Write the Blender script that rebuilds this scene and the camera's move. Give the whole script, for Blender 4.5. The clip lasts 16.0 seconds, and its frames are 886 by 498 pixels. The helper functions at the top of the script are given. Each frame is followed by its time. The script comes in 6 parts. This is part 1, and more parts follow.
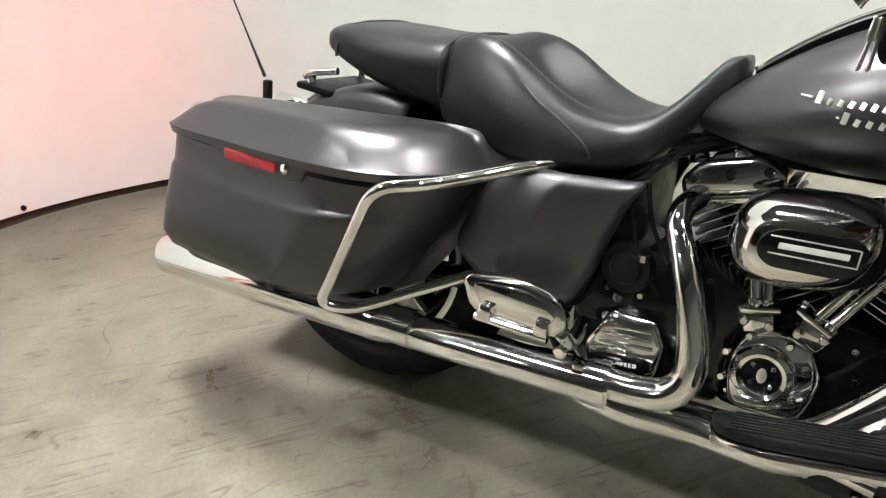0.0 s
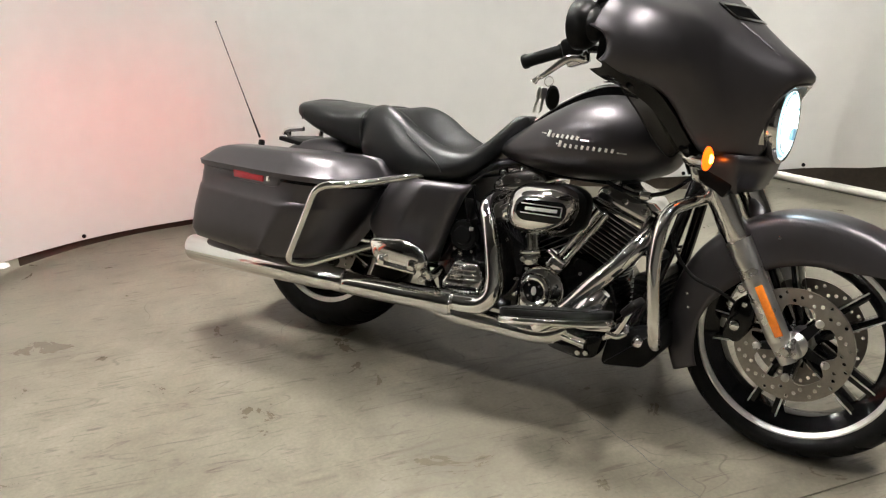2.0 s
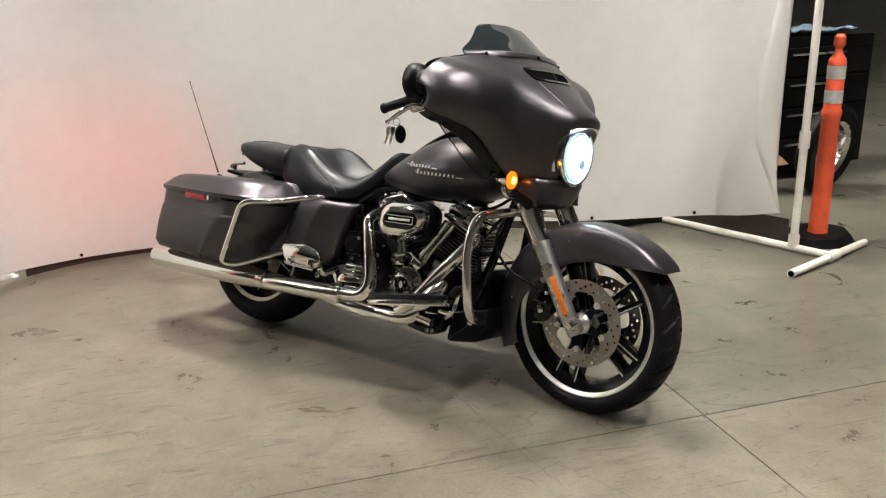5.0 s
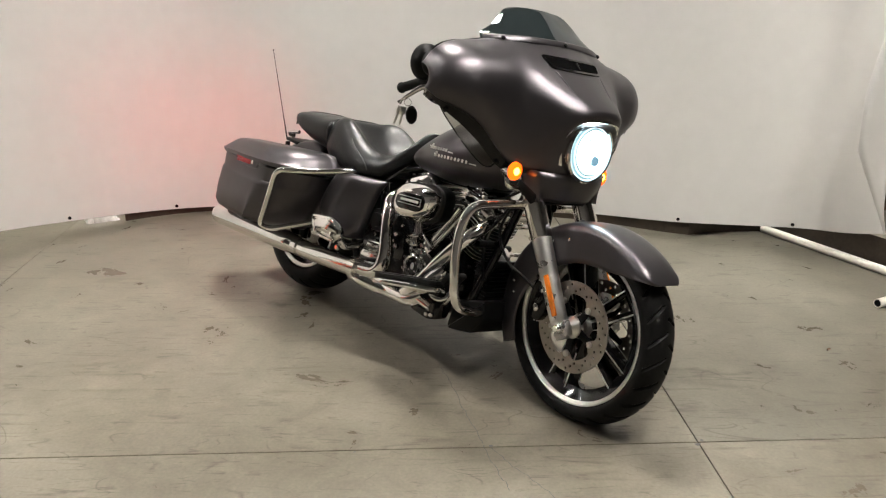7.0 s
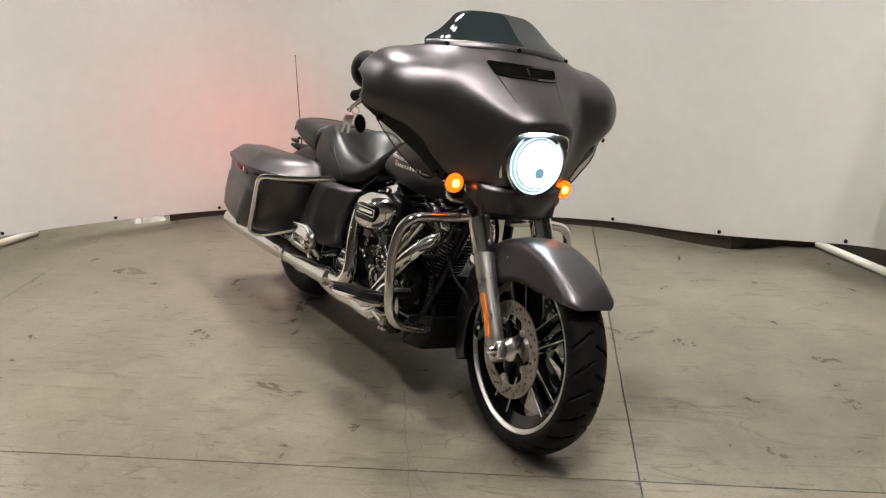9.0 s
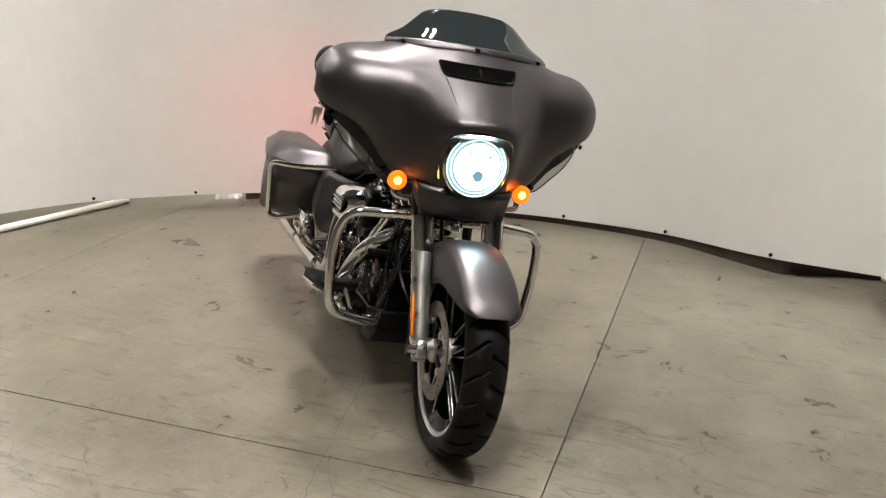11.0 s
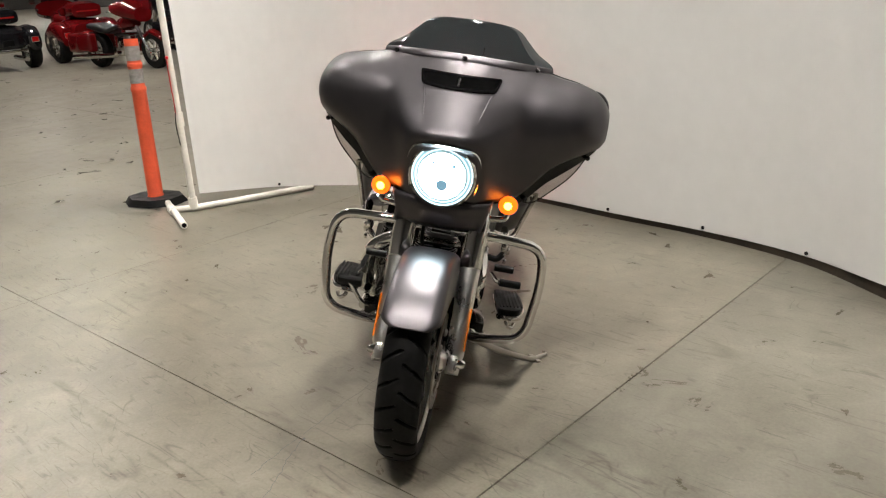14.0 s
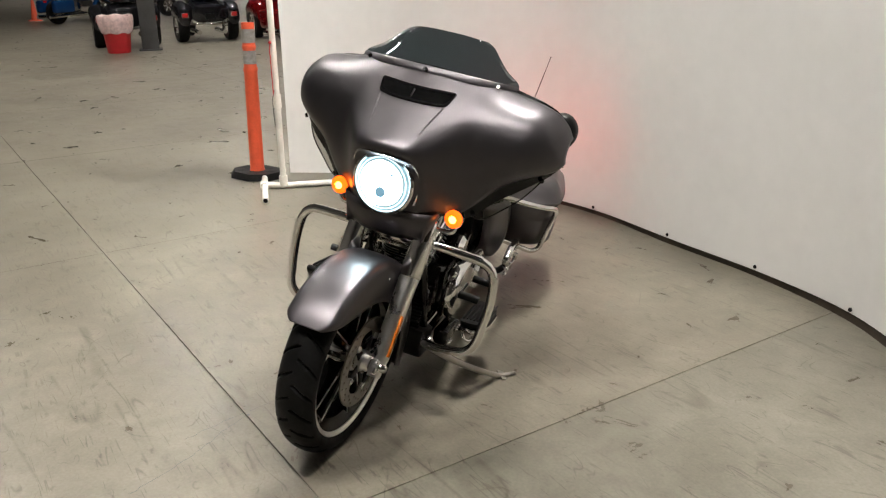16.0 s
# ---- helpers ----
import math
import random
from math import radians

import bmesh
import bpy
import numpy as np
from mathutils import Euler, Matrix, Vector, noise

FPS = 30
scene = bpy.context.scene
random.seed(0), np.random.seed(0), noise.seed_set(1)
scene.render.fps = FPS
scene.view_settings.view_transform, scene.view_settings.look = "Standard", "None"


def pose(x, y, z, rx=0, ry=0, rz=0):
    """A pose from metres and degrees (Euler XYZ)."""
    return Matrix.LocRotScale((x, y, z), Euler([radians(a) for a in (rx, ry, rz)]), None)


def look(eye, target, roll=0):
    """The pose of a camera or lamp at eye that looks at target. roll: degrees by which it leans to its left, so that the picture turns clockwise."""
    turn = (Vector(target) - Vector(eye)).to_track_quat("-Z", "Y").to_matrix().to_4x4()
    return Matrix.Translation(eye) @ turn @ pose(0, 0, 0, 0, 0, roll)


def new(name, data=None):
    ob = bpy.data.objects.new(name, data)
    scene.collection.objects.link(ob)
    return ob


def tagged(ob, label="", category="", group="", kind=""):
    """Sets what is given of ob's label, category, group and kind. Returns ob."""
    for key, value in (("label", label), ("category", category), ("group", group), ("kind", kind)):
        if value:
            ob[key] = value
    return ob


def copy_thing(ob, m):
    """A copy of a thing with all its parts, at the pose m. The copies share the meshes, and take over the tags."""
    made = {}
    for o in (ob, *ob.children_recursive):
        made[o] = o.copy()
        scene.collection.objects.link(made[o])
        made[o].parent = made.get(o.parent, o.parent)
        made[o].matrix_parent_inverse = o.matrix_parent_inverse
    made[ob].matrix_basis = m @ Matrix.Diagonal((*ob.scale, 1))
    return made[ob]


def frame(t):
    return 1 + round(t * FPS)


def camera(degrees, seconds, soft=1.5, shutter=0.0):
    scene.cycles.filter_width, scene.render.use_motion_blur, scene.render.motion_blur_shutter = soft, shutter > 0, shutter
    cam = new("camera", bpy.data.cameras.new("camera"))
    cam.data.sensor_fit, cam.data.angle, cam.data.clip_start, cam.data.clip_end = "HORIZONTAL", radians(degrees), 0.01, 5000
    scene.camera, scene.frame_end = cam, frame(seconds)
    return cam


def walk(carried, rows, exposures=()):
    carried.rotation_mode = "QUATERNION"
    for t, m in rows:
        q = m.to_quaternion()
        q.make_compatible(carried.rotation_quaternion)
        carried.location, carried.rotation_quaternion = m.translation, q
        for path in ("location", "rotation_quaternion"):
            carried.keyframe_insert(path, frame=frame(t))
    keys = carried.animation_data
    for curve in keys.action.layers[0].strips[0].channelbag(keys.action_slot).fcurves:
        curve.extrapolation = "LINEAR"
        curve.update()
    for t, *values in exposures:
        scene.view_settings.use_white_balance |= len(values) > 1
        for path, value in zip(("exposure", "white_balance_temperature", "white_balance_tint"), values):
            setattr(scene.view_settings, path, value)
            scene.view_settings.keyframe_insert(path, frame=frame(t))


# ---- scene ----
cam = camera(56.2, 16.0, soft=1.2)
PATH = [
    (0, (0.002, 0.048, 1.257), (0.491, 1.707, 0.254), -2.8),
    (0.5, (-0.084, -0.245, 1.326), (0.383, 1.492, 0.451), -0.9),
    (1, (-0.106, -0.493, 1.365), (0.396, 1.245, 0.512), -0.6),
    (1.5, (-0.064, -0.786, 1.385), (0.459, 0.971, 0.586), -2.0),
    (2, (-0.093, -1.086, 1.429), (0.449, 0.676, 0.653), -2.1),
    (2.5, (-0.111, -1.321, 1.458), (0.466, 0.459, 0.752), -0.4),
    (3, (-0.076, -1.54, 1.46), (0.56, 0.23, 0.782), 0.3),
    (3.2, (-0.038, -1.6, 1.475), (0.618, 0.164, 0.801), -0.2),
    (5.5, (0.321, -2.002, 1.44), (0.698, -0.13, 0.844), -0.7),
    (6, (0.484, -1.967, 1.439), (0.741, -0.081, 0.824), 0.6),
    (6.5, (0.62, -1.969, 1.438), (0.805, -0.084, 0.794), 0.7),
    (7, (0.813, -2.02, 1.452), (0.878, -0.131, 0.799), 0.6),
    (7.5, (0.984, -2.036, 1.445), (0.945, -0.149, 0.781), 0.2),
    (8, (1.151, -1.985, 1.445), (1.028, -0.098, 0.792), -0.1),
    (8.5, (1.298, -1.911, 1.453), (1.105, -0.028, 0.808), -0.8),
    (9, (1.468, -1.871, 1.461), (1.19, -0.001, 0.807), -1.3),
    (9.2, (1.556, -1.861, 1.455), (1.238, 0.004, 0.805), -1.2),
    (11.5, (2.361, -1.637, 1.464), (1.566, 0.073, 0.798), -1.0),
    (12, (2.525, -1.577, 1.463), (1.62, 0.079, 0.8), -1.6),
    (12.5, (2.658, -1.447, 1.465), (1.638, 0.148, 0.822), -1.5),
    (13, (2.771, -1.313, 1.482), (1.652, 0.216, 0.841), -2.4),
    (13.5, (2.92, -1.2, 1.477), (1.692, 0.24, 0.833), -3.1),
    (14, (3.118, -1.113, 1.484), (1.792, 0.233, 0.828), -3.8),
    (14.5, (3.242, -0.988, 1.482), (1.819, 0.26, 0.835), -3.7),
    (15, (3.371, -0.836, 1.5), (1.871, 0.329, 0.874), -1.7),
    (15.5, (3.488, -0.695, 1.503), (1.934, 0.392, 0.869), -1.4),
    (16, (3.622, -0.519, 1.512), (2.02, 0.483, 0.857), -0.9),
]
walk(cam, [(t, look(eye, target, roll)) for t, eye, target, roll in PATH],
     exposures=((0, 0.66, 6050, 4), (0.6, 0.54, 6080, 5), (1.0, 0.47, 6100, 5), (2.0, 0.33, 6350, 8), (4, 0.22, 6480, 10), (8, 0.08, 6500, 10), (12, 0.06, 6500, 10), (16, 0.06, 6450, 10)))
# ---- world and light ----
world = bpy.data.worlds.new("world")
scene.world = world
world.use_nodes = True
world.node_tree.nodes["Background"].inputs[0].default_value = (1.0, 0.95, 0.88, 1)
world.node_tree.nodes["Background"].inputs[1].default_value = 0.015
scene.view_settings.exposure = 0.0
FIXTURE = 820.0      # glow of the ceiling tubes
HEADLIGHT, AMBER, TAIL = 60.0, 8.0, 160.0
# ---- materials ----
def material(name, color, rough=0.5, metal=0.0, var=0.0, scale=8.0, bump=0.0, bscale=60.0, rvar=0.0, **more):
    """A principled material with colour variation at two scales, roughness variation and fine relief."""
    m = bpy.data.materials.new(name)
    m.use_nodes = True
    nt = m.node_tree
    b = nt.nodes["Principled BSDF"]
    b.inputs["Base Color"].default_value = (*color, 1)
    b.inputs["Roughness"].default_value = rough
    b.inputs["Metallic"].default_value = metal
    for key, v in more.items():
        b.inputs[key.replace("_", " ")].default_value = v
    tc = nt.nodes.new("ShaderNodeTexCoord")

    def noise_at(s, detail=4.0):
        n = nt.nodes.new("ShaderNodeTexNoise")
        n.inputs["Scale"].default_value = s
        n.inputs["Detail"].default_value = detail
        nt.links.new(tc.outputs["Object"], n.inputs["Vector"])
        return n.outputs["Fac"]

    def ramp(fac, lo, hi):
        r = nt.nodes.new("ShaderNodeMapRange")
        r.inputs["From Min"].default_value, r.inputs["From Max"].default_value = 0.3, 0.7
        r.inputs["To Min"].default_value, r.inputs["To Max"].default_value = lo, hi
        nt.links.new(fac, r.inputs["Value"])
        return r.outputs["Result"]
    if var:
        mix = nt.nodes.new("ShaderNodeMixRGB")
        mix.blend_type = "MULTIPLY"
        mix.inputs[0].default_value = 1
        mix.inputs[1].default_value = (*color, 1)
        mul = nt.nodes.new("ShaderNodeMath")
        mul.operation = "MULTIPLY"
        nt.links.new(ramp(noise_at(scale), 1 - var, 1 + var), mul.inputs[0])
        nt.links.new(ramp(noise_at(scale * 9), 1 - var * 0.5, 1 + var * 0.5), mul.inputs[1])
        nt.links.new(mul.outputs[0], mix.inputs[2])
        nt.links.new(mix.outputs[0], b.inputs["Base Color"])
    if rvar:
        nt.links.new(ramp(noise_at(scale * 1.7), max(rough - rvar, 0.02), rough + rvar), b.inputs["Roughness"])
    if bump:
        bp = nt.nodes.new("ShaderNodeBump")
        bp.inputs["Strength"].default_value = bump
        bp.inputs["Distance"].default_value = 0.002
        nt.links.new(noise_at(bscale, 6.0), bp.inputs["Height"])
        nt.links.new(bp.outputs[0], b.inputs["Normal"])
    return m


def glowing(name, color, strength, base=None):
    m = material(name, base or color, 0.2)
    b = m.node_tree.nodes["Principled BSDF"]
    b.inputs["Emission Color"].default_value = (*color, 1)
    b.inputs["Emission Strength"].default_value = strength
    return m


def sheet(name, tint, gloss=0.03):
    """Thin clear or smoked plastic: tinted see-through with a mirror gloss."""
    m = bpy.data.materials.new(name)
    m.use_nodes = True
    nt = m.node_tree
    nt.nodes.remove(nt.nodes["Principled BSDF"])
    out = nt.nodes["Material Output"]
    tr, gl, mix, fr = (nt.nodes.new(k) for k in ("ShaderNodeBsdfTransparent", "ShaderNodeBsdfGlossy", "ShaderNodeMixShader", "ShaderNodeFresnel"))
    tr.inputs[0].default_value = (*tint, 1)
    gl.inputs["Roughness"].default_value = gloss
    fr.inputs["IOR"].default_value = 1.45
    nt.links.new(fr.outputs[0], mix.inputs[0])
    nt.links.new(tr.outputs[0], mix.inputs[1])
    nt.links.new(gl.outputs[0], mix.inputs[2])
    nt.links.new(mix.outputs[0], out.inputs[0])
    return m


PAINT = material("satin_grey_paint", (0.080, 0.0745, 0.079), 0.37, 0.90, 0.05, 3.0, 0.02, 900.0, 0.03)
GLOSS = material("gloss_black", (0.004, 0.004, 0.0043), 0.10, 0.0, 0.2, 5.0, rvar=0.04, Specular_IOR_Level=0.35)
SATIN = material("satin_black", (0.0035, 0.0035, 0.0035), 0.38, 0.0, 0.25, 12.0, 0.05, 300.0, 0.08, Specular_IOR_Level=0.12)
CHROME = material("chrome", (0.80, 0.79, 0.77), 0.07, 1.0, 0.04, 6.0, rvar=0.03)
ALLOY = material("cast_alloy", (0.78, 0.76, 0.73), 0.30, 1.0, 0.06, 9.0, 0.05, 200.0, 0.06)
STEEL = material("disc_steel", (0.36, 0.335, 0.30), 0.36, 1.0, 0.08, 14.0, 0.06, 400.0, 0.06)
MACHINED = material("machined_rim", (0.84, 0.83, 0.81), 0.36, 1.0, 0.04, 20.0, rvar=0.05)
RUBBER = material("tyre_rubber", (0.0055, 0.0054, 0.0052), 0.5, 0.0, 0.35, 10.0, 0.10, 150.0, 0.08, Specular_IOR_Level=0.10)
LEATHER = material("black_vinyl", (0.007, 0.0072, 0.0075), 0.34, 0.0, 0.15, 8.0, 0.25, 420.0, 0.05, Specular_IOR_Level=0.3)
PIPING = material("seat_piping", (0.01, 0.01, 0.01), 0.35)
RED_LENS = material("red_reflector", (0.32, 0.012, 0.02), 0.15, 0.0, 0.2, 60.0, 0.3, 700.0)
AMBER_REFL = material("amber_reflector", (0.75, 0.20, 0.02), 0.2, 0.0, 0.15, 60.0, 0.3, 700.0)
AMBER_GLOW = glowing("amber_lens", (1.0, 0.10, 0.004), AMBER * 0.34)
AMBER_CORE = glowing("amber_bulb", (1.0, 0.22, 0.015), AMBER * 5)
HEAD_GLOW = glowing("headlight_lens", (0.74, 0.96, 1.0), HEADLIGHT)
HEAD_DIM = glowing("headlight_projector", (0.22, 0.42, 0.55), HEADLIGHT * 0.014, (0.05, 0.08, 0.1))
HEAD_RING = glowing("headlight_outer_lens", (0.42, 0.68, 0.76), HEADLIGHT * 0.009, (0.3, 0.36, 0.38))
HALO = glowing("headlight_rim_glow", (0.70, 0.92, 1.0), 1.6)
TAIL_GLOW = glowing("tail_lens", (1.0, 0.03, 0.035), TAIL)
SMOKED = sheet("smoked_screen", (0.065, 0.088, 0.098))
CLEAR = sheet("clear_deflector", (0.46, 0.45, 0.41))
HEM_SHADE = material("dark_brown_hem_shade", (0.045, 0.033, 0.023), 0.6, 0.0, 0.3, 6.0)
# near-black faces over closed ends, painting the shade inside openings
HOLE_SHADE = material("painted_hole_shade", (0.003, 0.003, 0.003), 0.9, Specular_IOR_Level=0.0)
BADGE = material("badge_metal", (0.78, 0.77, 0.74), 0.36, 0.85, 0.05, 40.0)
WHITE_INK = material("white_ink", (0.7, 0.7, 0.68), 0.5)
PVC = material("white_pvc", (0.74, 0.71, 0.64), 0.38, 0.0, 0.10, 7.0, 0.05, 80.0, 0.08)
ORANGE = material("orange_plastic", (0.72, 0.10, 0.04), 0.45, 0.0, 0.12, 9.0, 0.08, 120.0, 0.08)
BAND = material("reflective_band", (0.60, 0.60, 0.58), 0.35, 0.25, 0.15, 30.0, 0.2, 300.0)
BAND_GREY = material("worn_reflective_band", (0.30, 0.29, 0.28), 0.4, 0.3, 0.25, 30.0, 0.2, 300.0)
BIN_RED = material("red_bin_plastic", (0.50, 0.02, 0.025), 0.4, 0.0, 0.1, 6.0)
LINER = material("pale_bin_liner", (0.60, 0.44, 0.42), 0.45, 0.0, 0.2, 18.0, 0.6, 40.0)
COLUMN = material("grey_steel_paint", (0.05, 0.05, 0.05), 0.45, 0.0, 0.2, 4.0, 0.08, 60.0)
RED_PAINT = material("red_vehicle_paint", (0.095, 0.003, 0.004), 0.12, 0.2, 0.1, 4.0)
BLUE_PAINT = material("blue_vehicle_paint", (0.006, 0.035, 0.11), 0.15, 0.2, 0.1, 4.0)
BLACK_PAINT = material("black_vehicle_paint", (0.006, 0.006, 0.007), 0.12, 0.0, 0.1, 4.0)
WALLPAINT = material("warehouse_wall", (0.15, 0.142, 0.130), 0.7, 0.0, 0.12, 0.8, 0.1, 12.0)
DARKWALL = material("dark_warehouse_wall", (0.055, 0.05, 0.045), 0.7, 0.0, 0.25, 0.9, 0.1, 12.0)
CEILING = material("ceiling_deck", (0.09, 0.09, 0.085), 0.7, 0.0, 0.1, 0.7, 0.1, 10.0)
TUBE_GLOW = glowing("ceiling_tube", (1.0, 0.95, 0.89), FIXTURE)
FRAME_WHITE = material("fixture_enamel", (0.7, 0.7, 0.68), 0.4)
WRAP = material("dull_plastic_wrap", (0.34, 0.32, 0.29), 0.3, 0.0, 0.25, 25.0, 0.4, 60.0)
WOOD = material("brown_board", (0.16, 0.09, 0.045), 0.6, 0.0, 0.25, 6.0, 0.1, 60.0)
CLOTH_BLUE = material("blue_grey_cloth", (0.10, 0.15, 0.20), 0.8, 0.0, 0.2, 9.0, 0.3, 60.0)


def concrete(name, tone):
    """Sealed warehouse slab: pale blotches, brown stains, thin dark scuffs, fine grit; tone multiplies the whole
    colour.
    """
    m = bpy.data.materials.new(name)
    m.use_nodes = True
    nt = m.node_tree
    b = nt.nodes["Principled BSDF"]
    geo = nt.nodes.new("ShaderNodeNewGeometry")

    def tex(kind, s, **kw):
        n = nt.nodes.new(kind)
        n.inputs["Scale"].default_value = s
        for k, v in kw.items():
            n.inputs[k].default_value = v
        nt.links.new(geo.outputs["Position"], n.inputs["Vector"])
        return n

    def rng(out, a, c, lo, hi):
        r = nt.nodes.new("ShaderNodeMapRange")
        for k, v in zip(("From Min", "From Max", "To Min", "To Max"), (a, c, lo, hi)):
            r.inputs[k].default_value = v
        nt.links.new(out, r.inputs["Value"])
        return r.outputs["Result"]

    def op(kind, p, q):
        n = nt.nodes.new("ShaderNodeMath")
        n.operation = kind
        for i, v in enumerate((p, q)):
            if isinstance(v, (int, float)):
                n.inputs[i].default_value = v
            else:
                nt.links.new(v, n.inputs[i])
        return n.outputs[0]

    def blend(kind, fac, c1, c2):
        n = nt.nodes.new("ShaderNodeMixRGB")
        n.blend_type = kind
        for i, v in enumerate((fac, c1, c2)):
            if isinstance(v, float):
                n.inputs[i].default_value = v
            elif isinstance(v, tuple):
                n.inputs[i].default_value = (*v, 1)
            else:
                nt.links.new(v, n.inputs[i])
        return n.outputs[0]
    big = tex("ShaderNodeTexNoise", 0.9, Detail=5.0, Roughness=0.6)
    mid = tex("ShaderNodeTexNoise", 5.0, Detail=6.0, Roughness=0.65, Distortion=0.6)
    fine = tex("ShaderNodeTexNoise", 90.0, Detail=4.0)
    col = blend("MIX", rng(big.outputs["Fac"], 0.35, 0.65, 0, 1), (0.146, 0.133, 0.108), (0.226, 0.211, 0.177))
    col = blend("MULTIPLY", 1.0, col, blend("MIX", rng(mid.outputs["Fac"], 0.35, 0.68, 0, 1), (0.78, 0.77, 0.745), (1.12, 1.12, 1.11)))
    col = blend("MULTIPLY", 1.0, col, blend("MIX", rng(fine.outputs["Fac"], 0.3, 0.7, 0, 1), (0.91, 0.91, 0.905), (1.09, 1.09, 1.09)))
    # scuffs and straight scratches: thin lines where a stretched noise crosses its middle value, kept to patches
    for rot, loc, sx, sy, s, w, warp, dark in ((0.0, 0.0, 0.6, 1.4, 1.8, 0.0035, 0.5, 0.62), (4.0, 4.0, 0.6, 1.4, 2.8, 0.0055, 0.5, 0.66), (1.25, 8.0, 0.16, 2.6, 1.2, 0.009, 0.0, 0.72), (2.5, 15.0, 0.18, 2.8, 1.3, 0.010, 0.0, 0.74), (0.45, 23.0, 0.22, 3.4, 4.6, 0.016, 0.25, 0.62), (2.0, 31.0, 0.20, 3.0, 3.8, 0.013, 0.2, 0.66), (5.1, 40.0, 0.5, 1.6, 7.0, 0.012, 0.6, 0.70)):
        mp = nt.nodes.new("ShaderNodeMapping")
        mp.inputs["Location"].default_value = (loc, loc * 0.7, 0.37)
        mp.inputs["Rotation"].default_value = (0, 0, rot)
        mp.inputs["Scale"].default_value = (sx, sy, 1)
        nt.links.new(geo.outputs["Position"], mp.inputs["Vector"])
        n = tex("ShaderNodeTexNoise", s, Detail=2.0 if warp else 1.0, Distortion=warp)
        nt.links.new(mp.outputs[0], n.inputs["Vector"])
        line = rng(op("ABSOLUTE", op("SUBTRACT", n.outputs["Fac"], 0.5), 0.0), 0.0, w, 1, 0)
        mask = tex("ShaderNodeTexNoise", s * 2.0 + 1.3, Detail=3.0)
        line = op("MULTIPLY", line, rng(mask.outputs["Fac"], 0.50, 0.60, 0, 1))
        col = blend("MULTIPLY", line, col, (dark, dark * 0.98, dark * 0.94))
    # short dark ticks
    sm = tex("ShaderNodeTexNoise", 14.0, Detail=5.0)
    mp = nt.nodes.new("ShaderNodeMapping")
    mp.inputs["Rotation"].default_value = (0, 0, 0.6)
    mp.inputs["Scale"].default_value = (1.0, 4.5, 1)
    nt.links.new(geo.outputs["Position"], mp.inputs["Vector"])
    v = tex("ShaderNodeTexVoronoi", 2.6)
    nt.links.new(mp.outputs[0], v.inputs["Vector"])
    tick = op("MULTIPLY", rng(v.outputs["Distance"], 0.05, 0.11, 1, 0), rng(sm.outputs["Fac"], 0.48, 0.58, 0, 0.8))
    col = blend("MULTIPLY", tick, col, (0.45, 0.42, 0.38))
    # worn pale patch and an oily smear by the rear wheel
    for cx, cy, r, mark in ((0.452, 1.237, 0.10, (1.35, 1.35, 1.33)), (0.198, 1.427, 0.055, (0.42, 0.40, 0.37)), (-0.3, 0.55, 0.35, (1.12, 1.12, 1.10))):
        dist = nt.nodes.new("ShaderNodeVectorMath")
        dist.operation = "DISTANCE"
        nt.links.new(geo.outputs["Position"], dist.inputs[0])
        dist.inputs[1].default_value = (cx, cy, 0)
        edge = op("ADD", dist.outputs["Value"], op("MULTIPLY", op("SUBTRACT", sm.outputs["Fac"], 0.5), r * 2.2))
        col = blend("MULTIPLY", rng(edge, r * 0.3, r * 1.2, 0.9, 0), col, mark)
    col = blend("MULTIPLY", 1.0, col, tone)
    nt.links.new(col, b.inputs["Base Color"])
    nt.links.new(rng(mid.outputs["Fac"], 0.3, 0.7, 0.26, 0.38), b.inputs["Roughness"])
    b.inputs["Specular IOR Level"].default_value = 0.28
    bp = nt.nodes.new("ShaderNodeBump")
    bp.inputs["Strength"].default_value = 0.05
    bp.inputs["Distance"].default_value = 0.002
    nt.links.new(mid.outputs["Fac"], bp.inputs["Height"])
    nt.links.new(bp.outputs[0], b.inputs["Normal"])
    return m


def vinyl():
    """White backdrop vinyl with soft vertical waves."""
    m = material("white_backdrop_vinyl", (0.76, 0.75, 0.727), 0.50, 0.0, 0.035, 1.3, rvar=0.06)
    nt = m.node_tree
    b = nt.nodes["Principled BSDF"]
    geo = nt.nodes.new("ShaderNodeNewGeometry")
    mp = nt.nodes.new("ShaderNodeMapping")
    mp.inputs["Scale"].default_value = (1.6, 1.6, 0.35)
    n = nt.nodes.new("ShaderNodeTexNoise")
    n.inputs["Scale"].default_value = 1.5
    n.inputs["Detail"].default_value = 3.0
    bp = nt.nodes.new("ShaderNodeBump")
    bp.inputs["Strength"].default_value = 0.35
    bp.inputs["Distance"].default_value = 0.05
    nt.links.new(geo.outputs["Position"], mp.inputs["Vector"])
    nt.links.new(mp.outputs[0], n.inputs["Vector"])
    nt.links.new(n.outputs["Fac"], bp.inputs["Height"])
    nt.links.new(bp.outputs[0], b.inputs["Normal"])
    return m


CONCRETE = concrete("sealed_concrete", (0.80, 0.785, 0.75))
# darker, greyer multiplier for the slabs past x 1.7 on the backdrop side
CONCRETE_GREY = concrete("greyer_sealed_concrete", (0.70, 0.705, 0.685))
VINYL = vinyl()
# ---- mesh tools ----
def V(*p):
    return Vector(p)


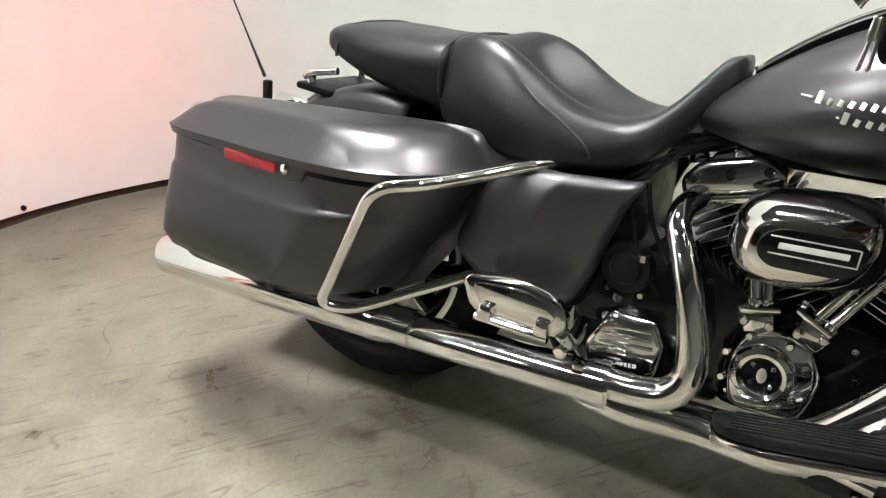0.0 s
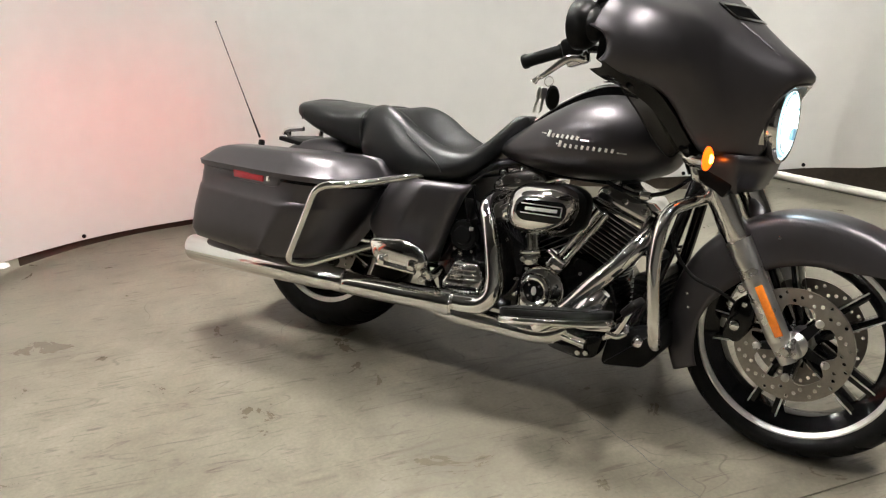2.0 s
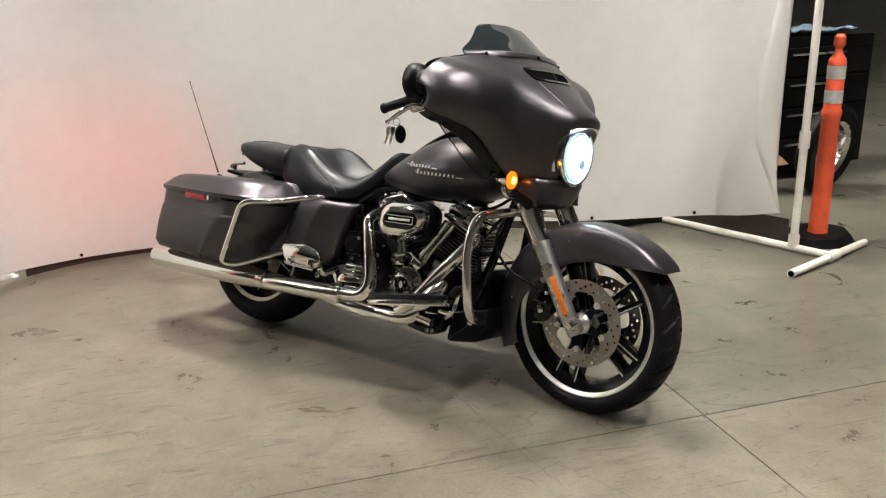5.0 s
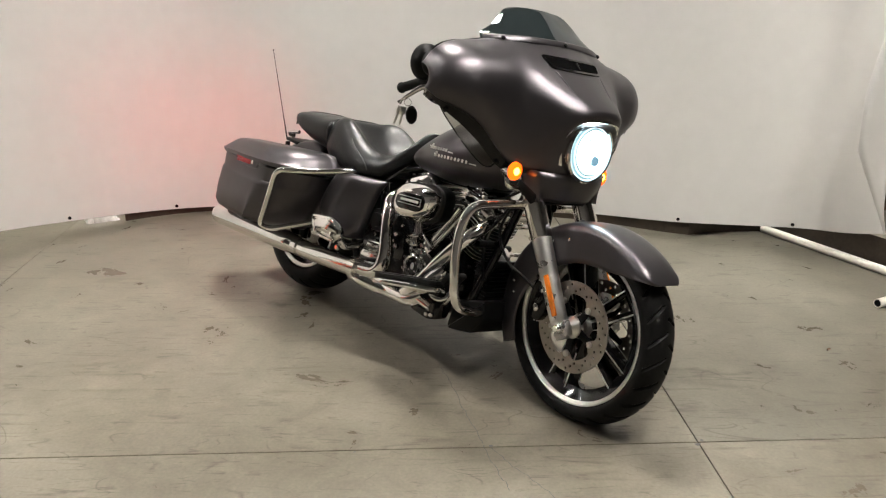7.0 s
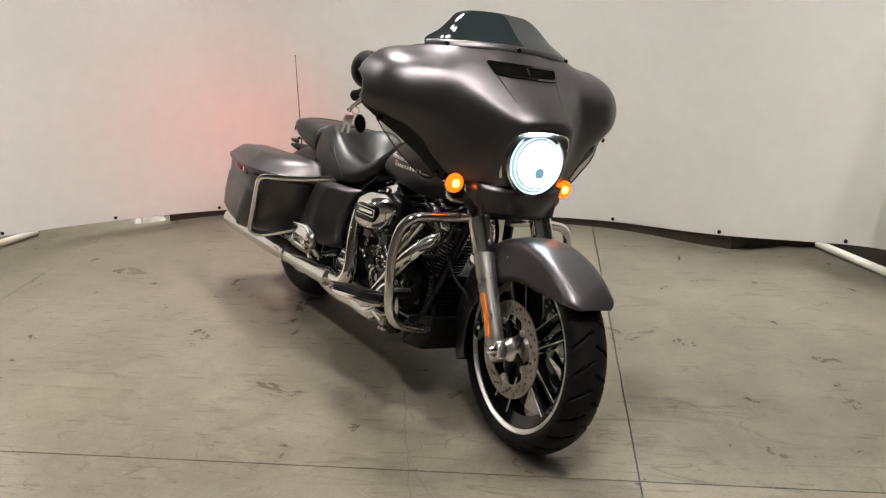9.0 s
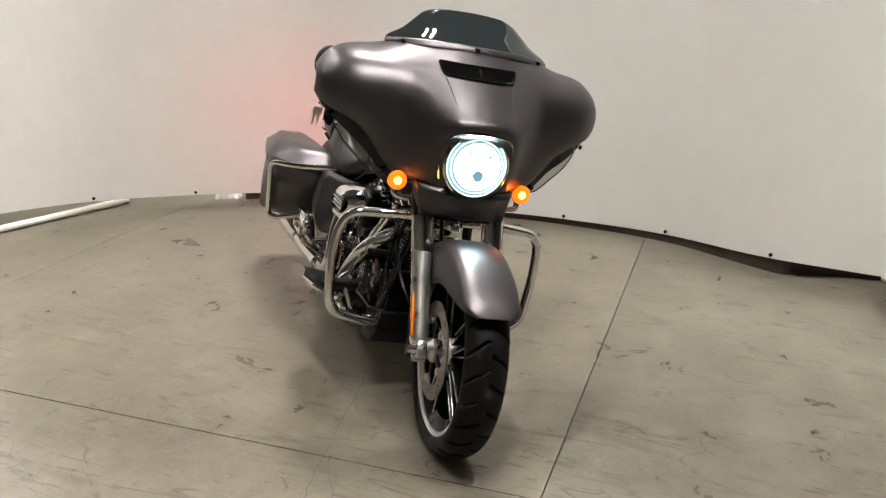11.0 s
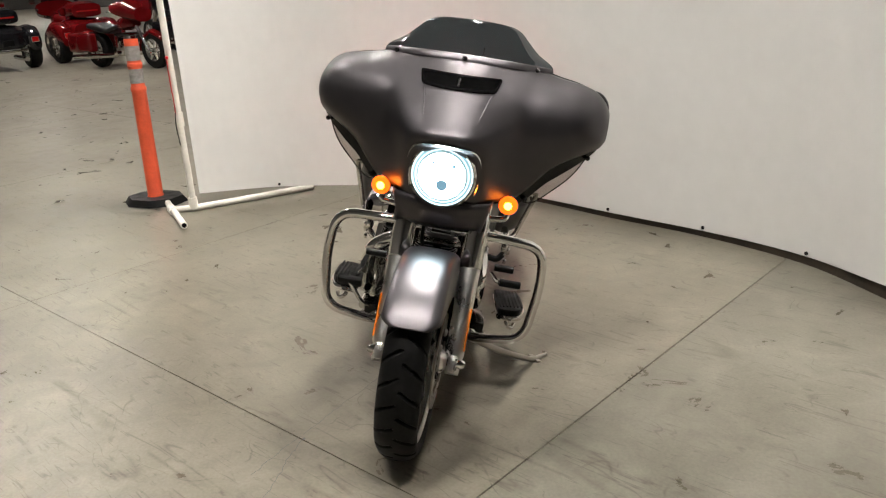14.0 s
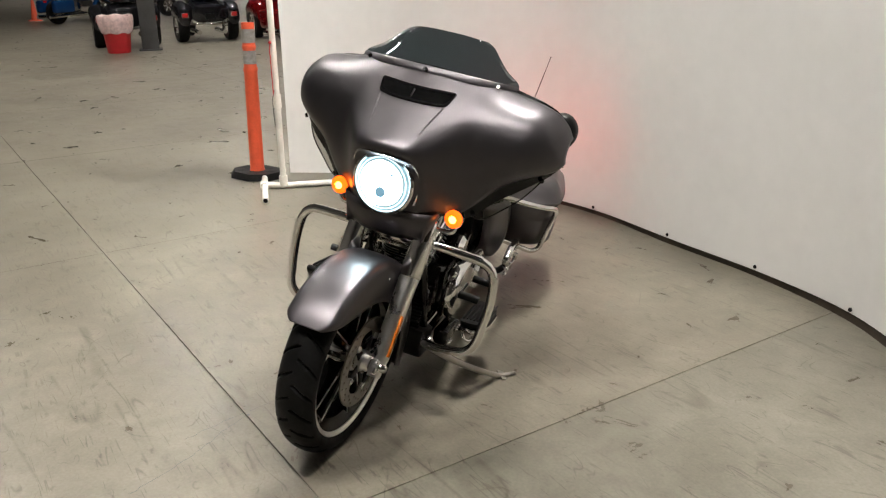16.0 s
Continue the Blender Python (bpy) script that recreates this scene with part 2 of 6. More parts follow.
def spline(points, n=6, closed=False):
    """Smooth line through the points, n steps from each to the next."""
    p = [Vector(q) for q in points]
    m = len(p)
    out = []
    for i in range(m if closed else m - 1):
        a, b, c, d = ((p[(i + k) % m] for k in (-1, 0, 1, 2)) if closed else (p[max(i - 1, 0)], p[i], p[i + 1], p[min(i + 2, m - 1)]))
        for k in range(n):
            t = k / n
            out.append(0.5 * (2 * b + (c - a) * t + (2 * a - 5 * b + 4 * c - d) * t * t + (3 * b - a - 3 * c + d) * t ** 3))
    if not closed:
        out.append(p[-1])
    return out


def grid_mesh(rings, closed=True, cap=True, bm=None):
    """Skin over rows of equally many points."""
    bm = bm or bmesh.new()
    vs = [[bm.verts.new(q) for q in r] for r in rings]
    n = len(rings[0])
    for a, b in zip(vs, vs[1:]):
        for i in range(n if closed else n - 1):
            j = (i + 1) % n
            bm.faces.new((a[i], a[j], b[j], b[i]))
    if cap and closed:
        bm.faces.new(list(reversed(vs[0])))
        bm.faces.new(vs[-1])
    bmesh.ops.recalc_face_normals(bm, faces=bm.faces)
    return bm


def tube(points, r, seg=14, n=6, bm=None, smooth=True, cap=True):
    """A round bar along a smooth line; r is one radius or one for each given point."""
    pts = spline(points, n) if smooth else [Vector(p) for p in points]
    if isinstance(r, (list, tuple)):
        rs = [q[0] for q in spline([(v, 0, 0) for v in r], n)] if smooth else list(r)
    else:
        rs = [r] * len(pts)
    t0 = (pts[1] - pts[0]).normalized()
    u = t0.orthogonal().normalized()
    rings = []
    for i, p in enumerate(pts):
        t = (pts[min(i + 1, len(pts) - 1)] - pts[max(i - 1, 0)]).normalized()
        u = (u - t * u.dot(t)).normalized()
        w = t.cross(u)
        rings.append([p + rs[i] * (math.cos(a) * u + math.sin(a) * w) for a in (2 * math.pi * k / seg for k in range(seg))])
    return grid_mesh(rings, True, cap, bm)


def bent(points, radius, k=5):
    """Corner points with each inner corner rounded."""
    p = [Vector(q) for q in points]
    out = [p[0]]
    for a, b, c in zip(p, p[1:], p[2:]):
        d = min(radius, (a - b).length * 0.48, (c - b).length * 0.48)
        s, e = b + (a - b).normalized() * d, b + (c - b).normalized() * d
        for i in range(k + 1):
            t = i / k
            out.append((1 - t) ** 2 * s + 2 * t * (1 - t) * b + t * t * e)
    return out + [p[-1]]


def bar(points, r, radius=0.05, seg=14, bm=None):
    return tube(bent(points, radius), r, seg, bm=bm, smooth=False)


def lathe(profile, n=48, axis="y", closed=False, bm=None):
    """Turn (radius, height) points about an axis."""
    rings = []
    for k in range(n):
        a = 2 * math.pi * k / n
        c, s = math.cos(a), math.sin(a)
        rings.append([V(r * c, h, r * s) if axis == "y" else V(h, r * c, r * s) if axis == "x" else V(r * c, r * s, h) for r, h in profile])
    bm = bm or bmesh.new()
    vs = [[bm.verts.new(q) for q in r] for r in rings]
    m = len(profile)
    for i in range(n):
        a, b = vs[i], vs[(i + 1) % n]
        for j in range(m if closed else m - 1):
            k = (j + 1) % m
            bm.faces.new((a[j], a[k], b[k], b[j]))
    bmesh.ops.remove_doubles(bm, verts=bm.verts, dist=1e-6)
    bmesh.ops.recalc_face_normals(bm, faces=bm.faces)
    return bm


def block(sx, sy, sz, bevel=0.004, seg=2, m=None, bm=None):
    t = bmesh.new()
    bmesh.ops.create_cube(t, size=1)
    bmesh.ops.scale(t, vec=(sx, sy, sz), verts=t.verts)
    if bevel:
        bmesh.ops.bevel(t, geom=t.edges, offset=min(bevel, min(sx, sy, sz) * 0.45), segments=seg, profile=0.5, affect="EDGES")
    return merge(t, m, bm)


def prism(outline, y0, y1, bevel=0.004, m=None, bm=None, seg=2):
    """An outline of (x, z) points pushed from y0 to y1, edges rounded."""
    t = bmesh.new()
    a = [t.verts.new((x, y0, z)) for x, z in outline]
    b = [t.verts.new((x, y1, z)) for x, z in outline]
    n = len(outline)
    t.faces.new(a)
    t.faces.new(list(reversed(b)))
    for i in range(n):
        t.faces.new((a[i], b[i], b[(i + 1) % n], a[(i + 1) % n]))
    bmesh.ops.recalc_face_normals(t, faces=t.faces)
    if bevel:
        rim = [e for e in t.edges if abs(e.verts[0].co.y - e.verts[1].co.y) < 1e-7]
        bmesh.ops.bevel(t, geom=rim, offset=bevel, segments=seg, profile=0.5, affect="EDGES")
    return merge(t, m, bm)


def merge(t, m=None, bm=None):
    """Move a bmesh by m and pour it into bm, if one is given."""
    if m is not None:
        bmesh.ops.transform(t, matrix=m, verts=t.verts)
        if m.determinant() < 0:
            bmesh.ops.reverse_faces(t, faces=t.faces)
    if bm is None:
        return t
    me = bpy.data.meshes.new("pour")
    t.to_mesh(me)
    t.free()
    bm.from_mesh(me)
    bpy.data.meshes.remove(me)
    return bm


def mirrored(bm):
    t = bm.copy()
    return merge(t, Matrix.Diagonal((1, -1, 1, 1)))


def rounded(points, radius, k=4):
    """A closed (x, z) outline with rounded corners."""
    p = [V(x, z, 0) for x, z in points]
    out = []
    for i, b in enumerate(p):
        a, c = p[i - 1], p[(i + 1) % len(p)]
        d = min(radius, (a - b).length * 0.48, (c - b).length * 0.48)
        s, e = b + (a - b).normalized() * d, b + (c - b).normalized() * d
        for j in range(k + 1):
            t = j / k
            q = (1 - t) ** 2 * s + 2 * t * (1 - t) * b + t * t * e
            out.append((q.x, q.y))
    return out


def mesh_of(name, bm, mat, angle=38):
    me = bpy.data.meshes.new(name)
    bm.to_mesh(me)
    bm.free()
    me.materials.append(mat)
    me.shade_smooth()
    me.set_sharp_from_angle(angle=radians(angle))
    return me


def part(name, bm, mat, parent, label="", m=None, angle=38):
    """One mesh object under a thing or under a part."""
    me = bm if isinstance(bm, bpy.types.Mesh) else mesh_of(name, bm, mat, angle)
    ob = new(name, me)
    ob.parent = parent
    if m is not None:
        ob.matrix_basis = m
    return tagged(ob, label)


def thing(name, label, category, m=None, group="", kind=""):
    ob = new(name)
    if m is not None:
        ob.matrix_basis = m
    return tagged(ob, label, category, group, kind)


def mesh_thing(name, bm, mat, label, category="", m=None, group="", kind="", angle=38):
    ob = new(name, bm if isinstance(bm, bpy.types.Mesh) else mesh_of(name, bm, mat, angle))
    if m is not None:
        ob.matrix_basis = m
    return tagged(ob, label, category, group, kind)


def aim(p, d, up=(0, 0, 1)):
    """A pose at p whose x axis runs along d."""
    x = Vector(d).normalized()
    y = Vector(up).cross(x)
    y = y.normalized() if y.length > 1e-4 else V(0, 1, 0)
    z = x.cross(y)
    return Matrix(((x.x, y.x, z.x, p[0]), (x.y, y.y, z.y, p[1]), (x.z, y.z, z.z, p[2]), (0, 0, 0, 1)))


def bolt(p, d, r=0.007, h=0.006, bm=None):
    return merge(lathe([(0, h), (r * 0.7, h), (r, h * 0.7), (r, 0)], 10, "x"), aim(p, d), bm)
# ---- the room ----
def panel(name, sx, sy, sz, c, mat, label):
    return mesh_thing(name, block(sx, sy, sz, 0), mat, label, m=pose(*c), kind="structure")


# dark wall colours hold down the fill light; south and east walls are unseen
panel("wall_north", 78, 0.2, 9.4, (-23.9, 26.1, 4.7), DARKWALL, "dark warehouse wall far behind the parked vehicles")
panel("wall_south", 78, 0.2, 9.4, (-23.9, -12.1, 4.7), WALLPAINT, "dim painted warehouse wall")
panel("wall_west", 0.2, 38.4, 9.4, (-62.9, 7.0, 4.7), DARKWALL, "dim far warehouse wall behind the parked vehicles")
panel("wall_east", 0.2, 38.4, 9.4, (15.1, 7.0, 4.7), WALLPAINT, "dim painted warehouse wall")
panel("ceiling", 78.4, 38.4, 0.2, (-23.9, 7.0, 9.3), CEILING, "dim corrugated warehouse ceiling deck")


def ceiling_light():
    t = thing("ceiling_light", "white enamel twin tube ceiling light with deep reflector, switched on", "ceiling light", group="ceiling lights")
    trough = [(-0.15, -0.10), (-0.11, 0.03), (-0.06, 0.07), (0.06, 0.07), (0.11, 0.03), (0.15, -0.10), (0.155, -0.10), (0.115, 0.036), (0.064, 0.09), (-0.064, 0.09), (-0.115, 0.036), (-0.155, -0.10)]
    part("reflector", prism([(x, z) for x, z in trough], -0.66, 0.66, 0), FRAME_WHITE, t, "white folded reflector")
    for x in (-0.055, 0.055):
        part("tube", merge(lathe([(0.0, -0.62), (0.028, -0.62), (0.032, -0.60), (0.032, 0.60), (0.028, 0.62), (0.0, 0.62)], 12), pose(x, 0, 0.0)), TUBE_GLOW, t, "glowing warm white tube")
    part("bracket", block(0.02, 0.02, 1.10, 0.002, m=pose(0, 0.5, 0.645)), FRAME_WHITE, t)
    part("bracket", block(0.02, 0.02, 1.10, 0.002, m=pose(0, -0.5, 0.645)), FRAME_WHITE, t)
    return t


first = ceiling_light()
# a cluster over the backdrop bay, a few round it and rows deep in the hall
spots = [(0.1, 3.7), (0.8, 3.7), (4.2, -0.4), (2.3, -2.3), (-4.8, 1.0), (-13.5, 3.6), (-12.5, -1.6), (-8.0, 6.5), (-17.5, 7.0)]
spots += [(-37.0, 10.5), (-45.0, 9.0), (-53.0, 10.2), (-37.0, 14.6), (-45.0, 17.5), (-53.0, 20.5), (-59.0, 14.0), (-31.0, 16.2)]
first.matrix_basis = pose(*spots[0], 8.0)
for x, y in spots[1:]:
    copy_thing(first, pose(x, y, 8.0))

# backdrop: a white sheet in a shallow bow, grommets along the hem
BOW = [(-1.83, 1.62), (-1.569, 2.085), (-1.127, 2.492), (-0.623, 2.821), (-0.097, 2.92), (0.567, 2.869), (1.174, 2.841), (1.763, 2.717), (2.297, 2.434), (2.859, 2.225), (3.04, 2.03), (3.14, 1.80)]
HEM = [0.11, 0.085, 0.060, 0.036, 0.030, 0.038, 0.038, 0.046, 0.073, 0.106, 0.14, 0.20]


def backdrop():
    t = thing("backdrop_sheet", "white vinyl photo backdrop sheet hanging in a shallow bow", "backdrop")
    line = spline([(x, y, h) for (x, y), h in zip(BOW, HEM)], 10)
    rings = []
    # close rows and columns at the borders keep the cut edge crisp
    line = [line[0], line[0].lerp(line[1], 0.01), line[0].lerp(line[1], 0.02)] + line[1:-1] + [line[-2].lerp(line[-1], 0.98), line[-2].lerp(line[-1], 0.99), line[-1]]
    for f in [0, 0.0006, 0.0012] + [k / 30 for k in range(1, 31)]:
        row = []
        for i, p in enumerate(line):
            u = i / (len(line) - 1)
            z = p.z + f * (2.75 - p.z)
            nx = noise.noise(V(u * 9, z * 0.5, 3.0)) * 0.012
            fold = 0.05 * max(0.0, (u - 0.90) / 0.10) * math.sin(z * 4.0 + 1.0) * (1 - 0.3 * f)
            lean = -0.22 * max(0.0, (u - 0.955) / 0.045) * min(1.0, max(0.0, (z - 0.12) / 0.5)) + 0.15 * max(0.0, (u - 0.955) / 0.045) * max(0.0, z - 0.9)
            row.append(V(p.x + fold * 0.5 + lean, p.y + nx + fold * 0.4, z))
        rings.append(row)
    bm = grid_mesh(rings, False, False)
    ob = part("sheet", bm, VINYL, t, angle=80)
    s = ob.modifiers.new("thickness", "SOLIDIFY")
    s.thickness, s.offset = 0.003, 0
    return t, line


sheet_thing, hem_line = backdrop()
for x, y in BOW[1:10]:
    p = min(hem_line, key=lambda q: (q.x - x) ** 2 + (q.y - y) ** 2)
    i = hem_line.index(p)
    d = (hem_line[min(i + 1, len(hem_line) - 1)] - hem_line[max(i - 1, 0)]).normalized()
    nrm = V(d.y, -d.x, 0)
    part("grommet", merge(lathe([(0.0, 0.002), (0.004, 0.002), (0.005, 0.004), (0.008, 0.004), (0.0095, 0.002), (0.0095, -0.003)], 14, "x"), aim((p.x + nrm.x * 0.004, p.y + nrm.y * 0.004, p.z + 0.018), nrm)), SATIN, sheet_thing, "small dark grommet")

# dark strip added behind the hem: colour for the shade in the floor gap
back = []
for i in range(4, len(hem_line) - 3):
    if -0.90 < hem_line[i].x < 2.40:
        d = (hem_line[i + 1] - hem_line[i - 1]).normalized()
        back.append(hem_line[i] + V(-d.y, d.x, 0) * 0.014)
back += [V(2.62, 2.50, 0), V(2.89, 2.49, 0), V(3.08, 2.12, 0), V(3.22, 1.84, 0)]
mesh_thing("hem_shade_strip", grid_mesh([[V(q.x, q.y, z) for q in back] for z in (0.0, 0.15)], False, False), HEM_SHADE, "added dark brown strip for the shade in the gap under the backdrop", kind="structure")


def pipe_frame(name, pole, foot_a, foot_b, base_to, tee):
    """White PVC stand: pole with a coupling, base pipe and a foot across it."""
    t = thing(name, "white PVC pipe stand holding up the backdrop", "pipe stand", group="backdrop stands")
    r = 0.021
    part("pole", tube([(*pole, 0.03), (*pole, 3.0)], r, 16, smooth=False), PVC, t)
    for z in (0.62,):
        part("coupling", merge(lathe([(r, -0.045), (r + 0.007, -0.045), (r + 0.007, 0.045), (r, 0.045)], 16, "z"), pose(*pole, z)), PVC, t, "white pipe coupling")
    part("base_pipe", tube([(tee[0], tee[1], 0.022), (pole[0], pole[1], 0.022), (*base_to, 0.022)], r, 16, smooth=False), PVC, t)
    part("elbow", merge(lathe([(r, 0.0), (r + 0.008, 0.0), (r + 0.008, 0.075), (r, 0.075)], 16, "z"), pose(*pole, 0.02)), PVC, t)
    part("foot_pipe", tube([(*foot_a, 0.022), (*foot_b, 0.022)], r, 16, smooth=False), PVC, t)
    d = V(foot_b[0] - foot_a[0], foot_b[1] - foot_a[1], 0)
    part("tee_fitting", merge(lathe([(r, -0.05), (r + 0.008, -0.05), (r + 0.008, 0.05), (r, 0.05)], 16, "x"), aim((*tee, 0.022), d)), PVC, t)
    part("pipe_mouth", merge(lathe([(0, 0.0015), (0.016, 0.0015), (0.016, 0)], 14, "x"), aim((foot_a[0], foot_a[1], 0.022), -d)), HOLE_SHADE, t)
    return t


pipe_frame("pipe_stand", (3.175, 1.73), (2.888, 1.365), (3.60, 1.68), (2.81, 2.48), (3.27, 1.535))
left_stand = pipe_frame("pipe_stand", (-1.84, 1.57), (-1.525, 1.312), (-2.30, 1.60), (-1.56, 2.36), (-1.93, 1.458))


def bollard(name, m, bands, label, round_top):
    t = thing(name, label, "traffic post", m, group="traffic posts")
    prof = [(0.0, 0.0), (0.062, 0.0), (0.062, 0.03), (0.052, 0.06)]
    prof += [(0.048, 0.70), (0.052, 0.71), (0.052, 0.74), (0.046, 0.75), (0.046, 1.00)] if round_top else [(0.048, 0.77), (0.052, 0.78), (0.052, 0.80), (0.046, 0.81), (0.046, 0.935), (0.050, 0.94), (0.050, 0.96), (0.046, 0.965), (0.046, 1.07)]
    prof += [(0.040, 1.02), (0.022, 1.045), (0.018, 1.07), (0.030, 1.09), (0.030, 1.13), (0.018, 1.145), (0.0, 1.148)] if round_top else [(0.046, 1.12), (0.040, 1.12), (0.038, 1.08), (0, 1.08)]
    part("post", lathe(prof, 28, "z"), ORANGE, t)
    for z0, z1 in bands:
        part("band", lathe([(0.0462, z0), (0.0478, z0), (0.0478, z1), (0.0462, z1)], 28, "z"), BAND if round_top else BAND_GREY, t, "silver reflective band")
    out = [(0.24 * math.cos(a), 0.24 * math.sin(a)) for a in (math.pi / 8 + k * math.pi / 4 for k in range(8))]
    b = bmesh.new()
    lo = [b.verts.new((x, y * 0.8, 0)) for x, y in out]
    hi = [b.verts.new((x * 0.86, y * 0.68, 0.045)) for x, y in out]
    b.faces.new(list(reversed(lo)))
    b.faces.new(hi)
    for i in range(8):
        b.faces.new((lo[i], lo[(i + 1) % 8], hi[(i + 1) % 8], hi[i]))
    part("base", b, RUBBER, t, "black rubber base")
    return t


bollard("traffic_post", pose(3.45, 1.88, 0.0, 0, 0, 25), ((0.78, 0.85), (0.91, 0.98)), "orange traffic post with white bands and knob on black base", True)
bollard("traffic_post", pose(-2.315, 1.55, 0.0, -1.5, 0, 20), ((0.83, 0.925), (0.98, 1.075)), "scuffed orange traffic post with grey bands on black base", False)
# ---- the motorcycle: x ahead from the rear axle, y to its left, z up; it leans on its side stand ----
LEAN = 13.9
BIKE = pose(0.287, 1.655, 0.009, -LEAN, 0, -49.0)
bike = thing("motorcycle", "satin charcoal touring motorcycle with chrome trim, leaning on its side stand", "motorcycle", BIKE)
STEER = Matrix.Translation((1.22, 0, 0.80)) @ Matrix.Rotation(radians(-6.8), 4, Vector((-math.sin(radians(26)), 0, math.cos(radians(26))))) @ Matrix.Translation((-1.22, 0, -0.80))


def both(name, make, mat, parent=None, label="", m=None, **kw):
    """The same part on the right and, mirrored, on the left."""
    a = part(name, make(), mat, parent or bike, label, m, **kw)
    b = part(name, mirrored(make()), mat, parent or bike, label, m, **kw)
    return a, b


# ---- wheels
def tyre_mesh(R, lip, width, n_blocks, prof_n=44, n=480):
    """Tread curve with swept grooves cut into it."""
    rings = []
    for k in range(n):
        a = 2 * math.pi * k / n
        row = []
        for j in range(prof_n + 1):
            s = -1 + 2 * j / prof_n
            ang = s * radians(126)
            r = R - (R - lip + 0.003) * (1 - math.cos(ang)) / (1 - math.cos(radians(126)))
            y = width / 2 * math.sin(ang)
            if abs(s) < 0.72:
                ph = (a / (2 * math.pi) * n_blocks + (0.5 if s > 0 else 0.0) + abs(s) * 1.1) % 1
                if 0.04 < abs(s) < 0.58 and ph < (0.11 if abs(s) > 0.2 else 0.08):
                    r -= 0.009
            row.append(V(r * math.cos(a), y, r * math.sin(a)))
        rings.append(row)
    bm = bmesh.new()
    vs = [[bm.verts.new(q) for q in r] for r in rings]
    for i in range(n):
        a, b = vs[i], vs[(i + 1) % n]
        for j in range(prof_n):
            bm.faces.new((a[j], a[j + 1], b[j + 1], b[j]))
    bmesh.ops.recalc_face_normals(bm, faces=bm.faces)
    return bm


def disc_mesh(R, r0, holes, th=0.005, hole_r=0.0042):
    """Brake disc ring with drilled holes."""
    bm = bmesh.new()

    def loop(cx, cz, r, n, a0=0.0):
        vs = [bm.verts.new((cx + r * math.cos(a0 + 2 * math.pi * k / n), 0, cz + r * math.sin(a0 + 2 * math.pi * k / n))) for k in range(n)]
        return [bm.edges.new((vs[k], vs[(k + 1) % n])) for k in range(n)]
    edges = loop(0, 0, R, 64)
    rr = [r0 * 1.16 - 0.030 * max(0.0, math.cos(5 * (2 * math.pi * k / 60 - 0.9))) ** 1.5 for k in range(60)]
    vs = [bm.verts.new((rr[k] * math.cos(2 * math.pi * k / 60), 0, rr[k] * math.sin(2 * math.pi * k / 60))) for k in range(60)]
    edges += [bm.edges.new((vs[k], vs[(k + 1) % 60])) for k in range(60)]
    for k in range(holes):
        a = 2 * math.pi * k / holes
        q = r0 * 1.12 + (R - r0 * 1.12) * (0.30, 0.75, 0.52)[k % 3]
        edges += loop(q * math.cos(a), q * math.sin(a), hole_r, 8)
    bmesh.ops.triangle_fill(bm, use_beauty=True, use_dissolve=False, edges=edges)
    ext = bmesh.ops.extrude_face_region(bm, geom=bm.faces[:])
    bmesh.ops.translate(bm, vec=(0, th, 0), verts=[e for e in ext["geom"] if isinstance(e, bmesh.types.BMVert)])
    bmesh.ops.translate(bm, vec=(0, -th / 2, 0), verts=bm.verts)
    bmesh.ops.recalc_face_normals(bm, faces=bm.faces)
    return bm


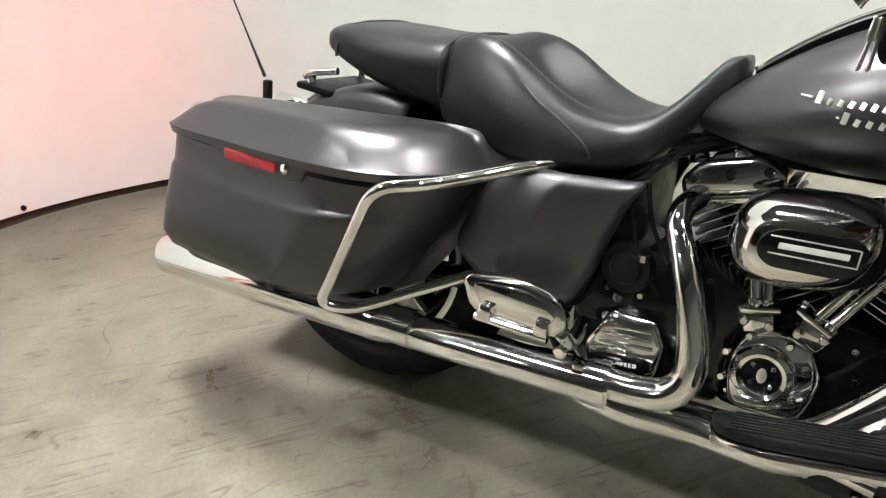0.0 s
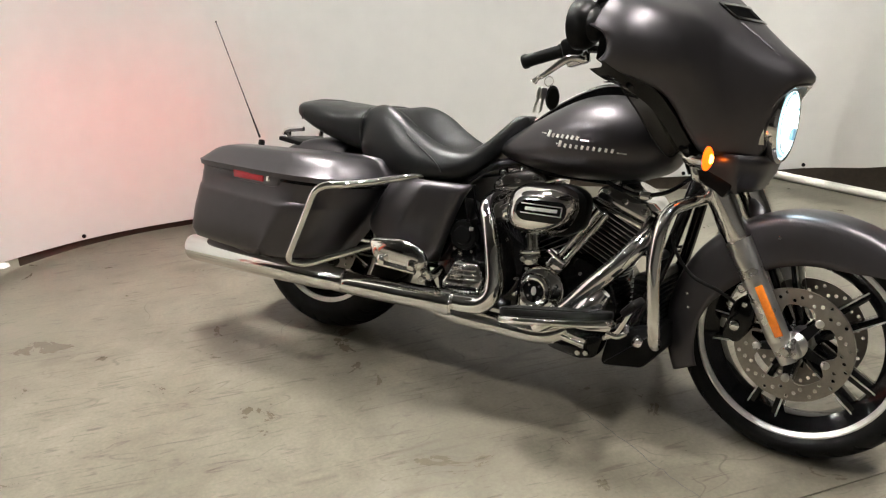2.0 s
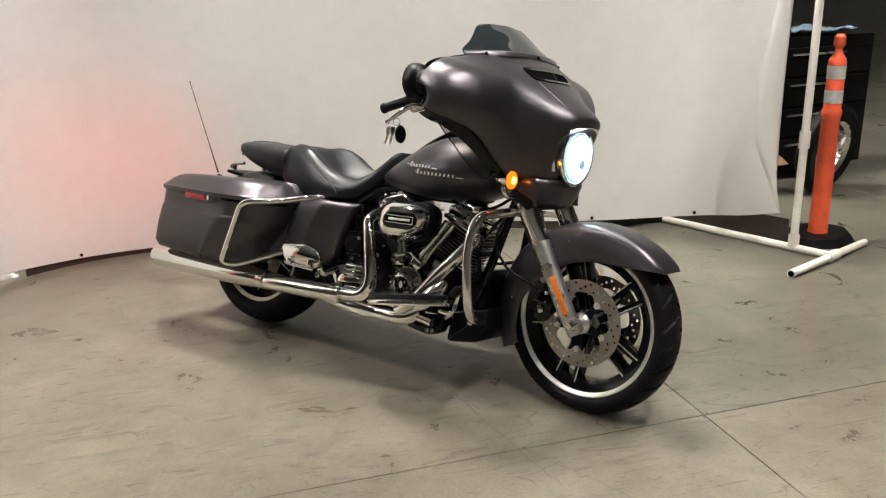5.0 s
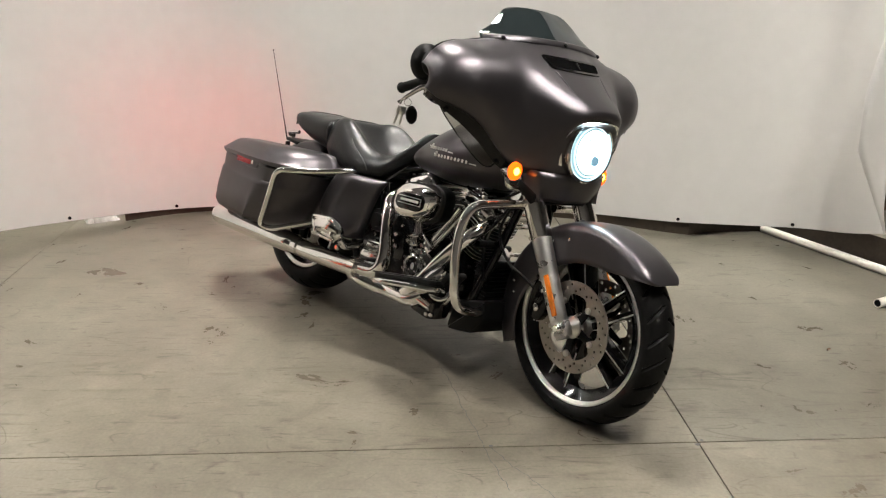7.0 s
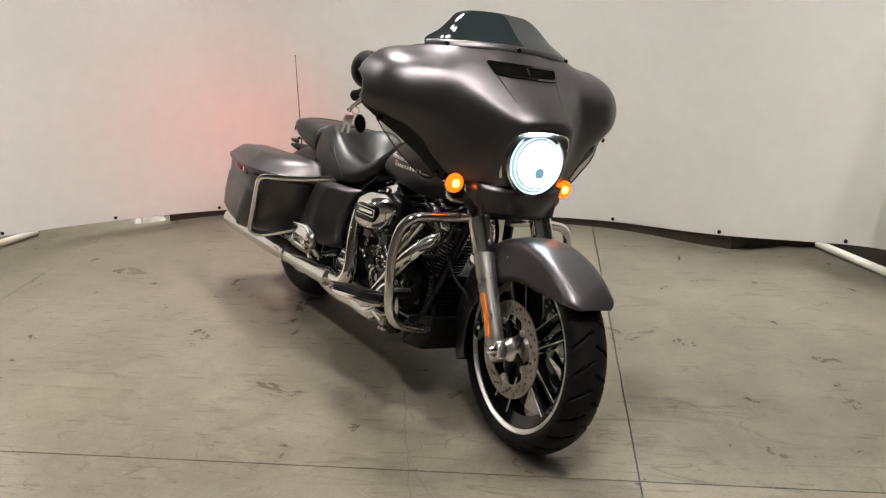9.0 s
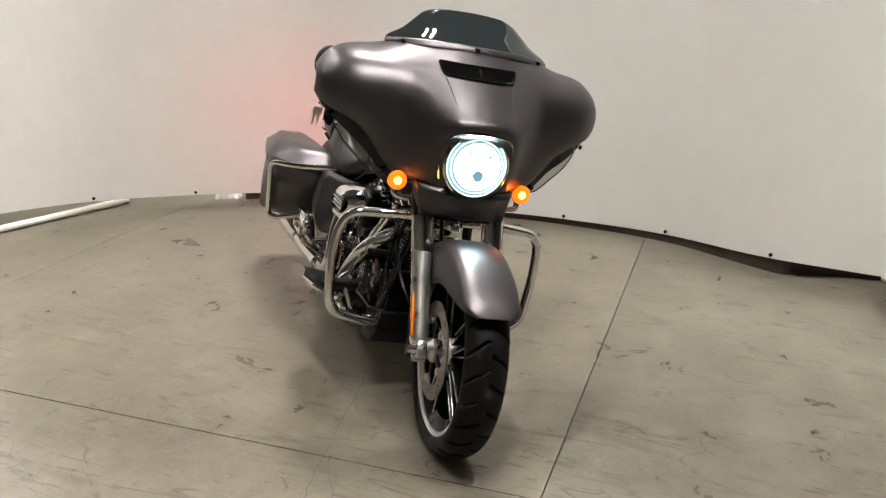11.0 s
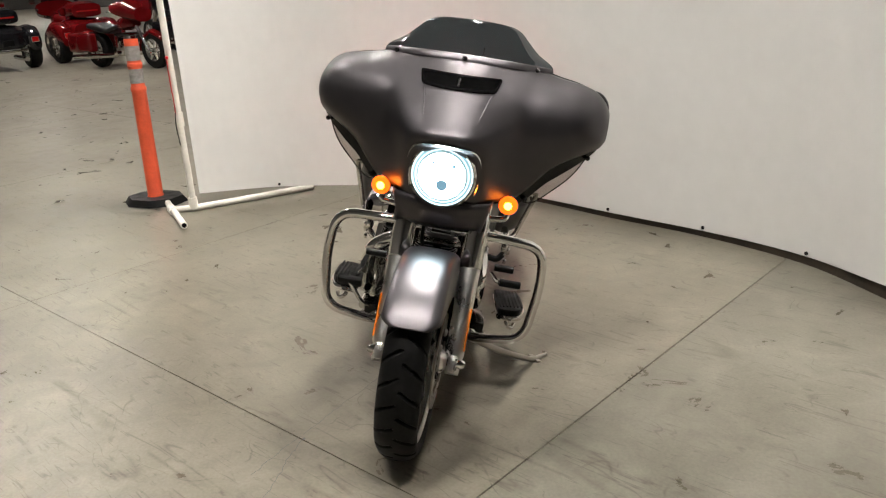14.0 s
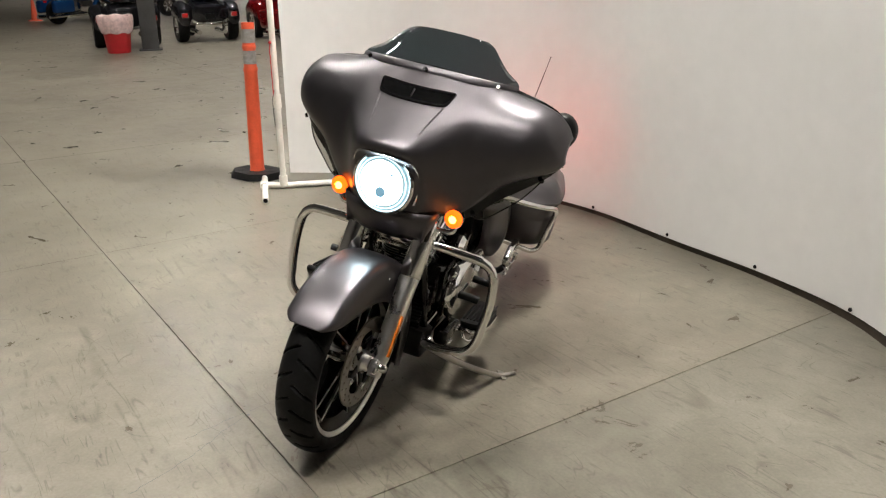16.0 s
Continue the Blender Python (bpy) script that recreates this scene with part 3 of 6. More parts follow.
def wheel(name, m, R, width, lip, rimw, discs, label):
    rot = m
    w = part(name, lathe([(0.020, -rimw * 0.9), (0.040, -rimw * 0.9), (0.046, -rimw * 0.55), (0.052, 0), (0.046, rimw * 0.55), (0.040, rimw * 0.9), (0.020, rimw * 0.9)], 32), ALLOY, bike, label, rot)
    part("tyre", tyre_mesh(R, lip, width, 25), RUBBER, w, "black road tyre with swept grooves", angle=30)
    part("rim", lathe([(lip - 0.004, -rimw), (lip - 0.03, -rimw + 0.012), (lip - 0.055, -rimw * 0.5), (lip - 0.058, 0), (lip - 0.055, rimw * 0.5), (lip - 0.03, rimw - 0.012), (lip - 0.004, rimw),
                       (lip - 0.004, rimw - 0.01), (lip - 0.03, rimw * 0.4), (lip - 0.03, -rimw * 0.4), (lip - 0.004, -rimw + 0.01)], 72, closed=True), GLOSS, w, "gloss black rim")
    for s in (-1, 1):
        part("rim_lip", lathe([(lip + 0.001, s * rimw), (lip + 0.001, s * (rimw + 0.003)), (lip - 0.006, s * (rimw + 0.0045)), (lip - 0.017, s * (rimw - 0.002)), (lip - 0.017, s * (rimw - 0.009))], 72), MACHINED, w, "bright machined rim lip")
    for k in range(5):
        a = 2 * math.pi * k / 5 + 0.66
        for d in (-1, 1):
            out = [(0.040, -0.012 + d * 0.016), (0.040, 0.012 + d * 0.016), (lip - 0.045, 0.009 + d * 0.033), (lip - 0.045, -0.009 + d * 0.033)]
            part("spoke", prism(out, -rimw * 0.62, rimw * 0.62, 0.005, m=Matrix.Rotation(-a, 4, "Y")), GLOSS, w, "gloss black split spoke")
            for s in (-1, 1):
                e = 0.0092 * d
                out = [(0.09, d * 0.020 + e * 0.6), (lip - 0.040, d * 0.033 + e * 0.6), (lip - 0.040, d * 0.033 + e * 1.05), (0.09, d * 0.020 + e * 1.15)]
                part("spoke_edge", prism(out, s * rimw * 0.62, s * (rimw * 0.62 + 0.0025), 0.0008, m=Matrix.Rotation(-a, 4, "Y")), MACHINED, w, "machined spoke edge")
    for y in discs:
        dd = part("brake_disc", disc_mesh(0.152, 0.094, 45, 0.005, 0.0052), STEEL, w, "drilled steel brake disc", pose(0, y, 0))
        for k in range(5):
            a = 2 * math.pi * k / 5 + 0.9
            s = 1 if y > 0 else -1
            part("carrier_arm", prism([(0.03, -0.016), (0.085, -0.010), (0.102, -0.010), (0.102, 0.010), (0.085, 0.010), (0.03, 0.016)], y - 0.006 * s, y - 0.001 * s, 0.001, m=Matrix.Rotation(-a, 4, "Y")), SATIN, w)
            p = V(0.092 * math.cos(a), y + 0.003 * s, 0.092 * math.sin(a))
            part("disc_bolt", bolt(p, (0, s, 0), 0.011, 0.007), ALLOY, w)
    return w


FRONT = V(1.597, 0.006, 0.311)
wheel("front_wheel", STEER @ pose(*FRONT), 0.325, 0.130, 0.263, 0.050, (-0.074, 0.074), "black split-spoke front wheel with bright lip")
wheel("rear_wheel", pose(0.03, 0, 0.3215), 0.324, 0.186, 0.226, 0.074, (-0.092,), "black rear wheel with bright lip")

# ---- fork, fender, calipers (turned with the bars)
FK0, FK1 = V(1.335, 0, 0.735), V(1.605, 0, 0.275)
FD = (FK1 - FK0).normalized()


def on_fork(f, y, off=0.0):
    p = FK0.lerp(FK1, f)
    n = V(-FD.z, 0, FD.x)
    return V(p.x, y, p.z) - n * off


for s in (-1, 1):
    y = s * 0.118 + 0.006
    leg = part("fork_leg", tube([on_fork(0.36, y), on_fork(0.372, y), on_fork(0.62, y), on_fork(0.86, y), on_fork(0.90, y), on_fork(1.0, y)], [0.0335, 0.0335, 0.031, 0.030, 0.027, 0.022], 22, n=4), ALLOY, bike, "brushed alloy lower fork leg", STEER)
    part("fork_cover", tube([on_fork(-0.12, y), on_fork(0.355, y), on_fork(0.362, y)], [0.0365, 0.0365, 0.034], 24, smooth=False), CHROME, bike, "chrome upper fork cover", STEER)
    part("axle_clamp", block(0.055, 0.030, 0.060, 0.010, m=aim((FRONT.x, y, FRONT.z - 0.004), FD)), ALLOY, leg)
    part("axle_nut", merge(lathe([(0, 0.022), (0.010, 0.022), (0.014, 0.016), (0.016, 0.0)], 14, "x"), aim((FRONT.x, y + s * 0.016, FRONT.z), (0, s, 0))), CHROME, leg, "chrome axle nut")
    part("fender_lug", block(0.05, 0.024, 0.024, 0.007, m=aim(on_fork(0.585, y - s * 0.008, 0.028), (0.6, 0, 0.55))), ALLOY, leg)
    part("lug_bolt", bolt(on_fork(0.585, y + s * 0.006, 0.038), (0, s, 0), 0.010, 0.008), CHROME, leg)
    refl = [on_fork(f, 0, -0.012) for f in (0.60, 0.86)]
    ax = (refl[1] - refl[0]).normalized()
    part("reflector", block((refl[1] - refl[0]).length, 0.005, 0.022, 0.002, m=aim(((refl[0] + refl[1]) / 2) + V(0, y + s * 0.0285, 0), ax)), AMBER_REFL, leg, "amber side reflector")
    # caliper behind the leg
    cal = part("brake_caliper", prism(rounded([(1.418, 0.30), (1.462, 0.285), (1.492, 0.33), (1.500, 0.405), (1.470, 0.425), (1.440, 0.40)], 0.016), y - s * 0.062, y - s * 0.012, 0.006), GLOSS, bike, "black brake caliper", STEER)
    part("caliper_bolt", bolt((1.452, y - s * 0.012, 0.336), (0, s, 0), 0.014, 0.008), CHROME, cal)
    part("caliper_bolt", bolt((1.470, y - s * 0.012, 0.398), (0, s, 0), 0.008, 0.006), CHROME, cal)
part("front_axle", merge(lathe([(0.014, -0.14), (0.014, 0.14)], 16), pose(*FRONT)), CHROME, bike, "", STEER)
for s in (-1, 1):
    part("axle_spacer", merge(lathe([(0.012, s * 0.058), (0.037, s * 0.058), (0.038, s * 0.080), (0.026, s * 0.094), (0.020, s * 0.099)], 24), pose(*FRONT)), ALLOY, bike, "bright turned axle spacer", STEER)


def fender_mesh(c, angles, crown, skirt, half, flare=1.0, n=5):
    """A U-shaped guard swept round a wheel."""
    rings = []
    keys = spline([(a, r, q) for a, r, q in zip(angles, crown, skirt)], n)
    for a, r, q in keys:
        row = []
        ca, sa = math.cos(radians(a)), math.sin(radians(a))
        taper = 1 - 0.42 * min(1.0, max(0.0, (48 - a) / 10)) ** 3
        dep = min(0.042, max(0.006, (r - q) * 0.8))
        for j in range(25):
            s = -1 + 2 * j / 24
            if abs(s) < 0.62:
                f = abs(s) / 0.62
                rr, y = r - dep * (0.48 * f ** 2.2 + 0.52 * f ** 7), half * 0.97 * math.sin(f * math.pi / 2) ** 0.92
            else:
                f = (abs(s) - 0.62) / 0.38
                rr, y = (r - dep) * (1 - f) + min(q, r - dep - 0.002) * f, half * (0.97 + 0.03 * min(1, f * 3))
            row.append(V(c[0] + rr * ca, c[1] + math.copysign(y, s) * taper, c[2] + rr * sa))
        rings.append(row)
    return grid_mesh(rings, False, False)


fender = part("front_fender", fender_mesh(FRONT, (38, 41, 46, 53, 63, 76, 92, 110, 130, 150, 175, 195, 207),
                                          (0.358, 0.3575, 0.3565, 0.354, 0.350, 0.347, 0.346, 0.347, 0.349, 0.351, 0.352, 0.352, 0.352),
                                          (0.350, 0.336, 0.308, 0.276, 0.246, 0.226, 0.214, 0.206, 0.205, 0.215, 0.245, 0.262, 0.268), 0.088), PAINT, bike, "satin charcoal front fender", STEER, angle=60)
th = fender.modifiers.new("thickness", "SOLIDIFY")
th.thickness, th.offset = 0.003, -1
for a, r in ((118, 0.29), (104, 0.285), (165, 0.300), (172, 0.285)):
    for s in (-1, 1):
        part("rivet", bolt((FRONT.x + r * math.cos(radians(a)), FRONT.y + s * 0.0875, FRONT.z + r * math.sin(radians(a))), (0, s, 0), 0.004, 0.003), CHROME, fender)

# ---- fairing, screen, lamps (turned with the bars)
FAIR_Y = (0.0, 0.07, 0.115, 0.165, 0.215, 0.265, 0.32, 0.38, 0.428, 0.463, 0.481)
# profiles (x, z) from the top edge over the shoulder ridge and down to the lower edge
NOSE = (
    ((1.262, 1.205), (1.316, 1.165), (1.376, 1.115), (1.444, 1.060), (1.528, 0.992), (1.482, 0.965), (1.452, 0.860), (1.448, 0.785)),
    ((1.258, 1.204), (1.310, 1.164), (1.368, 1.114), (1.434, 1.058), (1.518, 0.990), (1.480, 0.957), (1.450, 0.860), (1.444, 0.785)),
    ((1.250, 1.202), (1.295, 1.163), (1.349, 1.116), (1.412, 1.060), (1.475, 0.995), (1.470, 0.930), (1.446, 0.850), (1.428, 0.786)),
    ((1.236, 1.198), (1.282, 1.163), (1.329, 1.120), (1.375, 1.072), (1.413, 1.015), (1.409, 0.935), (1.390, 0.850), (1.362, 0.788)),
)
SHOULDER = (
    ((1.218, 1.192), (1.262, 1.164), (1.306, 1.126), (1.338, 1.086), (1.360, 1.030), (1.365, 0.945), (1.357, 0.860), (1.335, 0.796)),
    ((1.183, 1.186), (1.236, 1.164), (1.282, 1.136), (1.316, 1.102), (1.340, 1.050), (1.346, 0.975), (1.336, 0.905), (1.314, 0.842)),
    ((1.158, 1.172), (1.216, 1.156), (1.264, 1.136), (1.298, 1.106), (1.324, 1.058), (1.332, 1.000), (1.323, 0.950), (1.292, 0.905)),
)
WING = (
    ((1.164, 1.163), (1.204, 1.152), (1.244, 1.135), (1.278, 1.108), (1.304, 1.065), (1.313, 1.020), (1.305, 0.976), (1.274, 0.944)),
    ((1.158, 1.146), (1.190, 1.138), (1.224, 1.123), (1.252, 1.100), (1.272, 1.065), (1.279, 1.030), (1.271, 0.990), (1.242, 0.964)),
    ((1.152, 1.116), (1.174, 1.110), (1.198, 1.100), (1.220, 1.083), (1.234, 1.060), (1.239, 1.034), (1.232, 1.003), (1.209, 0.980)),
    ((1.146, 1.084), (1.158, 1.080), (1.174, 1.074), (1.187, 1.064), (1.196, 1.050), (1.199, 1.034), (1.195, 1.016), (1.181, 1.000)),
)
FAIR = NOSE + SHOULDER + WING


def fairing_mesh():
    cols = [spline([(x, y, z) for x, z in prof], 4) for y, prof in zip(FAIR_Y, FAIR)]
    half = [[c[i] for c in cols] for i in range(len(cols[0]))]
    full = [spline([V(p.x, -p.y, p.z) for p in reversed(r[1:])] + r, 5) for r in half]
    for _ in range(5):  # relax the skin, its edges held
        full = [full[0]] + [[r[0]] + [q * 0.5 + (r[j - 1] + r[j + 1] + full[i - 1][j] + full[i + 1][j]) * 0.125 for j, q in enumerate(r) if 0 < j < len(r) - 1] + [r[-1]] for i, r in enumerate(full) if 0 < i < len(full) - 1] + [full[-1]]
    return full


rows_f = fairing_mesh()
# the outer rim turns back
edge = []
for r in rows_f:
    a, b = r[0], r[-1]
    edge.append([V(a.x - 0.022, a.y + 0.016, a.z), V(a.x - 0.012, a.y - 0.001, a.z)] + r + [V(b.x - 0.012, b.y + 0.001, b.z), V(b.x - 0.022, b.y - 0.016, b.z)])
fairing = part("fairing", grid_mesh(edge, False, False), PAINT, bike, "satin charcoal batwing fairing", STEER, angle=75)
th = fairing.modifiers.new("thickness", "SOLIDIFY")
th.thickness, th.offset = 0.005, 1

# black inner cowl behind the fairing
inner = [[V(p.x - 0.03 - 0.05 * (1 - abs(p.y) / 0.5), p.y * 0.97, p.z + 0.004) for p in r] for r in (rows_f[0], rows_f[12], rows_f[-1])]
inner.insert(1, [V(p.x - 0.10, p.y * 0.95, p.z) for p in rows_f[6]])
part("inner_cowl", grid_mesh(inner, False, False), SATIN, bike, "black inner fairing", STEER)
low = rows_f[-1]
part("lower_trim", grid_mesh([[V(p.x - 0.004, p.y, p.z + 0.006) for p in low], [V(p.x - 0.012, p.y * 0.99, p.z - 0.014 - 0.040 * max(0.0, math.sin(math.pi * min(1.0, max(0.0, (abs(p.y) - 0.18) / 0.29))))) for p in low], [V(p.x - 0.05, p.y * 0.96, p.z - 0.020) for p in low]], False, False), GLOSS, bike, "gloss black lower fairing trim", STEER)

# intake slot under the screen
def face_x(y, z):
    """The fairing's face at (y, z)."""
    line = []
    for r in rows_f:
        for a, b in zip(r, r[1:]):
            if a.y <= y <= b.y:
                line.append(a.lerp(b, (y - a.y) / max(b.y - a.y, 1e-6)))
                break
    for a, b in zip(line, line[1:]):
        if a.z >= z >= b.z:
            return a.lerp(b, (a.z - z) / max(a.z - b.z, 1e-6)).x
    return line[0].x


def slot_ring(grow, lift):
    out = rounded([(-0.126 - grow, 1.153 + grow), (0.126 + grow, 1.153 + grow), (0.112 + grow, 1.124 - grow), (0.06, 1.121 - grow), (-0.06, 1.121 - grow), (-0.112 - grow, 1.124 - grow)], 0.010)
    dense = []
    for a, b in zip(out, out[1:] + out[:1]):
        dense += [(a[0] + (b[0] - a[0]) * t / 3, a[1] + (b[1] - a[1]) * t / 3) for t in range(3)]
    return [V(face_x(y, z), y, z) + V(0.72, 0, 0.69) * lift for y, z in dense]


r0, r1, r2, r3 = slot_ring(0.006, 0.003), slot_ring(0.005, 0.0095), slot_ring(-0.001, 0.0095), slot_ring(-0.002, 0.0062)
vent = part("intake_frame", grid_mesh([r0, r1, r2, r3], True, False), GLOSS, bike, "gloss black intake frame", STEER)
mouth = [[V(face_x(y, z), y, z) + V(0.72, 0, 0.69) * 0.0066 for y in [(-0.126 + 0.014 * (1.153 - z) / 0.031 * 1.0) * (1 - k / 10) + (0.126 - 0.014 * (1.153 - z) / 0.031) * k / 10 for k in range(11)]] for z in (1.153, 1.146, 1.138, 1.130, 1.122)]
part("intake_mouth", grid_mesh(mouth, False, False), HOLE_SHADE, vent, "black face painted as the shaded intake opening")
part("intake_divider", block(0.010, 0.005, 0.030, 0.001, m=aim(V(face_x(0, 1.138), 0, 1.138) + V(0.72, 0, 0.69) * 0.005, (0.72, 0, 0.69))), SATIN, vent)
for s in (-1, 1):
    crease = [V(face_x(s * y, z), s * y, z) + V(0.72, 0, 0.69) * 0.0052 for y, z in ((0.108, 1.112), (0.098, 1.085), (0.090, 1.060), (0.084, 1.038))]
    part("crease", tube(crease, [0.003, 0.0026, 0.002, 0.0006], 6, n=4), PAINT, fairing)

# screen
WS = (  # half widths and places from the base up
    (0.281, ((0.0, 1.270, 1.206), (0.5, 1.253, 1.203), (1.0, 1.160, 1.188))),
    (0.272, ((0.0, 1.246, 1.228), (0.5, 1.226, 1.224), (1.0, 1.144, 1.209))),
    (0.224, ((0.0, 1.208, 1.260), (0.5, 1.190, 1.256), (1.0, 1.132, 1.238))),
    (0.187, ((0.0, 1.172, 1.290), (0.5, 1.159, 1.286), (1.0, 1.120, 1.271))),
    (0.158, ((0.0, 1.145, 1.312), (0.5, 1.133, 1.309), (1.0, 1.106, 1.297))),
    (0.130, ((0.0, 1.132, 1.320), (0.5, 1.124, 1.318), (1.0, 1.100, 1.310))),
)
ws_rows = []
for hw, prof in WS:
    q = [prof[0], prof[1], (0.82, prof[1][1] * 0.42 + prof[2][1] * 0.58 + 0.010, prof[1][2] * 0.42 + prof[2][2] * 0.58 + 0.001), prof[2]]
    h = [(x, f * hw, z) for f, x, z in q]
    ws_rows.append(spline([(x, -y, z) for x, y, z in reversed(h[1:])] + h, 6))
cols = [spline([r[i] for r in ws_rows], 5) for i in range(len(ws_rows[0]))]
screen = part("windscreen", grid_mesh(cols, False, False), SMOKED, bike, "low smoked plastic windscreen", STEER, angle=70)
# painted band that holds the screen
band = [[V(p.x + 0.002, p.y, p.z - 0.012) for p in ws_rows[0]], [V(p.x + 0.008, p.y, p.z - 0.006) for p in ws_rows[0]], [V(p.x + 0.003, p.y * 0.99, p.z + 0.010) for p in ws_rows[0]], [V(p.x - 0.006, p.y * 0.985, p.z + 0.014) for p in ws_rows[0]]]
part("screen_band", grid_mesh(band, False, False), PAINT, bike, "satin charcoal screen mount band", STEER, angle=60)
for y in (-0.232, 0.0, 0.232):
    q = min(ws_rows[0], key=lambda p: abs(p.y - y))
    part("screen_screw", bolt((q.x + 0.007, q.y, q.z + 0.001), (0.75, 0, 0.6), 0.0075, 0.006), GLOSS, bike, "black dome screw", STEER)

# headlight
HL = aim((1.470, 0.0, 0.873), (1, 0, -0.02))
head = part("headlight", merge(lathe([(0.0, -0.05), (0.092, -0.05), (0.104, -0.02), (0.106, 0.006), (0.100, 0.014), (0.096, 0.012), (0.093, 0.004)], 56, "x"), HL), CHROME, bike, "chrome-ringed round headlight, lit", STEER)
part("outer_lens", merge(lathe([(0.094, 0.004), (0.090, 0.009), (0.076, 0.015)], 48, "x"), HL), HEAD_RING, head, "bluish outer lens")
for r0, x0 in ((0.0945, 0.007), (0.0835, 0.0135)):
    part("lens_ring", merge(lathe([(r0 + 0.0012, x0), (r0, x0 + 0.0022), (r0 - 0.0022, x0 + 0.0024), (r0 - 0.003, x0)], 48, "x"), HL), HALO, head, "thin bright light ring")
part("lens_rim", merge(lathe([(0.0762, 0.0145), (0.0756, 0.0172), (0.0732, 0.0176), (0.0722, 0.016)], 48, "x"), HL), ALLOY, head)
part("lens", merge(lathe([(0.073, 0.0165), (0.05, 0.0215), (0.03, 0.024), (0.0, 0.025)], 48, "x"), HL), HEAD_GLOW, head, "bright white lamp lens")
for y, z, r in ((-0.030, 0.040, 0.0055), (0.034, 0.036, 0.0065)):
    part("lamp_stud", merge(lathe([(r, 0.018), (r * 0.8, 0.0245), (0.0, 0.025)], 16, "x"), HL @ pose(0, y, z)), HEAD_DIM, head, "small dim stud in the lens")
part("projector", merge(lathe([(0.019, 0.021), (0.017, 0.030), (0.0, 0.033)], 28, "x"), HL @ pose(0, 0.004, -0.026)), HEAD_DIM, head, "round blue projector lens")
part("projector_ring", merge(lathe([(0.027, 0.0215), (0.026, 0.0255), (0.0235, 0.0255), (0.0225, 0.022)], 28, "x"), HL @ pose(0, 0.004, -0.026)), HEAD_RING, head, "pale projector ring")


def brow_ring(grow, dx):
    """An arch over the lamp with squared shoulders, on the fairing's nose."""
    pts = bent([(0, -0.104 - grow, -0.055), (0, -0.122 - grow, 0.030), (0, -0.098 - grow * 0.8, 0.094 + grow), (0, 0, 0.106 + grow), (0, 0.098 + grow * 0.8, 0.094 + grow), (0, 0.122 + grow, 0.030), (0, 0.104 + grow, -0.055)], 0.055, 5)
    return [HL @ V(dx + 0.018 * max(0, q.z) / 0.1 - 0.09 * (abs(q.y) / 0.12) ** 2 * 0.35 + 0.02 * max(0, q.z) / 0.1, q.y, q.z) for q in pts]


part("headlight_brow", grid_mesh([brow_ring(-0.010, -0.05), brow_ring(-0.006, 0.006), brow_ring(-0.001, 0.012), brow_ring(0.003, 0.006), brow_ring(0.005, -0.05)], False, False), CHROME, bike, "chrome headlight trim brow", STEER, angle=70)
part("lamp_recess", grid_mesh([brow_ring(-0.008, -0.035), [q.lerp(HL @ V(-0.035, 0, 0), 0.30) for q in brow_ring(-0.008, -0.035)]], False, False), GLOSS, bike, "gloss black lamp surround", STEER)

# painted nacelle under the fairing
nac = []
for z, x0, x1, w in ((0.790, 1.335, 1.455, 0.160), (0.765, 1.330, 1.462, 0.155), (0.735, 1.335, 1.455, 0.147), (0.705, 1.345, 1.440, 0.140), (0.690, 1.350, 1.432, 0.136)):
    h = spline([(x0, -w, z), (x0 + 0.07, -w * 1.01, z), (x1 - 0.03, -w * 0.86, z), (x1, -w * 0.45, z), (x1 + 0.004, 0, z), (x1, w * 0.45, z), (x1 - 0.03, w * 0.86, z), (x0 + 0.07, w * 1.01, z), (x0, w, z)], 4)
    nac.append(h)
o = part("nacelle", grid_mesh(nac, False, False), PAINT, bike, "satin charcoal fork nacelle", STEER, angle=60)
th = o.modifiers.new("thickness", "SOLIDIFY")
th.thickness, th.offset = 0.004, -1
part("steering_clamp", block(0.10, 0.30, 0.045, 0.01, m=pose(1.355, 0, 0.715, 0, 28, 0)), SATIN, bike, "", STEER)
part("oil_cooler_hose", bar([(1.36, -0.05, 0.70), (1.40, -0.05, 0.63), (1.36, -0.03, 0.55)], 0.007, 0.03, 8), RUBBER, bike, "", STEER)
part("brake_hose", tube([(1.335, -0.125, 0.70), (1.29, -0.15, 0.62), (1.275, -0.155, 0.54), (1.33, -0.145, 0.46), (1.41, -0.14, 0.43), (1.455, -0.13, 0.405)], 0.005, 8), RUBBER, bike, "black brake hose", STEER)

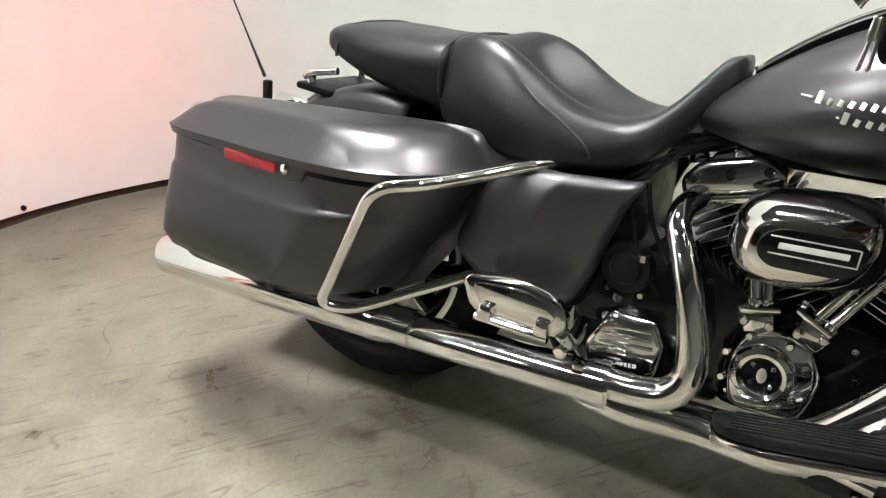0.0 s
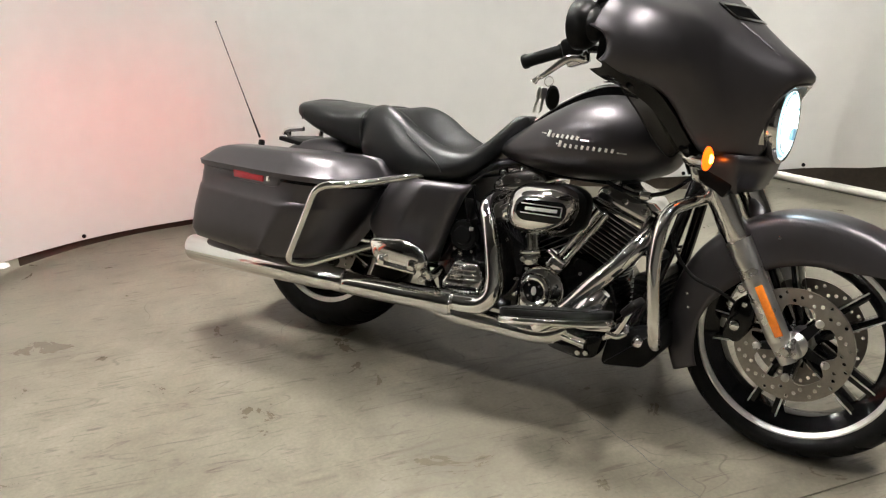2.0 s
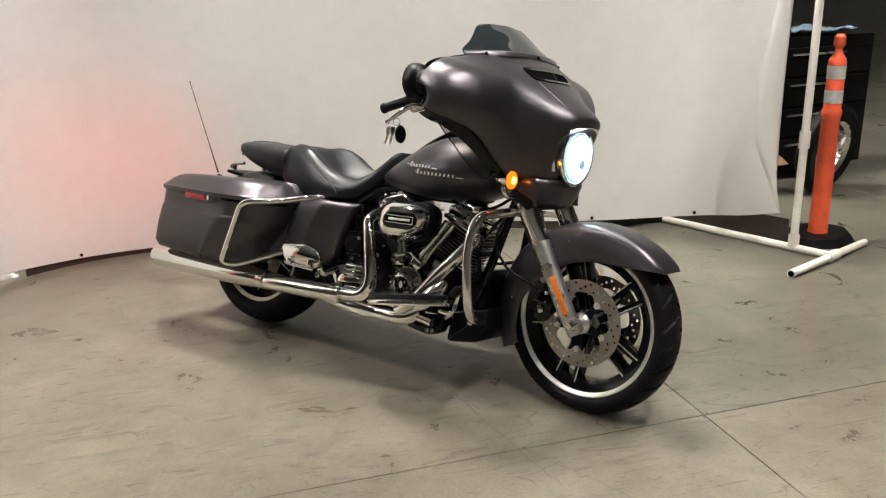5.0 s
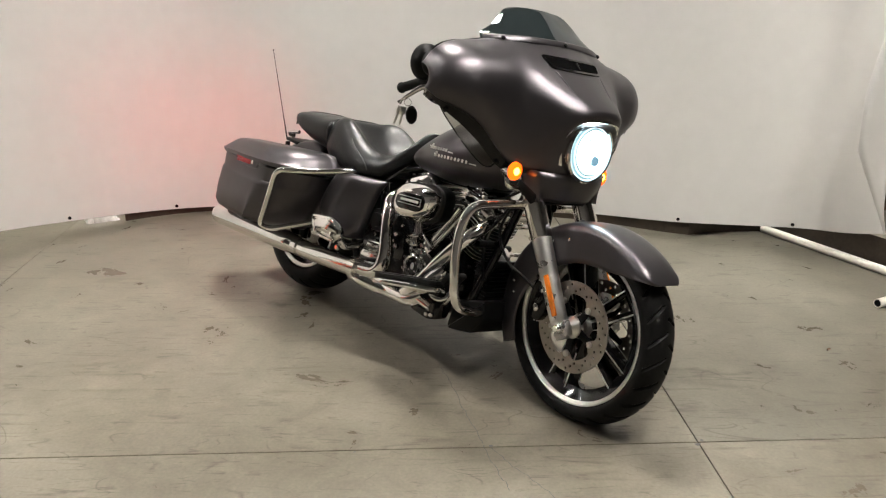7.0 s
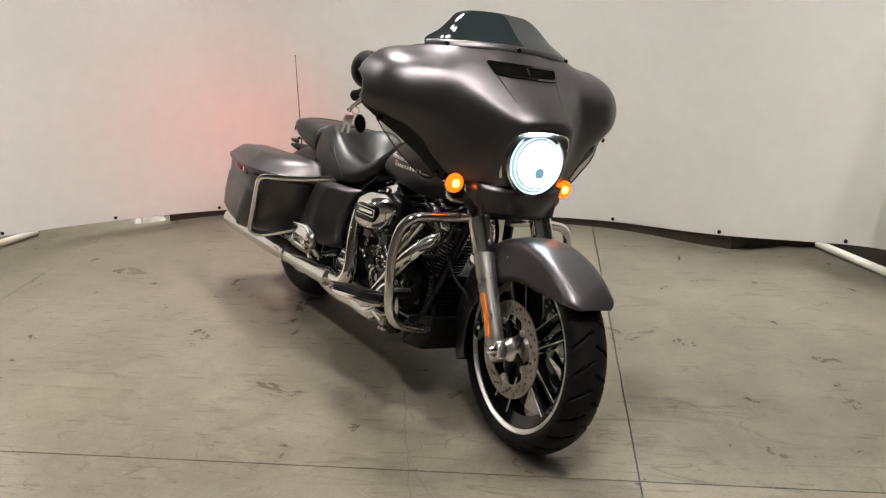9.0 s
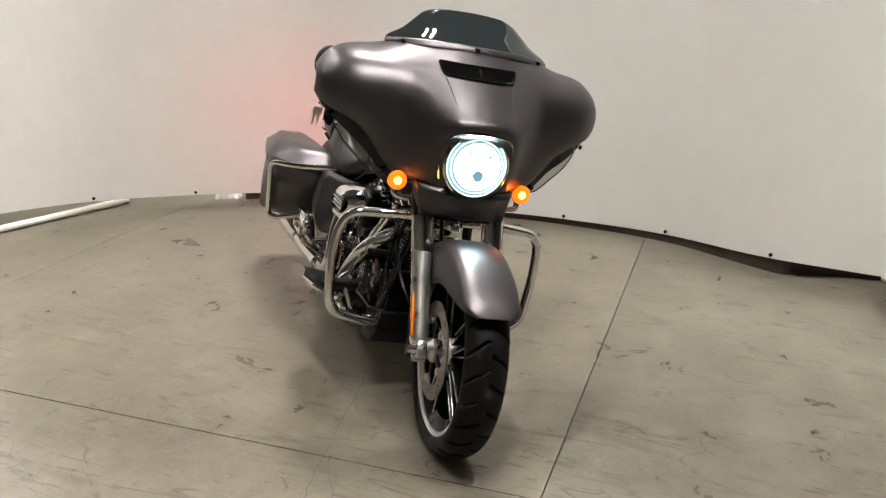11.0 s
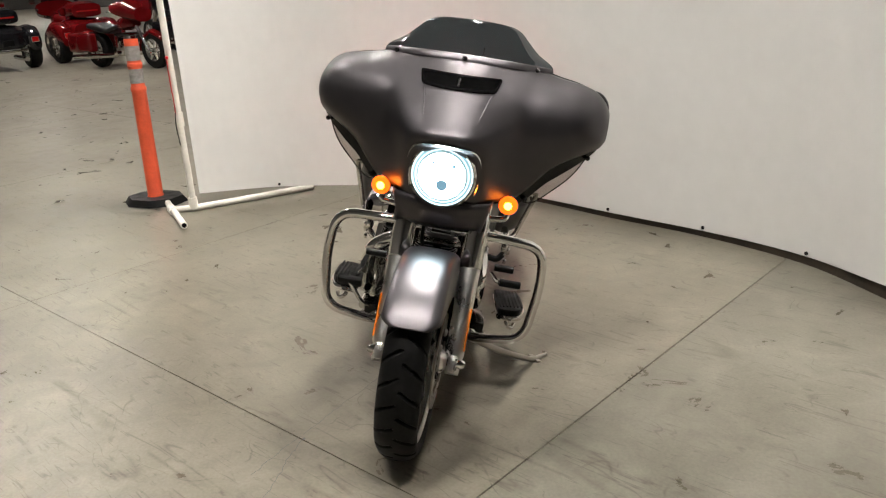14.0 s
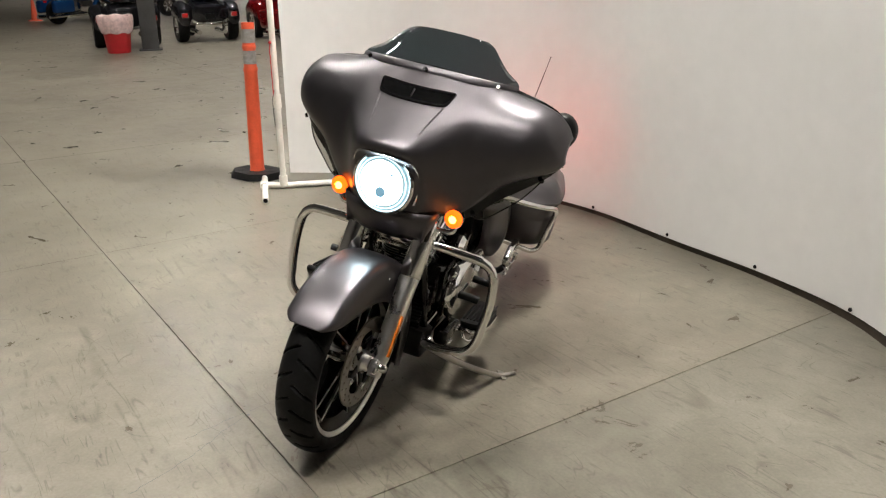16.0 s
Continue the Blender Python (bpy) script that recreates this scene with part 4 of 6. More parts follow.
# amber signals
for s in (-1, 1):
    c = V(1.352, s * 0.210, 0.778)
    sig = part("turn_signal", merge(lathe([(0.0, -0.060), (0.016, -0.055), (0.026, -0.035), (0.031, -0.012), (0.033, 0.0), (0.030, 0.002)], 28, "x"), aim(c, (1, 0, 0))), CHROME, bike, "chrome bullet turn signal, lit amber", STEER)
    part("lens", merge(lathe([(0.031, 0.0), (0.030, 0.006), (0.022, 0.012), (0.0, 0.014)], 28, "x"), aim(c, (1, 0, 0))), AMBER_GLOW, sig, "glowing amber lens")
    part("bulb", merge(lathe([(0.013, 0.0125), (0.009, 0.017), (0.0, 0.019)], 18, "x"), aim(c, (1, 0, 0))), AMBER_CORE, sig, "bright amber bulb spot")
    part("signal_stalk", bar([c + V(-0.03, 0, -0.02), c + V(-0.02, 0, -0.055), c + V(-0.02, -s * 0.05, -0.06)], 0.010, 0.02, 10), CHROME, sig)
    # wind deflector under each wing of the fairing
    rim = [p for p in low if 0.235 < s * p.y < 0.445]
    rim.sort(key=lambda p: s * p.y)
    a = [V(p.x - 0.014, p.y * 0.99, p.z - 0.008 - 0.017 * math.sin(math.pi * min(1.0, max(0.0, (abs(p.y) - 0.18) / 0.27)))) for p in rim]
    n = len(a)
    b = [V(p.x - 0.018, p.y + s * 0.020 * math.sin(math.pi * i / (n - 1)), p.z - 0.004 - 0.056 * math.sin(math.pi * (i / (n - 1)) ** 0.62)) for i, p in enumerate(a)]
    mid = [x.lerp(y, 0.5) + V(0.004, 0, 0) for x, y in zip(a, b)]
    wind = part("wind_deflector", grid_mesh([a, mid, b], False, False), CLEAR, bike, "clear plastic wind deflector", STEER, angle=70)
    part("deflector_edge", tube(b, 0.0022, 6, smooth=False), GLOSS, wind, "dark moulded edge")
    for q in (a[1], a[-2]):
        part("deflector_screw", bolt((q.x + 0.008, q.y + s * 0.004, q.z - 0.012), (0.6, s * 0.6, -0.3), 0.008, 0.008), GLOSS, bike, "", STEER)
    # mirror on the wing's outer edge
    mc = V(1.092, s * 0.432, 1.082)
    mir = part("mirror", merge(lathe([(0.0, 0.052), (0.026, 0.050), (0.034, 0.042), (0.036, 0.026), (0.046, 0.020), (0.053, 0.006), (0.054, -0.014), (0.050, -0.016), (0.046, -0.008)], 36, "x"), aim(mc, (1, s * 0.15, 0)) @ Matrix.Diagonal((1.15, 1.0, 1.12, 1))), SATIN, bike, "satin black fairing mirror housing", STEER)
    part("mirror_glass", merge(lathe([(0.046, -0.006), (0.0, -0.006)], 36, "x"), aim(mc, (1, s * 0.15, 0)) @ Matrix.Diagonal((1.15, 1.0, 1.12, 1))), CHROME, mir, "mirror glass")
    part("mirror_boss", merge(lathe([(0.0, 0.02), (0.026, 0.02), (0.030, -0.03), (0.0, -0.03)], 20, "x"), aim(mc + V(0.035, -s * 0.035, -0.008), (0.5, -s, 0))), GLOSS, mir)

# bars, grips, levers, keys
for s in (-1, 1):
    g0, g1 = V(0.908, s * 0.398, 0.984), V(1.018, s * 0.376, 1.022)
    part("handlebar", tube([g1, V(1.06, s * 0.30, 1.03), V(1.10, s * 0.20, 1.02), V(1.12, s * 0.08, 0.98), V(1.12, 0, 0.97)], 0.0125, 14), CHROME, bike, "chrome handlebar", STEER)
    d = (g1 - g0).normalized()
    grip = part("grip", merge(lathe([(0.0, 0.0), (0.017, 0.0), (0.019, 0.004), (0.019, 0.012), (0.0165, 0.016), (0.0165, 0.10), (0.019, 0.105), (0.019, 0.112), (0.0, 0.112)], 20, "x"), aim(g0, d)), RUBBER, bike, "black rubber grip", STEER)
    part("switch_housing", block(0.055, 0.046, 0.05, 0.010, m=aim(g1 + d * 0.02, d)), SATIN, bike, "black switch housing", STEER)
    part("lever", tube([g1 + V(0.05, -s * 0.004, -0.022), g1 + V(0.02, s * 0.02, -0.022), g0 + V(0.085, s * 0.032, -0.026), g0 + V(0.068, s * 0.034, -0.036), g0 + V(0.058, s * 0.036, -0.046)], [0.012, 0.010, 0.007, 0.006, 0.009], 10), CHROME, bike, "polished brake lever" if s < 0 else "polished clutch lever", STEER)
    part("master_cylinder", block(0.06, 0.04, 0.035, 0.010, m=aim(g1 + V(0.03, -s * 0.01, -0.02), d)), CHROME if s < 0 else SATIN, bike, "", STEER)
# ---- tank, seat, bags, side covers
def body_ring(x, zt, zb, w, zw, p=2.3, n=28):
    """A rounded cross-section: top, bottom, half width and the height of the widest place."""
    out = []
    for k in range(n):
        a = 2 * math.pi * k / n
        c, s = math.cos(a), math.sin(a)
        y = w * math.copysign(abs(c) ** (2 / p), c)
        h = (zt - zw) if s > 0 else (zw - zb)
        out.append(V(x, y, zw + h * math.copysign(abs(s) ** (2 / p), s)))
    return out


def body(stations, n=5, p=2.3, seg=28):
    rows = spline([st[:3] for st in stations], n)
    rows2 = spline([(st[3], st[4], 0) for st in stations], n)
    return grid_mesh([body_ring(a.x, a.y, a.z, b.x, b.y, p, seg) for a, b in zip(rows, rows2)])


tank = part("fuel_tank", body(((0.652, 0.716, 0.704, 0.026, 0.710), (0.674, 0.736, 0.692, 0.070, 0.714), (0.745, 0.786, 0.674, 0.132, 0.722), (0.84, 0.848, 0.660, 0.172, 0.738), (0.93, 0.893, 0.652, 0.192, 0.756), (1.02, 0.910, 0.656, 0.194, 0.768),
                                (1.10, 0.898, 0.668, 0.180, 0.775), (1.165, 0.865, 0.690, 0.150, 0.775), (1.20, 0.825, 0.715, 0.105, 0.770), (1.208, 0.79, 0.75, 0.06, 0.77)), 5, 2.15, 40), PAINT, bike, "satin charcoal teardrop fuel tank", angle=80)
# console along the tank's top
cons = []
for x, z, w in ((0.755, 0.806, 0.024), (0.79, 0.834, 0.030), (0.85, 0.876, 0.036), (0.93, 0.918, 0.044), (1.00, 0.938, 0.05), (1.08, 0.935, 0.05)):
    cons.append([V(x, -w, z - 0.040), V(x, -w, z - 0.010), V(x, -w * 0.7, z), V(x, 0, z + 0.003), V(x, w * 0.7, z), V(x, w, z - 0.010), V(x, w, z - 0.040)])
console = part("tank_console", grid_mesh([spline([r[i] for r in cons], 4) for i in range(7)], False, False), GLOSS, bike, "gloss black tank console with chrome edge")
for s in (-1, 1):
    part("console_trim", tube([(r[2].x, s * r[2].y * 1.35, r[2].z - 0.006) for r in cons], 0.005, 8), CHROME, console, "chrome console edge")
part("filler_cap", merge(lathe([(0.0, 0.016), (0.026, 0.015), (0.034, 0.010), (0.036, 0.0)], 28, "z"), pose(0.99, 0, 0.944, 0, -8, 0)), CHROME, console, "chrome filler cap")

# badge on the tank: two stepped rows of plain slanted bars
for s in (-1, 1):
    badge = None
    skin = [v.co for v in tank.data.vertices if v.co.y < 0 and 0.82 < v.co.x < 1.14]

    def on_tank(x, z):
        near = sorted(skin, key=lambda q: (q.x - x) ** 2 + (q.z - z) ** 2)[:3]
        return (x, s * (sum(-q.y for q in near) / 3 + 0.0018), z)
    for x0, x1, z0, count, lead, tail in ((0.872, 0.978, 0.7720, 7, 0.020, 0.028), (0.912, 1.080, 0.7480, 10, 0.0, 0.030)):
        pitch = (x1 - x0) / count
        strokes = [([(x0 - lead, z0 + 0.010), (x0 - pitch * 0.2, z0 + 0.010)], 0.0018), ([(x1 + pitch * 0.2, z0 + 0.003), (x1 + tail, z0 + 0.002)], 0.0018)]
        for k in range(count):
            x = x0 + pitch * (k + 0.5)
            h = 0.019 if k == 0 else 0.0115
            strokes.append(([(x - 0.0015, z0 + 0.002), (x + 0.0015, z0 + h)], 0.0046 if k == 0 else 0.0040))
        for pts, r in strokes:
            b = tube([on_tank(*q) for q in pts], r, 6, smooth=False)
            if badge is None:
                badge = part("tank_badge", b, BADGE, tank, "bright badge shown as rows of plain bars")
            else:
                part("badge_bar", b, BADGE, badge)

# seat
seat = part("seat", body(((-0.074, 0.782, 0.752, 0.11, 0.768), (-0.062, 0.797, 0.732, 0.148, 0.766), (-0.018, 0.803, 0.708, 0.166, 0.760), (0.05, 0.802, 0.680, 0.174, 0.750), (0.125, 0.799, 0.660, 0.177, 0.742), (0.195, 0.800, 0.645, 0.178, 0.740), (0.217, 0.796, 0.64, 0.176, 0.738), (0.226, 0.788, 0.638, 0.172, 0.735)), 5, 3.0, 36), LEATHER, bike, "black vinyl two-up seat", angle=80)


def rider_pad():
    """Bucket seat: rim height, underside, half width and how far the middle is dished below the rim."""
    keys = ((0.225, 0.798, 0.638, 0.172, 0.0), (0.248, 0.806, 0.628, 0.181, 0.004), (0.280, 0.812, 0.616, 0.190, 0.022), (0.325, 0.806, 0.604, 0.198, 0.060), (0.375, 0.784, 0.594, 0.205, 0.080), (0.43, 0.748, 0.588, 0.207, 0.066), (0.49, 0.716, 0.592, 0.203, 0.036),
            (0.55, 0.700, 0.600, 0.192, 0.016), (0.60, 0.703, 0.614, 0.176, 0.006), (0.645, 0.732, 0.645, 0.148, 0.0), (0.682, 0.776, 0.690, 0.110, 0.0), (0.712, 0.812, 0.735, 0.082, 0.0), (0.734, 0.820, 0.775, 0.056, 0.0), (0.742, 0.812, 0.790, 0.03, 0.0))
    a = spline([k[:3] for k in keys], 5)
    c = spline([(k[3], k[4], 0) for k in keys], 5)
    rows = []
    for p, q in zip(a, c):
        x, top, low, w, dish = p.x, p.y, p.z, q.x, max(0.0, q.y)
        h = top - low
        half = [(0.0, top - dish), (0.28, top - dish * 0.86), (0.50, top - dish * 0.42), (0.66, top - dish * 0.05), (0.78, top - 0.05 * h), (0.90, top - 0.20 * h), (0.985, low + 0.50 * h), (0.97, low + 0.20 * h), (0.84, low + 0.02 * h), (0.45, low)]
        ring = [V(x - dish * 0.15 * max(0.0, 1 - f * 1.6), f * w, z) for f, z in half] + [V(x, 0, low)]
        ring += [V(r.x, -r.y, r.z) for r in reversed(ring[1:-1])]
        rows.append(spline(ring, 3, True))
    return grid_mesh(rows)


part("rider_pad", rider_pad(), LEATHER, seat, "dished black vinyl rider seat", angle=80)
for x, w, zt, zb in ((0.2235, 0.179, 0.803, 0.65), (-0.028, 0.165, 0.803, 0.715)):
    ring = [q for q in body_ring(x, zt, zb, w, 0.735, 3.0, 36) if q.z > zb + 0.02]
    ring.sort(key=lambda q: math.atan2(q.y, q.z - 0.70))
    part("piping", tube(ring, 0.0032, 6, n=2), PIPING, seat)
for s in (-1, 1):
    part("seam", tube([(0.33, s * 0.150, 0.798), (0.39, s * 0.176, 0.745), (0.43, s * 0.190, 0.716), (0.48, s * 0.200, 0.690), (0.53, s * 0.200, 0.655), (0.545, s * 0.195, 0.63)], 0.0024, 6), PIPING, seat)
part("grab_strap_bracket", bar([(-0.05, -0.13, 0.70), (-0.12, -0.14, 0.69), (-0.16, -0.10, 0.675)], 0.008, 0.02), CHROME, bike)

# saddlebags
def bag_ring(z, xr, xf, yi, yo, bulge=0.012, r=0.07):
    """Plan of a bag at one height, right side: back end, front end, inner and outer side."""
    o = yo + 0.40 - bulge
    pts = [(xr, yi), (xr - 0.002, -0.24), (xr + 0.004, -0.300 + o * 0.6), (xr + 0.022, -0.324 + o * 0.8), (xr + 0.07, -0.340 + o), (xr + 0.20, -0.366 + o), (xr + 0.38, -0.394 + o), (xf - 0.17, -0.398 + o), (xf - 0.075, -0.360 + o), (xf - 0.020, -0.285 + o * 0.6), (xf, yi - 0.03), (xf - 0.01, yi)]
    return [V(p.x, p.y, z) for p in spline([(x, y, 0) for x, y in pts], 5, True)]


def saddlebag(s):
    k = Matrix.Diagonal((1, 1, 1, 1)) if s < 0 else Matrix.Diagonal((1, -1, 1, 1))

    def mk(rings):
        return merge(grid_mesh(rings), k)
    bag = part("saddlebag", mk([bag_ring(*a) for a in ((0.290, -0.34, 0.10, -0.20, -0.345), (0.298, -0.372, 0.155, -0.185, -0.372), (0.325, -0.384, 0.195, -0.18, -0.386), (0.40, -0.368, 0.250, -0.175, -0.394),
                                                     (0.470, -0.348, 0.300, -0.172, -0.396), (0.484, -0.344, 0.308, -0.172, -0.396), (0.492, -0.342, 0.312, -0.172, -0.389), (0.540, -0.330, 0.336, -0.170, -0.396), (0.560, -0.326, 0.344, -0.170, -0.398))]), PAINT, bike, "satin charcoal hard saddlebag with closed lid", angle=50)
    lid_z = lambda x, z: z + 0.055 * (x + 0.33) / 0.68
    lid_rings = []
    for z, xr, xf, yi, yo, bu in ((0.555, -0.336, 0.352, -0.168, -0.404, 0.012), (0.571, -0.340, 0.356, -0.166, -0.408, 0.012), (0.575, -0.334, 0.350, -0.168, -0.402, 0.012), (0.592, -0.312, 0.336, -0.170, -0.389, 0.012), (0.608, -0.292, 0.318, -0.175, -0.374, 0.012)):
        f = (z - 0.571) / 0.066
        lid_rings.append([V(p.x, p.y, p.z + max(0, f) * 0.034 * (p.x + 0.33) / 0.68 + 0.010 * (p.x + 0.33) / 0.68) for p in bag_ring(z, xr, xf, yi, yo, bu)])
    last = lid_rings[-1]
    mid = sum(last, V(0, 0, 0)) / len(last)
    lid_rings += [[q.lerp(mid, f) + V(0, 0, h) for q in last] for f, h in ((0.10, 0.009), (0.19, 0.0145), (0.30, 0.0175), (0.50, 0.0185), (0.80, 0.019))]
    part("lid", mk(lid_rings), PAINT, bag, "satin charcoal bag lid", angle=55)
    part("lid_seam", mk([bag_ring(0.552, -0.329, 0.345, -0.168, -0.401), bag_ring(0.562, -0.329, 0.345, -0.168, -0.401)]), GLOSS, bag)
    y = s * 0.388
    lm = Matrix.Translation((-0.03, y, 0)) @ Matrix.Rotation(radians(-s * -8.0), 4, "Z") @ Matrix.Translation((0.03, -y, 0))
    part("latch_plate", prism(rounded([(-0.125, 0.564), (0.112, 0.570), (0.098, 0.536), (0.070, 0.530), (-0.112, 0.532)], 0.012), y - s * 0.020, y + s * 0.008, 0.004, m=lm), PAINT, bag, "latch housing")
    part("reflector", prism(rounded([(-0.118, 0.561), (0.032, 0.565), (0.032, 0.541), (-0.112, 0.538)], 0.004), y + s * 0.006, y + s * 0.012, 0.002, m=lm), RED_LENS, bag, "red reflector strip")
    part("lock", merge(bolt((0.056, y + s * 0.008, 0.553), (0, s, 0), 0.010, 0.005), lm), CHROME, bag, "small chrome lock")
    part("guard_rail", bar([(0.505, s * 0.150, 0.612), (0.455, s * 0.215, 0.606), (0.37, s * 0.300, 0.580), (0.325, s * 0.372, 0.570), (0.255, s * 0.420, 0.562), (0.116, s * 0.372, 0.298), (0.172, s * 0.345, 0.294), (0.375, s * 0.215, 0.386)], 0.0115, 0.045, 16), CHROME, bike, "chrome saddlebag guard rail")
    part("rail_bracket", prism(rounded([(0.335, 0.33), (0.395, 0.35), (0.40, 0.42), (0.35, 0.43)], 0.012), s * 0.17, s * 0.212, 0.004), SATIN, bike, "black rail bracket")
    return bag


for s in (-1, 1):
    saddlebag(s)

# side covers
def side_cover(s):
    rows = []
    for z, x0, x1, y in ((0.345, 0.42, 0.538, 0.215), (0.375, 0.375, 0.552, 0.230), (0.43, 0.315, 0.572, 0.238), (0.50, 0.335, 0.594, 0.238), (0.56, 0.365, 0.616, 0.232), (0.588, 0.38, 0.630, 0.222), (0.600, 0.39, 0.634, 0.200)):
        xm = x0 + (x1 - x0) * 0.48
        rows.append([V(x0, s * (y - 0.05), z), V(x0 + 0.01, s * (y - 0.012), z), V(x0 + (xm - x0) * 0.5, s * y, z), V(xm, s * (y + 0.006), z), V(xm + 0.03, s * (y - 0.004), z), V(x1 - 0.012, s * (y - 0.040), z), V(x1, s * (y - 0.075), z)])
    cols = [spline([r[i] for r in rows], 4) for i in range(7)]
    rows2 = [spline([c[i] for c in cols], 4) for i in range(len(cols[0]))]
    o = part("side_cover", grid_mesh(rows2, False, False), PAINT, bike, "satin charcoal side cover", angle=60)
    t = o.modifiers.new("thickness", "SOLIDIFY")
    t.thickness, t.offset = 0.004, 0
    brd = part("passenger_footboard", prism(rounded([(0.378, 0.402), (0.392, 0.416), (0.50, 0.426), (0.562, 0.410), (0.586, 0.378), (0.580, 0.348), (0.545, 0.333), (0.425, 0.340), (0.397, 0.354)], 0.02), s * 0.280, s * 0.307, 0.009, seg=3), CHROME, bike, "chrome passenger footboard, folded up")
    part("board_inset", prism(rounded([(0.403, 0.402), (0.50, 0.412), (0.553, 0.397), (0.568, 0.370), (0.535, 0.354), (0.422, 0.360)], 0.016), s * 0.3065, s * 0.310, 0.001), CHROME, brd)
    for x in (0.437, 0.545):
        part("hinge", block(0.026, 0.018, 0.030, 0.005, m=pose(x, s * 0.312, 0.354, 0, 4, 0)), CHROME, brd, "chrome hinge")
    part("hinge_bar", bar([(0.415, s * 0.309, 0.341), (0.556, s * 0.309, 0.336)], 0.008), CHROME, brd)
    part("board_mount", bar([(0.575, s * 0.290, 0.345), (0.585, s * 0.27, 0.32), (0.57, s * 0.18, 0.33)], 0.014, 0.03), CHROME if s < 0 else SATIN, bike)
    part("mount_bolt", bolt((0.580, s * 0.298, 0.318), (0, s, 0), 0.012, 0.012), CHROME, bike)


for s in (-1, 1):
    side_cover(s)

# rear fender, tail lamps, aerial
o = part("rear_fender", fender_mesh((0.03, 0, 0.3215), (75, 95, 115, 135, 155, 172, 182), (0.355, 0.356, 0.358, 0.36, 0.362, 0.364, 0.365), (0.20, 0.20, 0.20, 0.21, 0.23, 0.26, 0.28), 0.115), PAINT, bike, "satin charcoal rear fender", angle=60)
th = o.modifiers.new("thickness", "SOLIDIFY")
th.thickness = 0.004
part("luggage_mount", block(0.10, 0.22, 0.016, 0.006, m=pose(-0.13, 0, 0.650, 0, 6, 0)), SATIN, bike)
for s in (-1, 1):
    part("rack_stud", bolt((-0.15, s * 0.09, 0.662), (0, 0, 1), 0.011, 0.022), CHROME, bike)
    ts = part("tail_lamp", merge(lathe([(0.0, -0.055), (0.020, -0.05), (0.034, -0.03), (0.038, 0.0), (0.039, 0.040), (0.036, 0.040), (0.034, -0.012)], 24, "x"), aim((-0.40, s * 0.145, 0.545), (-1, 0, 0))), CHROME, bike, "chrome tail lamp, lit red")
    part("lens", merge(lathe([(0.034, -0.012), (0.026, -0.007), (0.0, -0.005)], 24, "x"), aim((-0.40, s * 0.145, 0.545), (-1, 0, 0))), TAIL_GLOW, ts, "glowing red lens")
    part("lamp_bar", bar([(-0.36, s * 0.145, 0.545), (-0.34, s * 0.08, 0.54), (-0.345, 0, 0.54)], 0.012), CHROME, ts)
aer = part("aerial", tube([(-0.425, 0.062, 0.63), (-0.50, 0.066, 0.746), (-0.702, 0.080, 1.054)], [0.0042, 0.0022, 0.0016], 8, smooth=False), SATIN, bike, "thin black whip aerial")
part("aerial_tip", merge(lathe([(0, 0.006), (0.0035, 0.004), (0.0035, 0)], 8, "x"), aim((-0.702, 0.080, 1.054), (-0.5, 0, 0.8))), SATIN, aer)
part("aerial_base", block(0.02, 0.02, 0.05, 0.005, m=pose(-0.415, 0.062, 0.598)), SATIN, aer)

# ---- exhaust
EX = -0.232
muff = part("muffler", tube([(-0.437, EX - 0.01, 0.232), (-0.431, EX - 0.01, 0.2322), (-0.39, EX - 0.01, 0.2325), (-0.2, EX - 0.006, 0.234), (0.12, EX, 0.236), (0.20, EX, 0.236), (0.235, EX, 0.236)], [0.043, 0.046, 0.047, 0.048, 0.047, 0.040, 0.034], 32, n=5), CHROME, bike, "long chrome muffler")
part("muffler_mouth", merge(lathe([(0, 0.001), (0.039, 0.001), (0.039, -0.002)], 24, "x"), aim((-0.4375, EX - 0.01, 0.232), (-1, 0, -0.01))), HOLE_SHADE, muff)
part("muffler_clamp", tube([(0.215, EX, 0.236), (0.25, EX, 0.236)], 0.041, 24, smooth=False), CHROME, muff, "chrome clamp")
part("head_pipe_shield", tube([(0.245, EX, 0.233), (0.27, EX, 0.234), (0.45, EX, 0.240), (0.60, EX, 0.246), (0.66, EX, 0.250)], [0.030, 0.037, 0.038, 0.038, 0.036], 28, n=5), CHROME, bike, "chrome exhaust shield")
part("shield_clamp", tube([(0.615, EX, 0.247), (0.655, EX, 0.249)], 0.042, 24, smooth=False), CHROME, bike, "chrome shield clamp")
part("rear_head_pipe", tube([(0.640, EX, 0.254), (0.700, EX, 0.256), (0.748, EX, 0.267), (0.776, EX + 0.002, 0.298), (0.781, -0.228, 0.345), (0.762, -0.224, 0.430), (0.736, -0.210, 0.498), (0.710, -0.185, 0.545), (0.706, -0.140, 0.572), (0.722, -0.095, 0.585)], [0.0285, 0.029, 0.029, 0.0285, 0.027, 0.0245, 0.0225, 0.0215, 0.021, 0.021], 24, n=5), CHROME, bike, "chrome rear header pipe curving up into the cylinder head")
part("crossover_pipe", tube([(0.60, EX + 0.01, 0.222), (0.70, EX + 0.01, 0.215), (0.80, EX + 0.03, 0.208), (0.95, -0.22, 0.215), (1.02, -0.215, 0.25)], [0.030, 0.032, 0.030, 0.028, 0.026], 22), CHROME, bike, "chrome lower crossover shield")
